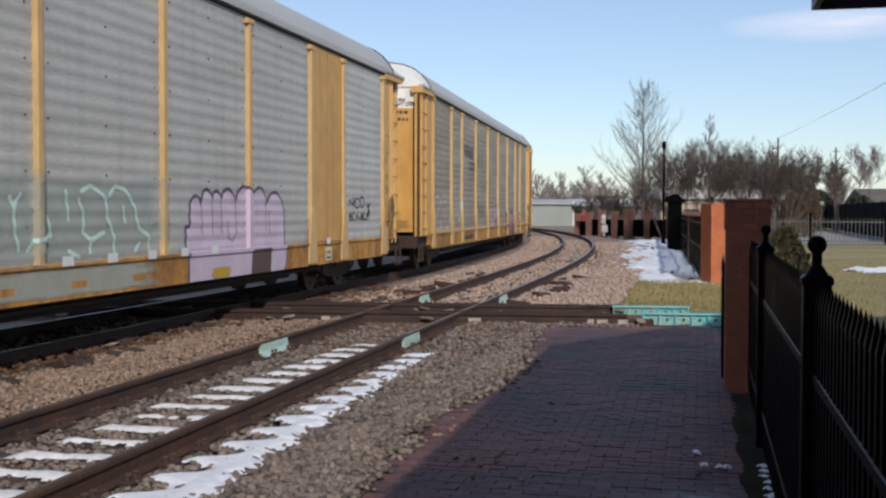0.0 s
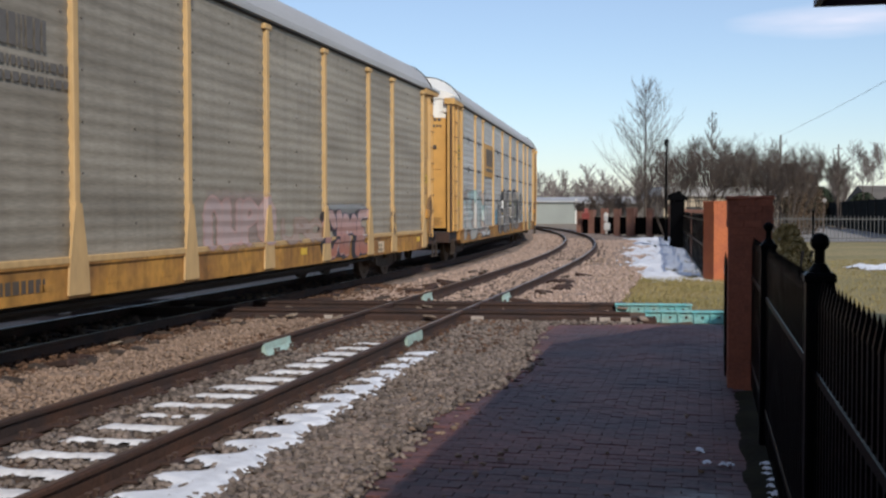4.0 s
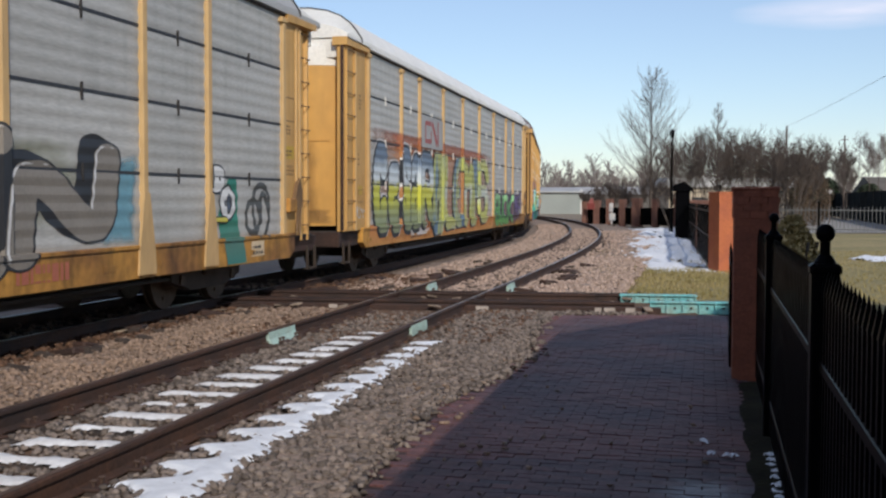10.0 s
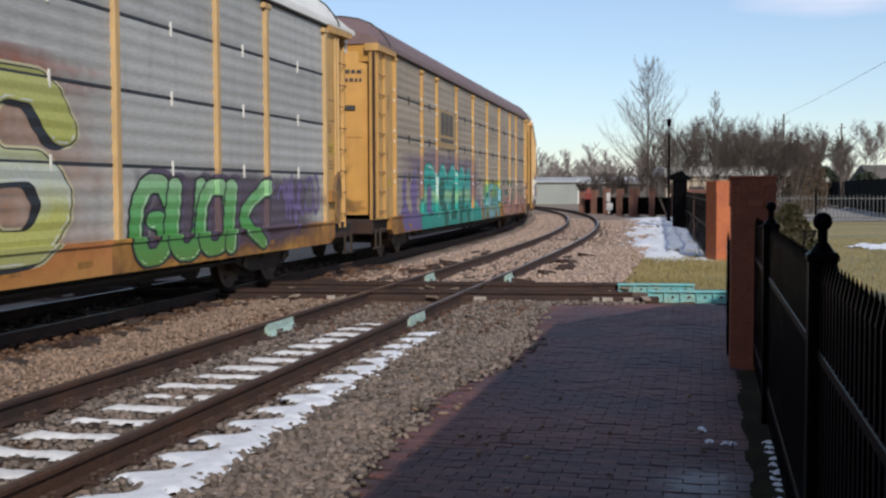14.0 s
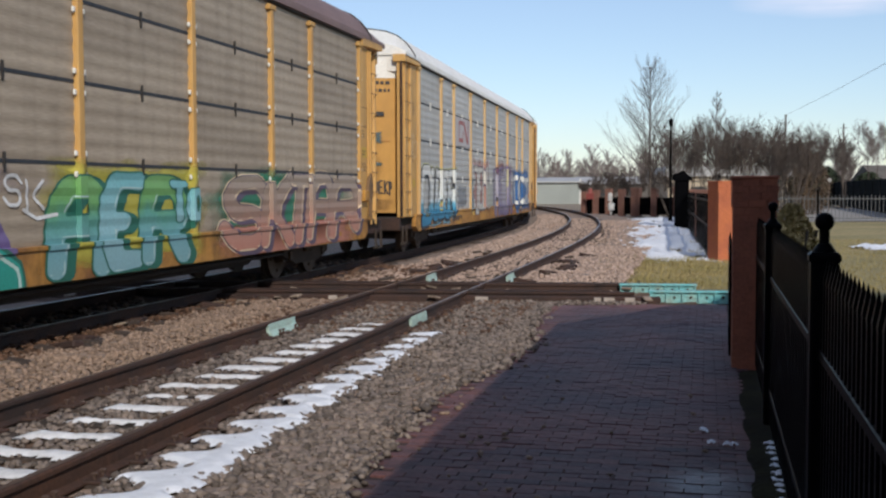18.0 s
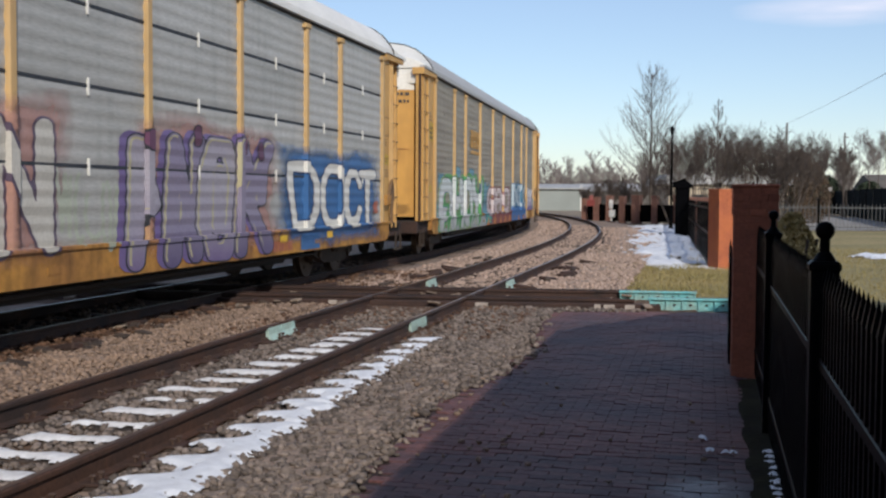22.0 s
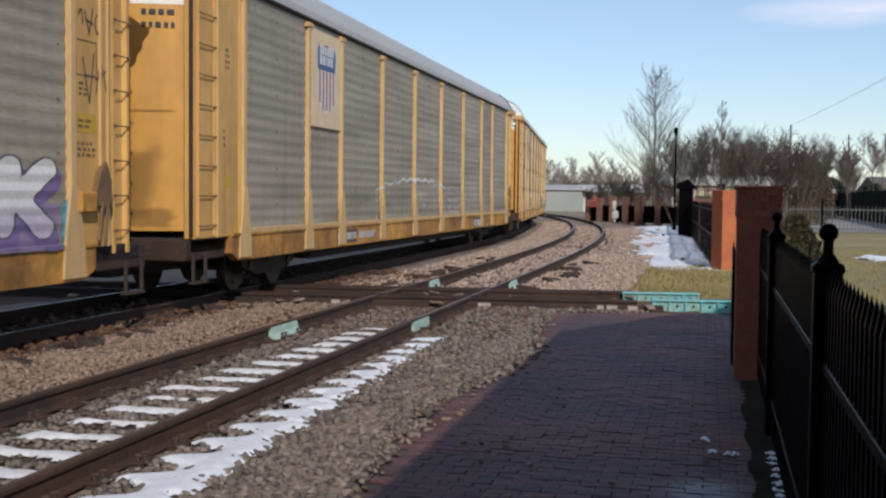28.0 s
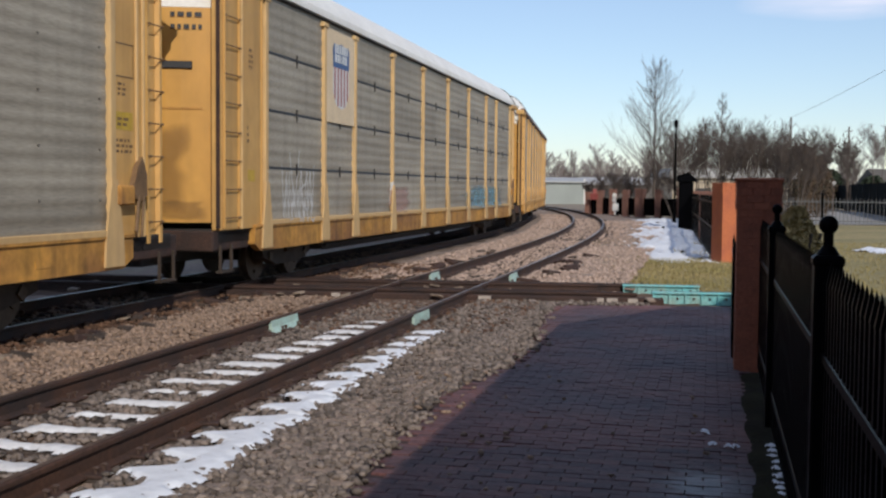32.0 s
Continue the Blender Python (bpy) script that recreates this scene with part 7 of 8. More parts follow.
draw(c1, 1, [[(-1.99, 1.76), (-1.92, 1.65), (-1.9, 1.38), (-1.83, 1.19)], [(-1.8, 1.79), (-1.92, 1.65)], [(-0.92, 1.84), (-0.86, 1.51)], [(-0.64, 1.75), (-0.54, 1.57), (-0.56, 1.36), (-0.38, 1.26), (-0.4, 1.12)], [(-0.38, 1.26), (-0.06, 1.36)], [(-0.59, 1.84), (-0.38, 1.91), (-0.21, 1.85), (-0.02, 1.76), (0.0, 1.54), (0.16, 1.31), (0.16, 1.09)], [(0.04, 1.79), (0.2, 1.92), (0.45, 1.88), (0.69, 1.67), (0.78, 1.4), (1.06, 1.29), (1.06, 1.09)], [(0.39, 1.66), (0.44, 1.47)], [(0.82, 1.2), (0.68, 1.1)], [(-1.67, 1.18), (-1.57, 1.28), (-1.22, 1.34)], [(-1.29, 1.54), (-1.22, 1.34)], [(-0.86, 1.15), (-0.65, 1.07)]], 0.055, P_MINT, 0.009, "pale mint outlines")
BUMPS = ((2.48, 0.17, 1.80), (2.86, 0.17, 1.90), (3.20, 0.16, 1.88), (3.62, 0.27, 1.92), (4.25, 0.34, 1.97), (4.88, 0.29, 1.97), (5.56, 0.43, 1.90))


def bumps(Y, Z, grow=0.0):
    """Finger-like rounded tops over one broad foot."""
    out = np.minimum(np.minimum(Y - 2.18, 5.98 - Y + 0.25 * np.minimum(0, Z - 1.2)), 1.45 - 0.05 * np.abs(Y - 4) - Z)
    out = np.minimum(out, 0.25)
    for c, rr, z1 in BUMPS:
        out = np.maximum(out, rr - np.hypot(Y - c, np.maximum(0, Z - (z1 - rr)) + np.maximum(0, 0.9 - Z)))
    return out + grow


spray_field(c1, 1, lambda Y, Z: bumps(Y, Z, 0.055), (2.0, 6.2, 0.6, 2.1), P_DKPURPLE, 0.006)
spray_field(c1, 1, bumps, (2.0, 6.2, 0.6, 2.1), P_LILAC, 0.0085, "lilac finger-topped shape")
draw(c1, 1, [[((a[0] + a[1] + b[0] - b[1]) / 2, min(a[2], b[2]) - 0.12), ((a[0] + a[1] + b[0] - b[1]) / 2 + 0.02, 1.28)] for a, b in zip(BUMPS, BUMPS[1:])] + [[(3.6, 1.45), (3.62, 1.2), (3.8, 1.15), (3.95, 1.3)], [(5.3, 1.6), (5.32, 1.25)]], 0.045, colour("spray_dull_mauve", (0.30, 0.23, 0.30)), 0.011)
spray_field(c1, 1, lambda Y, Z: np.minimum(np.minimum(Y - 4.40 - 0.15 * (Z - 0.6), 5.25 - Y + 0.1 * (Z - 0.6)), 1.0 - Z), (4.2, 5.5, 0.6, 1.05), colour("spray_brown_patch", (0.10, 0.055, 0.05)), 0.0135)
paint(c1, soft(2.9, 3.6, 0.6, 0.78, 0.1, 9), mist(M["placard"]), 0.0135, 1)
draw(c1, 1, grid_path("auey", (9.75, 10.05, 1.68, 1.92), 0.02) + grid_path("cw", (10.0, 10.2, 1.66, 1.9), 0.02) + grid_path("txvpkfbdj", (10.15, 10.5, 1.66, 1.9), 0.02) + grid_path("wvpkfbcdjotxw", (10.5, 10.85, 1.68, 1.93), 0.02) + scribble(9.75, 11.2, 1.42, 1.6, 7, 14) + grid_path("cw ay eu", (11.0, 11.3, 1.5, 1.8), 0.02), 0.036, P_BLACK, 0.008, "thin black tag")
for y in (-5.2, -3.1, -1.0, 0.0, 1.02, 1.98, 2.97, 8.2):
    paint_flat(c1, rect(y - 0.12, y + 0.12, 0.985, 1.1), P_WHITE, 1.556, "marker", "white square marker")
paint_flat(c1, rect(8.1, 8.5, 0.66, 0.92), P_CREAM, 1.5245, "placard", "pale data placard")
paint_flat(c1, bars(8.16, 0.69, 0.26, 0.2, 2, 4), P_BLACK, 1.5275)

# second car: white outlines, stripes emblem, faded red piece
c2 = add_car(1, "steel_warm", "roof_grey", "yellow car carrier with weathered panels and white tags", post="pale_post")
draw(c2, 1, grid_path("afkpvwxsnmg gb", (-11.9, -11.1, 1.1, 2.05), 0.05) + grid_path("kqvxtnhbd", (-11.3, -10.5, 1.12, 1.95), 0.05) + grid_path("vwxtsqv mghc", (-10.7, -9.9, 1.2, 2.15), 0.05) + grid_path("upglqsnidb", (-10.2, -9.4, 1.1, 2.0), 0.05) + grid_path("akpvwtnib", (-8.95, -8.4, 1.1, 2.0), 0.05) + grid_path("wqlhdjoty", (-8.5, -7.9, 1.12, 2.05), 0.05) + grid_path("ubmdy gi", (-8.0, -7.35, 1.1, 1.95), 0.05), 0.055, P_CHALK, 0.007, "white outline tag")
x = PAN_X + 0.032
for k in range(5):
    paint_flat(c2, rect(-6.8, -5.85, 3.40 + 0.075 * k, 3.435 + 0.075 * k), P_EMBLEM, x, "emblem", "dark trademark stripe")
paint_flat(c2, bars(-5.8, 3.34, 0.85, 0.62, 1, 2), P_EMBLEM, x, "emblem", "dark trademark blocks")
paint_flat(c2, bars(-5.85, 2.97, 1.35, 0.34, 2, 5), P_EMBLEM, x, "emblem", "dark trademark bars")
paint(c2, soft(-0.95, 1.95, 0.95, 1.95, 0.12, 6), mist(colour("spray_rose_haze", (0.46, 0.34, 0.31)), 0.5), 0.004, 1)
piece(c2, 1, ["akpvwtoje", "uafdjoty", "auwtmk", "wpkfcjotw"], in_row(-0.9, 1.85, 1.0, 1.85, 4, 5), 0.13, colour("spray_dusty_pink", (0.44, 0.33, 0.31)), P_PINK, 0.04, label="faded pink letter shapes")
piece(c2, 1, ["uaey", "auwtmk me", "wpkfcjotw"], in_row(2.2, 4.3, 1.0, 1.5, 3, 5), 0.08, colour("spray_pale_rust", (0.38, 0.29, 0.24)), colour("spray_dull_rust", (0.32, 0.20, 0.15)), 0.03, label="faded rust letter shapes")
paint(c2, soft(4.2, 7.4, 1.5, 1.75, 0.12, 6), mist(P_GREY, 0.6), 0.003, 1)
piece(c2, 1, spell("CIME"), [(4.3, 5.2, 0.66, 1.6), (5.1, 5.6, 0.7, 1.6), (5.5, 6.6, 0.66, 1.62), (6.5, 7.35, 0.68, 1.62)], 0.17, spray("rust_rose_fade", ((0.6, (0.40, 0.12, 0.06)), (0.95, (0.36, 0.17, 0.13)), (1.3, (0.42, 0.25, 0.22)), (1.8, (0.46, 0.34, 0.32)))), P_DKPURPLE, 0.035, (colour("spray_soot", (0.035, 0.028, 0.03)), -0.22, -0.02), (P_CHALK, 0.035, 0.03, 0.06, -0.06), None, "faded red letter shapes", 0.0, 1)
draw(c2, 1, scribble(9.2, 9.4, 1.0, 1.25, 2, 3) + scribble(9.22, 9.38, 1.25, 1.55, 2, 5), 0.02, P_BROWN, 0.02)
paint_flat(c2, rect(8.0, 8.45, 0.66, 0.9), P_CREAM, 1.5245, "placard", "pale data placard")
paint_flat(c2, bars(8.05, 0.69, 0.34, 0.2, 2, 6), P_BROWN, 1.5275)
sill_mark(c2, -7.67, 2.6, P_BROWN, 3)
reflectors(c2, (3.0, 11.45))

# third car: pale piece and black-and-silver word
c3 = add_car(4, "steel_grey", "roof_grey", "yellow car carrier with grey panels and black-and-silver graffiti", slot=True, foot=False, post="pale_post")
x = plate(c3, 3, 2.76, 3.9, M["yellow"], 0.015, "yellow emblem plate")
block_mark(c3, -6.55, -4.8, 2.94, 3.74, P_BROWN, x)
fade = spray("pale_fade", ((0.6, (0.40, 0.31, 0.26)), (1.1, (0.46, 0.42, 0.38)), (1.7, (0.50, 0.49, 0.46)), (2.4, (0.36, 0.42, 0.41))))
pale_teal_fade = spray("pale_teal_fade", ((0.6, (0.40, 0.37, 0.32)), (1.2, (0.44, 0.46, 0.43)), (1.9, (0.33, 0.42, 0.41)), (2.4, (0.24, 0.36, 0.36))))
paint(c3, soft(-12.2, -6.0, 0.62, 2.35, 0.12, 17, 80), mist(colour("spray_faded_rose", (0.43, 0.37, 0.33)), 0.75), 0.003, 4)
piece(c3, 4, spell("NEPN") + ["pvxtnidb"], [(-11.95, -10.5, 0.7, 2.15), (-10.65, -9.2, 0.68, 2.2), (-9.4, -8.3, 0.8, 2.15), (-8.55, -6.85, 0.95, 2.28), (-7.05, -6.15, 0.75, 1.7)], 0.22, [fade, pale_teal_fade], colour("spray_dusty_teal", (0.20, 0.28, 0.28)), 0.03, (colour("spray_dim_teal", (0.19, 0.27, 0.26)), 0.14, 0.02), (P_WHITE, 0.03, 0.03, 0.06, -0.06), None, "pale faded letter shapes with white edges", 0.06, 1)
paint(c3, soft(-3.0, 6.6, 1.15, 2.35, 0.3, 9, 80), mist(colour("spray_khaki", (0.33, 0.34, 0.22)), 0.55), 0.003, 4)
paint(c3, soft(-3.7, -2.5, 1.0, 1.65, 0.35, 2), mist(P_SKY), 0.0045, 4)
paint(c3, soft(5.9, 7.2, 1.0, 2.15, 0.2, 7), mist(P_SKY), 0.0045, 4)
piece(c3, 4, ["afkpvwtmhc"] + spell("SREN"), [(-2.75, -1.55, 0.68, 1.72), (-1.75, 0.5, 0.7, 2.32), (0.42, 2.55, 0.72, 2.32), (2.35, 4.45, 0.78, 2.38), (4.4, 6.7, 0.85, 2.28)], 0.30, P_SILVER, P_BLACK, 0.045, (P_BLACK, -0.30, 0.08), (P_WHITE, 0.04, 0.045, -0.06, 0.03), None, "black and silver word with white lines", 0.10, 2)
draw(c3, 4, grid_path("auwtjca", (-2.5, -2.25, 0.72, 0.98), 0.02) + scribble(-2.25, -1.3, 0.74, 0.96, 5, 3), 0.04, P_BLACK, 0.018)
spray_field(c3, 4, lambda Y, Z: 0.36 - np.abs(Y - 10.12 - 0.12 * np.sin(3.4 * Z)) - 0.5 * np.maximum(0, Z - 1.62) + 0.08 * np.minimum(0, 1.1 - Z), (9.4, 10.9, 0.62, 1.95), spray("bottle_fade", ((0.6, (0.05, 0.20, 0.17)), (0.95, (0.09, 0.20, 0.16)), (1.3, (0.03, 0.22, 0.15)), (1.9, (0.02, 0.17, 0.12)))), 0.006, "dark green rounded figure shape")
piece(c3, 4, ["wpkfcjotw hr", "cw"], [(9.72, 10.24, 1.30, 1.80), (9.93, 10.07, 1.42, 1.66)], 0.16, [P_WHITE, P_SLATE], P_BLACK, 0.035, lift=0.009, tall=1.0, label="white oval with a dark centre")
piece(c3, 4, ["kmo"], [(9.45, 9.92, 1.2, 1.40)], 0.10, P_YELLOW, P_BLACK, 0.02, lift=0.018, tall=1.0)
piece(c3, 4, ["uaeyu cw"], [(9.36, 9.84, 1.74, 2.08)], 0.10, P_WHITE, P_BLACK, 0.035, lift=0.006, tall=1.0)
draw(c3, 4, grid_path("wvpkfbcdjotxw", (10.65, 11.25, 1.05, 1.6), 0.03) + grid_path("bkpvxtojd hr", (10.9, 11.65, 1.0, 1.86), 0.03) + grid_path("kwo", (11.1, 11.6, 1.1, 1.8), 0.03), 0.10, colour("spray_charcoal", (0.07, 0.072, 0.07)), 0.007)
paint_flat(c3, rect(10.78, 11.3, 0.70, 0.94), P_CREAM, 1.5245, "placard", "pale data placard")
paint_flat(c3, bars(10.84, 0.73, 0.4, 0.18, 2, 9), P_BLACK, 1.5275)
paint_flat(c3, bars(4.55, 0.70, 1.0, 0.36, 1, 8), P_RED, 1.526)
sill_mark(c3, -8.0, 2.45, P_WHITE, 4, P_BLACK)
reflectors(c3, (-2.4,))

# fourth car: yellow and blue throw-ups with orange halo, white roof
c4 = add_car(4, "steel_grey", "roof_white", "yellow car carrier with white roof and yellow-blue graffiti", post="pale_post", foot=False, pale_latch=True)
x = plate(c4, 3, 2.95, 3.78, colour("pale_grey_field", (0.38, 0.37, 0.36)), 0.01, "pale emblem field")
bent_mark(c4, -6.75, -5.15, 3.06, 3.66, x)
bands = spray("banded_spray", ((0.62, (0.20, 0.23, 0.12)), (1.15, (0.25, 0.28, 0.15)), (1.35, (0.33, 0.36, 0.13)), (1.55, (0.52, 0.52, 0.05)), (1.92, (0.55, 0.53, 0.06)), (2.02, (0.60, 0.64, 0.64)), (2.3, (0.52, 0.58, 0.62)), (2.55, (0.14, 0.19, 0.26)), (3.2, (0.12, 0.16, 0.23))))
paint(c4, soft(-12.2, 4.0, 2.7, 3.2, 0.1, 6, 120), mist(P_RED, 0.6), 0.002, 4)
spray_field(c4, 4, lambda Y, Z: 0.03 + 1.0 - Z + 0.03 * np.sin(3 * Y), (-12.2, 4.2, 0.605, 1.06), spray("orange_sill", ((0.6, (0.50, 0.24, 0.06)), (1.1, (0.55, 0.20, 0.06)))), 0.002)
paint(c4, soft(-12.1, 4.2, 0.5, 3.1, 0.06, 5, 90), mist(P_ORANGE, 0.45), 0.0030, 4)
piece(c4, 4, ["sxwvpkfbcdi", "kmnsrqpkfbcdi", "txwvplmnjdcbf", "pvxtojea omkfbdj", "auwxtonmk me"], [(-11.75, -10.38, 0.85, 2.85), (-10.42, -9.30, 0.85, 2.86), (-9.31, -8.15, 0.86, 2.88), (-8.20, -7.22, 0.88, 2.72), (-7.22, -5.55, 0.9, 2.82)], 0.27, bands, P_BLACK, 0.075, (P_BLACK, -0.05, -0.05), None, (P_WHITE, 0.05), "tall banded bubble word", 0.02, 1, wave=0.02, tall=1.35)
motley = patches("motley_spray", ((0.10, 0.16, 0.24), (0.14, 0.22, 0.30), (0.42, 0.43, 0.10), (0.46, 0.46, 0.12), (0.62, 0.66, 0.66), (0.16, 0.22, 0.28)))
P_STRAWY = spray("straw_spray", ((0.6, (0.36, 0.36, 0.16)), (1.3, (0.50, 0.50, 0.12)), (1.8, (0.56, 0.60, 0.54)), (2.2, (0.44, 0.45, 0.10)), (3.0, (0.46, 0.46, 0.16))))
piece(c4, 4, spell("BLEMPS"), [(-5.65, -4.2, 0.66, 2.86), (-4.35, -2.6, 0.76, 2.86), (-2.85, -1.1, 0.8, 2.84), (-1.3, 0.5, 0.78, 2.95), (0.25, 1.6, 0.8, 2.9), (1.2, 3.5, 0.84, 2.92)], 0.30, [motley, P_STRAWY], P_BLACK, 0.03, (P_BLACK, -0.16, -0.04), (P_WHITE, 0.05, 0.035, 0.05, -0.05), (colour("spray_pale_cream", (0.60, 0.56, 0.34)), 0.05), "yellow, white and blue word outlined in black", 0.08, 1)
paint(c4, soft(4.4, 12.1, 0.62, 1.95, 0.12, 8, 80), mist(P_DKPURPLE, 0.7), 0.003, 4)
limefade = spray("lime_fade", ((0.6, (0.13, 0.26, 0.05)), (1.1, (0.09, 0.33, 0.08)), (1.5, (0.16, 0.42, 0.14)), (1.9, (0.40, 0.58, 0.36))))
piece(c4, 4, spell("GUCK"), [(4.7, 5.95, 0.64, 1.82), (5.7, 6.9, 0.66, 1.8), (6.6, 7.85, 0.66, 1.78), (7.6, 9.3, 0.66, 1.78)], 0.19, limefade, P_BLACK, 0.05, (P_DKPURPLE, 0.12, 0.05), (colour("spray_pale_lime", (0.52, 0.66, 0.46)), 0.05, 0.04, 0.05, -0.05), None, "bright green word outlined in black", 0.22, 2)
draw(c4, 4, scribble(9.4, 11.9, 0.95, 1.9, 7, 7), 0.08, P_PURPLE, 0.007)
sill_mark(c4, -8.35, 2.1, P_WHITE, 5, P_BROWN)
reflectors(c4, (5.6, 8.6))
paint_flat(c4, strokes(scribble(-13.1, -12.45, 1.2, 1.45, 4, 6), 0.03), P_WHITE, 1.489)
paint_flat(c4, strokes([[(-12.95, 1.55), (-12.6, 1.55), (-12.6, 1.8), (-12.95, 1.8), (-12.95, 1.55)]], 0.016), M["stencil"], 1.489)

# fifth car: brown panels, teal piece
c5 = add_car(4, "steel_brown", "roof_brown", "yellow car carrier with brown dusty panels and teal graffiti", white_end=False, slot=True, foot=False, clips=True)
x = plate(c5, 3, 2.78, 3.85, P_TAN, 0.015, "tan emblem plate")
block_mark(c5, -6.9, -5.0, 2.95, 3.78, P_BROWN, x)
teal_fade = spray("teal_fade", ((0.6, (0.03, 0.27, 0.21)), (1.2, (0.03, 0.33, 0.27)), (1.38, (0.22, 0.44, 0.26)), (1.52, (0.30, 0.50, 0.24)), (1.68, (0.04, 0.34, 0.28)), (2.4, (0.04, 0.40, 0.34))))
paint(c5, soft(-12.0, 0.5, 1.2, 2.75, 0.2, 12, 90), mist(P_PURPLE, 0.35), 0.002, 4)
for a, b, z1 in ((-11.6, -10.6, 2.2), (-10.6, -9.5, 2.4), (-7.5, -7.1, 2.7), (-5.9, -5.3, 3.0), (-4.35, -4.0, 2.85), (-2.9, -2.6, 2.9), (-1.2, -0.75, 2.6), (-0.5, 0.2, 1.9)):
    m = (a + b) / 2
    spray_field(c5, 4, lambda Y, Z, m=m, a=a, b=b, z1=z1: (b - a) / 2 * np.clip((z1 - Z) / 1.1, 0.05, 1) * (0.8 + 0.3 * np.sin(7 * Z + m)) - np.abs(Y - m - 0.12 * np.sin(3 * Z)) + np.minimum(0, z1 - Z), (a - 0.3, b + 0.3, 0.62, z1 + 0.1), P_PURPLE if a < -9 or a > -0.6 else P_DKPURPLE, 0.0042)


def facets(Y, Z):
    """Pointed roofs over solid blocks with clefts between them."""
    out = np.full(Y.shape, -1.0)
    for c, w, z1 in ((-8.3, 1.05, 2.30), (-6.45, 0.85, 2.36), (-4.95, 0.85, 2.38), (-3.4, 0.72, 2.36), (-2.3, 0.5, 2.32), (-0.8, 0.95, 1.3)):
        roof = z1 - 0.42 * (np.abs(Y - c) / w) ** (2.2 if c < -8 else 1.1) - Z
        out = np.maximum(out, np.minimum(roof, w + 0.12 * np.sin(4 * Z + c) - np.abs(Y - c)))
    return out


def clefts(Y, Z):
    out = np.full(Y.shape, -1.0)
    for y, z, w, h, k in ((-8.35, 1.35, 0.30, 0.42, 0.15), (-6.65, 1.55, 0.42, 0.36, 0.9), (-6.2, 0.85, 0.32, 0.36, -0.7), (-4.9, 1.25, 0.30, 0.5, 0.55), (-3.85, 1.0, 0.22, 0.42, -0.5), (-3.2, 1.35, 0.24, 0.40, 0.8), (-2.55, 0.85, 0.25, 0.30, 0.5), (-1.75, 1.55, 0.22, 0.5, -0.4)):
        out = np.maximum(out, np.minimum(w - np.abs(Y - y - k * (Z - z) * 0.5) * (1 + (Z - z) * k), h - np.abs(Z - z)))
    return out


spray_field(c5, 4, lambda Y, Z: facets(Y, Z) + 0.05, (-9.7, 0.6, 0.605, 2.5), P_DKGREEN, 0.0064)
spray_field(c5, 4, facets, (-9.7, 0.6, 0.605, 2.5), teal_fade, 0.0086, "teal letter shapes with pale highlights")
spray_field(c5, 4, lambda Y, Z: np.minimum(clefts(Y, Z), facets(Y, Z)), (-9.7, 0.6, 0.605, 2.5), P_DKGREEN, 0.0108)
spray_field(c5, 4, lambda Y, Z: np.minimum(clefts(Y, Z) - 0.06, Y * 0 + 1), (-8.7, -8.0, 0.9, 1.8), P_PURPLE, 0.0125)
spray_field(c5, 4, lambda Y, Z: np.minimum(0.025 - np.abs(facets(Y, Z) - 0.07), (facets(Y, Z) - facets(Y - 0.1, Z - 0.02)) * -1 - 0.005), (-9.7, 0.6, 0.605, 2.5), colour("spray_pale_mint", (0.50, 0.66, 0.60)), 0.0125)
draw(c5, 4, grid_path("auwtmk", (-0.45, -0.12, 1.53, 1.88), 0.02) + grid_path("txwvplmnjdcbf", (0.0, 0.35, 1.45, 1.8), 0.02) + grid_path("au yle", (0.4, 0.75, 1.4, 1.75), 0.02) + [[(-0.1, 2.05), (-0.06, 2.4), (-0.1, 2.65)], [(0.35, 1.42), (0.6, 1.32), (1.0, 1.36)]], 0.04, P_WHITE, 0.016, "thin white tag")
paint(c5, soft(0.5, 4.9, 0.66, 2.05, 0.25, 11, 70), mist(P_YELLOW, 0.8), 0.003, 4)
sea = spray("sea_spray", ((0.6, (0.20, 0.36, 0.38)), (1.0, (0.17, 0.36, 0.40)), (1.3, (0.10, 0.30, 0.24)), (1.5, (0.14, 0.34, 0.10)), (2.0, (0.22, 0.42, 0.16))))
lagoon = spray("lagoon_spray", ((0.6, (0.22, 0.38, 0.42)), (1.2, (0.26, 0.46, 0.50)), (2.0, (0.14, 0.40, 0.42))))
piece(c5, 4, spell("AER"), [(0.75, 2.1, 0.62, 1.78), (1.9, 3.0, 0.64, 1.85), (2.85, 4.25, 0.64, 1.8)], 0.20, [sea, lagoon], P_DKGREEN, 0.04, (P_DKGREEN, 0.16, -0.03), (colour("spray_foam", (0.46, 0.60, 0.58)), 0.04, 0.035, 0.05, -0.05), None, "green and blue word", 0.1, 1)
piece(c5, 4, spell("TO"), [(3.72, 4.25, 1.2, 1.76), (4.2, 4.65, 1.2, 1.66)], 0.09, lagoon, P_DKGREEN, 0.03, lift=0.014)
paint(c5, soft(4.7, 11.6, 0.75, 2.0, 0.15, 13, 70), mist(colour("spray_bottle_green", (0.03, 0.20, 0.11)), 0.85), 0.003, 4)
pinkfade = spray("pink_fade", ((0.6, (0.44, 0.17, 0.12)), (0.9, (0.45, 0.22, 0.16)), (1.3, (0.32, 0.21, 0.16)), (1.8, (0.34, 0.27, 0.21))))
paint(c5, soft(4.9, 12.0, 0.55, 1.1, 0.1, 14, 70), mist(colour("spray_salmon", (0.46, 0.19, 0.13))), 0.0046, 4)
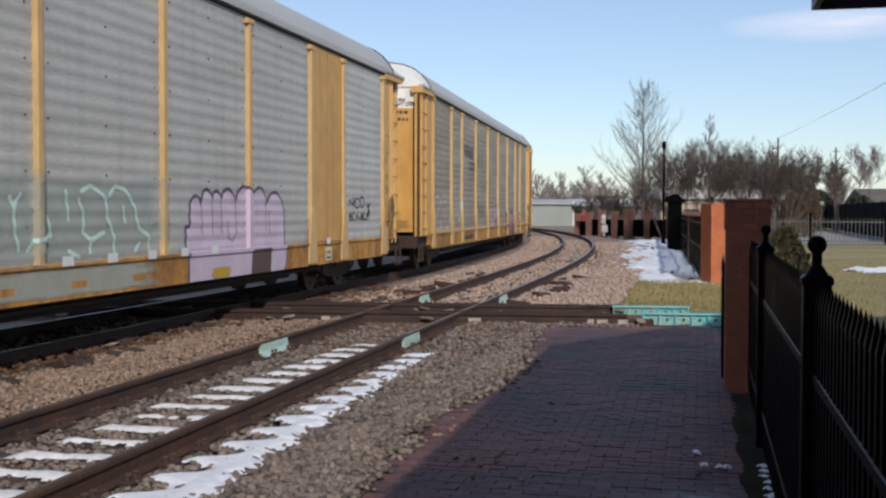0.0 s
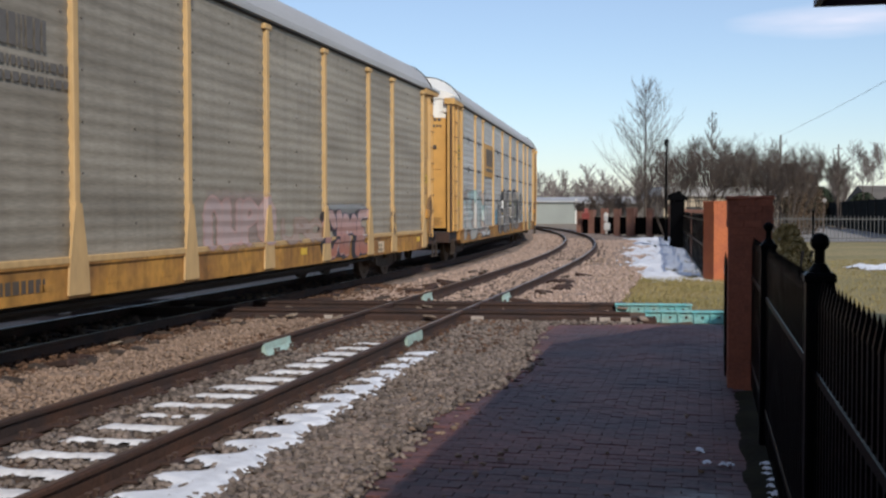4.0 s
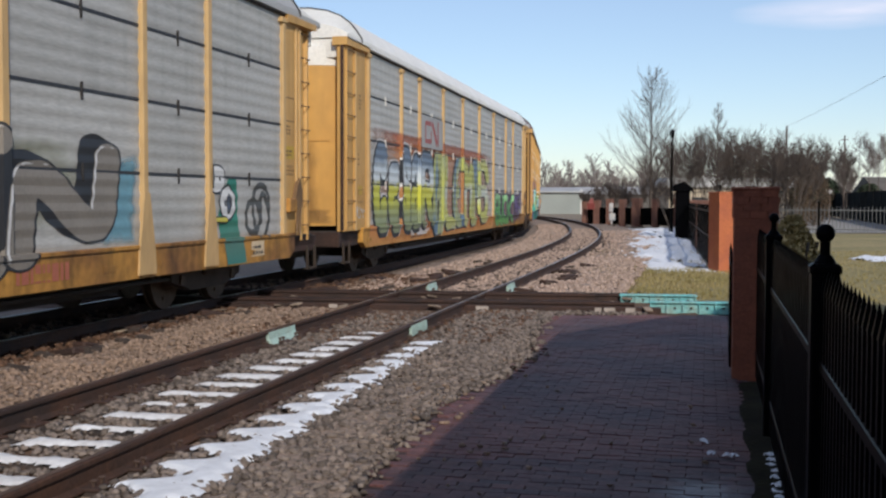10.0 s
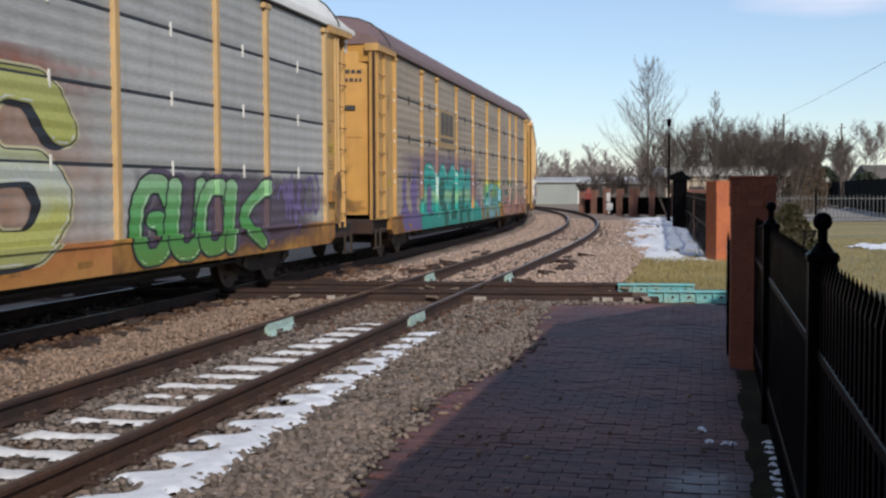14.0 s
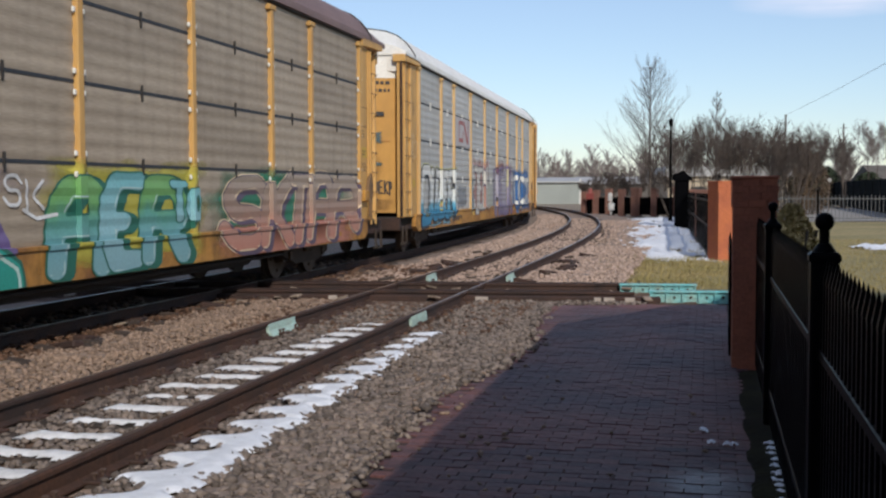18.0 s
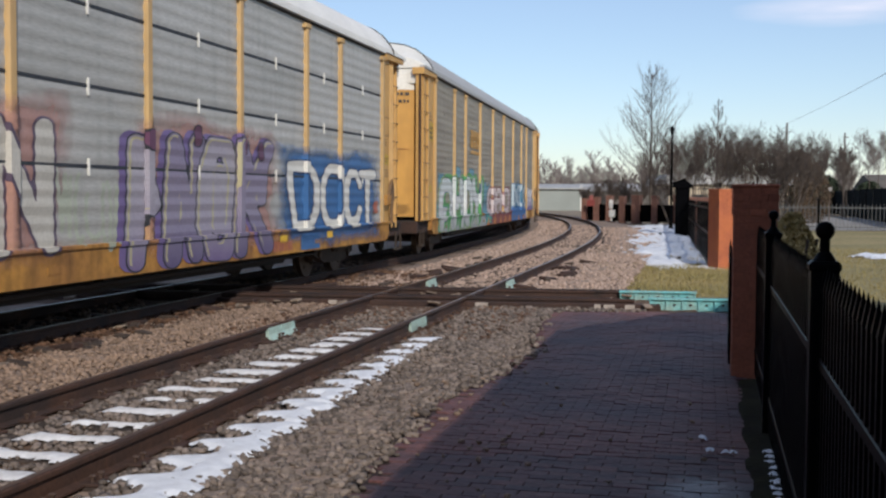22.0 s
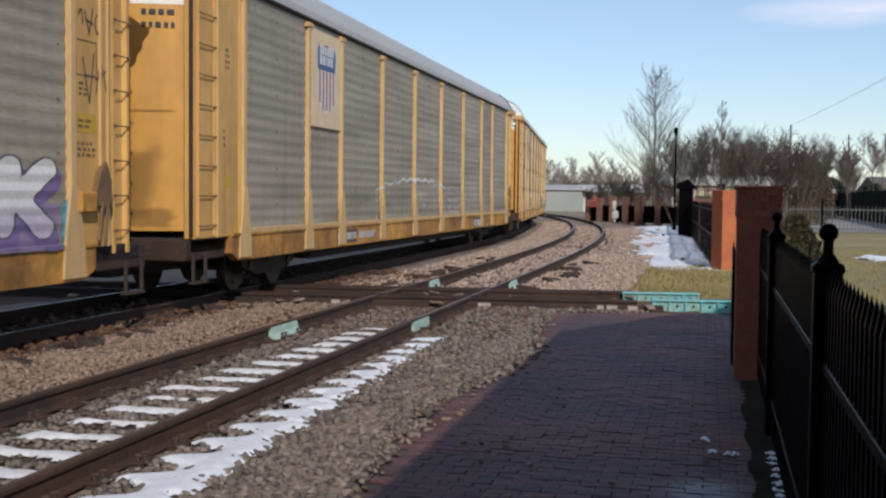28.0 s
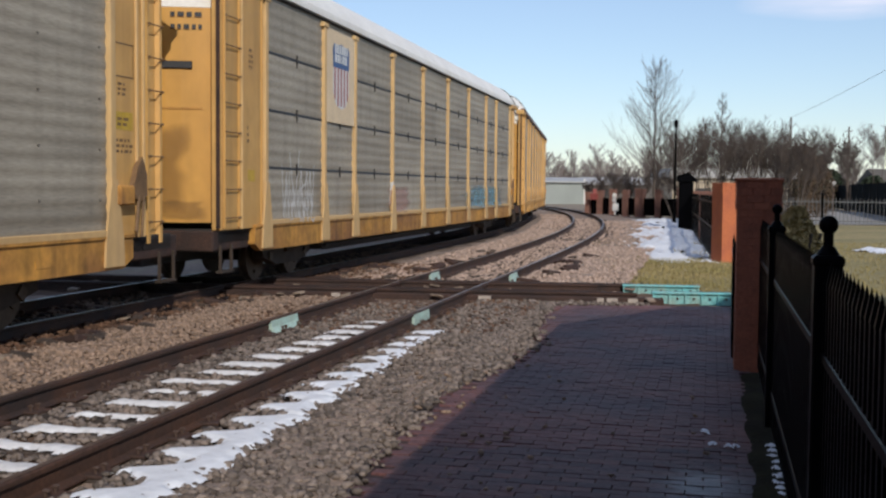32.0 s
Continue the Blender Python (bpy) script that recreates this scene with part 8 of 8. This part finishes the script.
piece(c5, 4, ["txwvplmnjdcbf", "auhl yle", "cwm uy", "akpvwxtoje ko", "auwxtonmk mej"], [(5.3, 7.3, 0.68, 1.85), (6.9, 8.4, 0.66, 1.95), (8.1, 9.2, 0.66, 1.9), (9.0, 10.6, 0.68, 1.95), (10.3, 12.2, 0.68, 1.9)], 0.20, pinkfade, P_DKPURPLE, 0.03, (P_DKPURPLE, 0.14, -0.05), (P_CREAM, 0.03, 0.05, 0.05, -0.04), (P_CREAM, 0.035), "salmon letter shapes with cream edges", 0.25, 2)
sill_mark(c5, -8.3, 2.4, P_TAN, 6, P_BROWN)

# sixth car: blue and white words, white roof
c6 = add_car(4, "steel_grey", "roof_white", "yellow car carrier with white roof and blue-white graffiti", slot=True, post="pale_post", foot=False, pale_latch=True)
x = plate(c6, 3, 2.92, 3.78, colour("chalky_field", (0.49, 0.45, 0.44)), 0.01, "pale emblem field")
bent_mark(c6, -6.6, -4.95, 3.04, 3.7, x)
bluefade = spray("white_blue_fade", ((0.6, (0.03, 0.14, 0.26)), (1.0, (0.05, 0.24, 0.38)), (1.22, (0.16, 0.40, 0.52)), (1.36, (0.60, 0.62, 0.60)), (2.4, (0.66, 0.65, 0.60))))
piece(c6, 4, spell("DUZER!"), [(-11.95, -10.45, 0.70, 2.24), (-10.7, -9.7, 0.8, 2.22), (-10.0, -8.9, 0.82, 2.15), (-9.0, -8.1, 0.82, 2.16), (-8.25, -7.05, 0.86, 2.2), (-7.1, -6.72, 1.0, 2.22)], 0.19, bluefade, P_BLACK, 0.05, (P_BLACK, -0.08, -0.05), None, (colour("spray_lemon_edge", (0.52, 0.50, 0.18)), 0.04), "white and blue word outlined in black", 0.14, 1)
paint(c6, soft(-12.0, -6.8, 0.62, 1.2, 0.2, 5), mist(P_SKY, 0.8), 0.003, 4)
paint(c6, soft(-6.6, -5.1, 1.05, 1.75, 0.3, 4), mist(P_GREY), 0.004, 4)
draw(c6, 4, scribble(-6.5, -5.2, 1.15, 1.4, 5, 8) + scribble(-6.5, -5.2, 1.45, 1.7, 5, 9), 0.07, colour("spray_slate_grey", (0.20, 0.21, 0.22)), 0.006)
paint(c6, soft(-4.5, -3.7, 0.8, 2.1, 0.3, 6), mist(P_SKY, 0.7), 0.003, 4)
paint(c6, soft(-3.9, -0.3, 0.75, 2.75, 0.18, 7, 60), mist(colour("spray_coral", (0.52, 0.28, 0.24)), 0.65), 0.004, 4)
piece(c6, 4, spell("JEN"), [(-3.75, -2.7, 0.80, 2.38), (-2.75, -1.85, 0.95, 2.38), (-1.9, -0.7, 0.95, 2.42)], 0.155, colour("spray_cream", (0.56, 0.53, 0.47)), P_DKPURPLE, 0.05, label="cream word edged in dark purple", soften=0)
draw(c6, 4, scribble(-0.6, 0.9, 1.0, 1.9, 5, 5), 0.07, colour("spray_pale_sage", (0.42, 0.45, 0.36)), 0.005)
paint(c6, soft(0.7, 6.3, 0.64, 2.8, 0.16, 21, 70), mist(colour("spray_coral", (0.52, 0.28, 0.24)), 0.7), 0.003, 4)
purple = spray("purple_fade", ((0.6, (0.16, 0.11, 0.24)), (1.1, (0.30, 0.27, 0.34)), (1.9, (0.37, 0.345, 0.39)), (2.6, (0.28, 0.24, 0.30))))
violet = spray("violet_fade", ((0.6, (0.11, 0.085, 0.18)), (1.4, (0.26, 0.23, 0.31)), (2.6, (0.20, 0.16, 0.25))))
piece(c6, 4, ["aumqv", "auey hn", "wvpkfbcdjotxw hr", "auq yle ns"], [(0.9, 2.2, 0.62, 2.35), (1.9, 3.1, 0.64, 2.45), (2.9, 4.35, 0.64, 2.45), (4.2, 5.75, 0.64, 2.5)], 0.24, [purple, violet], P_BLACK, 0.035, (P_PURPLE, -0.16, 0.02), (colour("spray_straw", (0.48, 0.43, 0.26)), 0.07, 0.06, -0.05, 0.03), None, "purple letter shapes outlined in black", 0.1, 0)
for a, z in ((1.5, 2.5), (2.95, 2.62), (4.6, 2.55), (5.25, 2.5)):
    piece(c6, 4, ["cm"], [(a - 0.17, a + 0.17, z - 0.32, z + 0.1)], 0.15, colour("spray_plum", (0.13, 0.05, 0.10)), P_BLACK, 0.03, lift=0.014)
paint(c6, soft(5.9, 12.15, 0.66, 2.5, 0.10, 25, 80), mist(P_BLUE), 0.0062, 4)
paint(c6, rect(7.0, 8.0, 0.63, 0.95), P_BLUE, 0.004, 4)
piece(c6, 4, ["buvxtojdb", "wvpkfbcdjotxw", "txwvpkfbcdj", "uy cw"], [(6.3, 8.1, 0.97, 2.2), (8.15, 9.65, 0.97, 2.2), (9.55, 10.75, 0.98, 2.14), (10.5, 11.75, 0.98, 2.14)], 0.15, colour("spray_warm_white", (0.72, 0.70, 0.64)), colour("spray_navy", (0.02, 0.05, 0.14)), 0.05, lift=0.011, label="white word on blue", soften=1)
paint(c6, blob(11.55, 11.9, 1.2, 1.5, 0.1, 3), P_RED, 0.02, 4)
paint_flat(c6, bars(5.6, 0.66, 1.0, 0.3, 1, 3), P_RED, 1.53)
sill_mark(c6, -8.2, 2.0, P_BROWN, 7)
reflectors(c6, (-4.2, 3.2, 6.0, 8.4))
paint_flat(c6, strokes(scribble(-13.0, -12.3, 2.3, 3.0, 4, 6), 0.03), P_CREAM, 1.489)

# seventh car: green and white piece
c7 = add_car(1, "steel_warm", "roof_grey", "yellow car carrier with weathered panels and green-white graffiti", foot=False, post="pale_post")
block_mark(c7, -6.4, -4.62, 2.94, 3.68, M["yellow"], PAN_X + 0.034)
spray_field(c7, 1, lambda Y, Z: 0.97 + 0.04 * np.sin(2 * Y) - Z, (-11.4, -3.0, 0.605, 1.04), P_GREY, 0.002)
for a, b, z0, z1, k in ((-11.7, -10.7, 1.7, 2.25, 1), (-12.0, -11.4, 0.9, 1.5, 2), (-9.0, -8.0, 2.1, 2.5, 3), (-6.6, -5.4, 2.1, 2.5, 4), (-3.9, -2.0, 0.75, 2.15, 5), (-11.9, -11.2, 0.6, 1.0, 6)):
    paint(c7, soft(a, b, z0, z1, 0.15, 30 + k), mist(P_SKY if k != 6 else P_TEAL, 0.85), 0.003, 1)
whitefade = spray("white_grey_fade", ((0.6, (0.38, 0.39, 0.38)), (1.0, (0.50, 0.51, 0.50)), (1.45, (0.64, 0.65, 0.63)), (1.8, (0.56, 0.59, 0.57)), (2.3, (0.62, 0.66, 0.62))))
P_DEEP = colour("spray_deep_blue", (0.035, 0.075, 0.13))
piece(c7, 1, ["afkpvwxtoje ghi", "pu auk kot ey", "wvpkfbcdjotxw", "upmoty mc ty"], [(-11.6, -9.3, 0.62, 2.1), (-9.65, -7.7, 0.64, 2.15), (-7.9, -5.75, 0.66, 2.18), (-6.0, -3.8, 0.64, 2.2)], 0.34, whitefade, P_DEEP, 0.045, (P_GREEN, 0.34, 0.10), (P_DEEP, 0.16, 0.03, -0.06, 0.02), (colour("spray_lime_edge", (0.45, 0.55, 0.14)), 0.05), "white and green word", 0.05, 2)
for y, w in ((-10.3, 0.35), (-8.4, 0.3), (-6.5, 0.3), (-4.7, 0.25)):
    spray_field(c7, 1, lambda Y, Z, y=y, w=w: w * (1 - np.abs(Z - 0.98) / 0.45) - np.abs(Y - y - 0.4 * (Z - 0.9)), (y - 0.7, y + 0.7, 0.605, 1.45), P_GREEN, 0.0135)
spray_field(c7, 1, lambda Y, Z: 0.98 + 0.06 * np.sin(2.2 * Y) - Z, (-2.4, 3.9, 0.605, 1.06), P_MAROON, 0.002)
for y in (-2.6, -1.0, 0.6, 1.9, 3.2):
    spray_field(c7, 1, lambda Y, Z, y=y: 0.33 * (0.93 - Z) / 0.35 - np.abs(Y - y - 0.3 * (Z - 0.6)), (y - 0.6, y + 0.6, 0.605, 0.95), P_ORANGE, 0.0042)
paint(c7, soft(-3.2, -1.6, 0.62, 1.0, 0.2, 44), mist(P_TEAL), 0.004, 1)
piece(c7, 1, spell("GRAND"), [(-2.65, -1.15, 0.92, 1.9), (-1.35, -0.3, 0.94, 1.9), (-0.5, 1.0, 0.94, 1.92), (0.8, 2.1, 0.94, 1.9), (1.85, 3.4, 0.94, 1.94)], 0.17, spray("rose_white_fade", ((0.6, (0.44, 0.34, 0.33)), (1.3, (0.56, 0.48, 0.47)), (1.9, (0.64, 0.55, 0.52)))), P_MAROON, 0.04, (P_MAROON, 0.16, 0.03), None, None, "pale rose word edged in maroon", 0.18, 1)
spray_field(c7, 1, lambda Y, Z: 1.3 + 0.06 * np.sin(3 * Y) - Z, (4.0, 9.1, 0.605, 1.4), P_BLUE, 0.003)
paint(c7, soft(3.9, 9.2, 1.1, 2.2, 0.1, 46), mist(colour("spray_petrol", (0.06, 0.22, 0.32)), 0.85), 0.0045, 1)
for y in (6.4, 8.3):
    spray_field(c7, 1, lambda Y, Z, y=y: 0.3 * (0.86 - Z) / 0.26 - np.abs(Y - y), (y - 0.5, y + 0.5, 0.605, 0.9), P_ORANGE, 0.0052)
piece(c7, 1, spell("KNOCK"), [(4.1, 5.4, 1.12, 2.12), (5.2, 6.3, 1.15, 2.1), (6.1, 7.1, 1.15, 2.1), (6.9, 7.9, 1.15, 2.08), (7.7, 8.9, 1.12, 2.1)], 0.14, colour("spray_ice", (0.48, 0.55, 0.58)), P_BLUE, 0.035, None, None, None, "white and blue word", 0.1, 1, lift=0.007)
spray_field(c7, 1, lambda Y, Z: np.minimum(np.minimum(Y - 9.4, 12.0 - Y), 1.5 + 0.05 * np.sin(4 * Y) - Z), (9.3, 12.1, 0.98, 1.6), colour("spray_dusk", (0.24, 0.18, 0.30)), 0.004)
paint(c7, soft(9.35, 10.0, 1.8, 2.25, 0.2, 51), mist(P_SKY, 0.5), 0.003, 1)
piece(c7, 1, spell("DCK"), [(9.42, 10.2, 1.1, 1.98), (10.1, 10.95, 1.12, 1.95), (10.85, 11.9, 1.12, 1.97)], 0.18, spray("white_lilac_fade", ((0.6, (0.40, 0.34, 0.46)), (1.3, (0.46, 0.41, 0.50)), (1.45, (0.66, 0.64, 0.66)), (2.0, (0.70, 0.68, 0.66)))), P_DKPURPLE, 0.035, (P_PURPLE, 0.08, -0.12), None, None, "white word over purple", 0.15, 1, lift=0.007)
paint(c7, soft(12.0, 12.4, 0.7, 1.6, 0.2, 48), mist(P_SKY), 0.004, 1)
draw(c7, 1, scribble(-3.55, -2.9, 1.3, 1.5, 4, 3), 0.03, P_DEEP, 0.008)
sill_mark(c7, -7.5, 2.6, P_CHALK, 8)
reflectors(c7, (9.6,))

# eighth and ninth cars: shields, chalk tags
c8 = add_car(1, "steel_warm", "roof_grey", "yellow car carrier with weathered panels and a shield emblem", post="pale_post")
shield(c8, 2, 2.85, 4.60)
top_line = [(-4.75, 1.0), (-4.7, 1.4), (-4.78, 1.72), (-4.3, 1.80)] + [(-4.0 + i * 0.25, 1.84 + 0.12 * math.sin(i * 0.13) + (0.07 if i % 3 == 0 else 0.0)) for i in range(24)] + [(2.1, 1.82), (2.2, 1.5), (2.1, 1.25), (2.25, 1.12)]
draw(c8, 1, [top_line], 0.05, P_CHALK, 0.006, "chalk outline")
draw(c8, 1, [[(a, b + 0.03) for a, b in top_line[8:24]]], 0.03, P_WHITE, 0.0085)
draw(c8, 1, scribble(2.35, 4.0, 1.66, 1.88, 6, 3) + scribble(2.4, 4.0, 1.40, 1.6, 6, 4) + scribble(2.45, 3.9, 1.14, 1.34, 5, 5) + [[(4.05, 1.9), (4.0, 1.5), (4.15, 1.2)]], 0.035, P_CHALK, 0.006, "chalk tag")
draw(c8, 1, scribble(-0.9, -0.15, 1.5, 1.72, 4, 6) + scribble(-0.8, -0.2, 1.3, 1.42, 3, 7) + scribble(0.6, 1.8, 1.45, 1.6, 5, 9), 0.025, P_CHALK, 0.006)
draw(c8, 1, scribble(-6.6, -5.2, 1.45, 1.7, 6, 16) + scribble(-4.0, -1.8, 1.15, 1.75, 6, 19), 0.025, colour("spray_faded_grey", (0.20, 0.18, 0.15)), 0.005)
paint_flat(c8, bars(6.1, 0.68, 1.0, 0.34, 1, 9), P_WHITE, 1.527)
paint_flat(c8, rect(6.0, 7.2, 0.66, 0.93), P_BROWN, 1.524)
sill_mark(c8, -7.6, 1.2, P_CHALK, 5, P_BROWN)
sill_mark(c8, -6.2, 1.2, P_CHALK, 6)
c9 = add_car(4, "steel_warm", "roof_white", "yellow car carrier with pale roof and a shield emblem", slot=True, post="pale_post")
shield(c9, 2, 2.85, 4.60)
draw(c9, 4, scribble(-11.4, -9.8, 1.1, 2.1, 4, 13) + scribble(-11.3, -9.9, 1.0, 1.6, 5, 15), 0.04, P_CHALK, 0.006, "scratched pale tag")
paint(c9, soft(-4.8, -2.6, 1.0, 1.7, 0.2, 61), mist(P_PINK, 0.5), 0.003, 4)
paint(c9, soft(3.5, 11.0, 0.95, 1.75, 0.2, 62), mist(P_SKY, 0.45), 0.003, 4)
draw(c9, 4, [[(-4.6, 1.25), (-4.45, 1.75), (-4.3, 1.3)]], 0.05, P_CHALK, 0.006)
draw(c9, 4, scribble(5.5, 9.5, 1.1, 1.7, 7, 18), 0.03, P_SKY, 0.006)
c10 = add_car(1, "steel_brown", "roof_brown", "yellow car carrier with brown panels")
c11 = add_car(1, "steel_warm", "roof_grey", "yellow car carrier far back in the train")

for c in (c3, c7):
    paint_flat(c, rect(-12.95, -12.45, 3.02, 3.5), M["placard"], 1.4885, "placard", "yellow placard with dark lettering")
    paint_flat(c, bars(-12.9, 3.08, 0.38, 0.36, 3, 2), P_BROWN, 1.4915)
paint_flat(c7, strokes(scribble(12.35, 12.9, 3.45, 3.75, 3, 4) + scribble(12.5, 13.0, 2.7, 3.3, 2, 8), 0.025), P_BROWN, 1.49)

# flared feet left on some posts
for c, picks in ((c1, (8, 9, 10)), (c3, (8, 9)), (c7, (9, 10))):
    for k in picks:
        again("post_foot", cached("post_foot", post_foot_bm, M["pale_post"]), c, pose(0, EDGES[k], 0))

# warnings on the end of the second car
def on_door(bm, c, material, name, label=""):
    """Lay flat shapes, drawn across the car and up, on the bulging front door."""
    for v in bm.verts:
        a = v.co.x
        v.co = Vector((a, -LB / 2 + 0.25 - 0.34 * math.cos(a / 1.3 * math.pi / 2) - 0.02, v.co.y))
    tagged(part(name, bm, material, c), label, kind="stuff")


for text, z in (("EXCESS", 4.41), ("HEIGHT CAR", 4.30)):
    on_door(letters(text, 0.11, 0.002, 0.72 if text == "EXCESS" else 0.66, z), c2, M["black_paint"], "warning_lettering", "black stencilled warning words")
for c, z in ((c2, 4.1), (c3, 4.15), (c5, 4.15), (c6, 4.1), (c7, 4.1), (c8, 4.1), (c9, 4.1)):
    for r in range(2):
        on_door(bars(0.72, z - 0.18 * r, 0.45, 0.13, 1, 3 + r), c, M["black_paint"], "stencil")

# Grime on the doors, with shade beside the ladders put into its brown; tags
GRIME_SHADE = mist(colour("door_grime", (0.14, 0.07, 0.022)), 0.34)
for k, c in enumerate((c2, c3, c4, c5, c6, c7, c8, c9)):
    on_door(soft(-0.25, 1.0, 1.12, 2.3 + 0.3 * (k % 3), 0.16, 60 + k), c, GRIME_SHADE, "grime")
    on_door(soft(0.3, 1.24, 1.10, 1.42, 0.16, 80 + k), c, GRIME_SHADE, "grime")
TEAL_MIST = mist(colour("spray_dull_teal", (0.035, 0.12, 0.15)), 0.7)
on_door(soft(0.50, 0.74, 2.15, 2.95, 0.12, 91), c6, TEAL_MIST, "spray_mark", "dull teal spray mark")
on_door(soft(0.62, 0.98, 2.7, 3.0, 0.12, 92), c6, TEAL_MIST, "spray_mark")
on_door(soft(0.74, 0.98, 2.18, 2.28, 0.12, 93), c6, TEAL_MIST, "spray_mark")
tag = [[(0.62, 1.5), (0.70, 1.88), (0.78, 1.5)], [(0.64, 1.65), (0.76, 1.65)], [(0.82, 1.86), (0.82, 1.52), (0.93, 1.6), (0.93, 1.78), (0.82, 1.86)],
       [(1.06, 1.84), (0.98, 1.82), (0.98, 1.54), (1.07, 1.55)], [(0.98, 1.68), (1.05, 1.69)], [(1.12, 1.84), (1.12, 1.53)], [(1.2, 1.82), (1.12, 1.68), (1.2, 1.53)],
       [(1.25, 1.5), (1.24, 1.82), (1.29, 1.78), (1.29, 1.66), (1.24, 1.64)], [(0.66, 1.38), (0.8, 1.44), (0.95, 1.38)]]
on_door(strokes([[(0.06 + 0.86 * a, z) for a, z in q] for q in tag], 0.034), c6, M["black_paint"], "spray_tag", "black scribbled tag")


# ---------- what moves ----------
PITCH, Q0, V0, ACC, EASE = 29.1786, 18.3216, 6.36182, 0.028892, -0.000294    # metres, metres, m/s, m/s2, m/s3


SLACK_T = (0, 1, 2, 3, 5.5, 7, 8, 12, 13, 18, 20, 21, 22, 23, 24, 25, 26, 28, 29, 30, 31, 32)
SLACK = (0, 0, 0.27, 0.17, 0, 0.16, 0, 0, -0.08, -0.05, 0.12, -0.02, -0.1, 0.1, 0.27, 0.12, 0, 0.02, -0.07, -0.2, -0.2, 0.1)


def gone(t):
    """Metres run since the start, with the small surges of a slack train."""
    return V0 * t + ACC * t * t / 2 + EASE * t ** 3 / 6 - float(np.interp(t, SLACK_T, SLACK))


def motions():
    for k, (car, sets) in enumerate(CARS):
        near = Q0 + (k - 1) * PITCH
        rows = []
        for i in range(65):
            t = i * 0.5
            q = near - gone(t) + LB / 2
            ax, ay = on_train_track(q - 10.1)
            bx, by = on_train_track(q + 10.1)
            rows.append((t, pose((ax + bx) / 2, (ay + by) / 2, RAIL_Z + 0.003, 0, 0, -math.degrees(math.atan2(bx - ax, by - ay)))))
        walk(car, rows)
        for ws, y in zip(sets, (-10.98, -9.22, 9.22, 10.98)):
            # the wheels roll while they are in view, from far to near
            base = near + LB / 2 + y
            times, t = [0.0], 0.0
            while t < 32.0:
                t = min(32.0, t + (0.084 if -4 < base - gone(t) < 34 else 0.5))
                times.append(t)
            ang, last, wr = 0.0, 0.0, []
            for t in times:
                if -4 < base - gone(t) < 34:
                    ang += (gone(t) - last) / 0.42
                last = gone(t)
                wr.append((t, pose(0, -0.88 if y in (-10.98, 9.22) else 0.88, 0.42, math.degrees(ang))))
            walk(ws, wr)


motions()
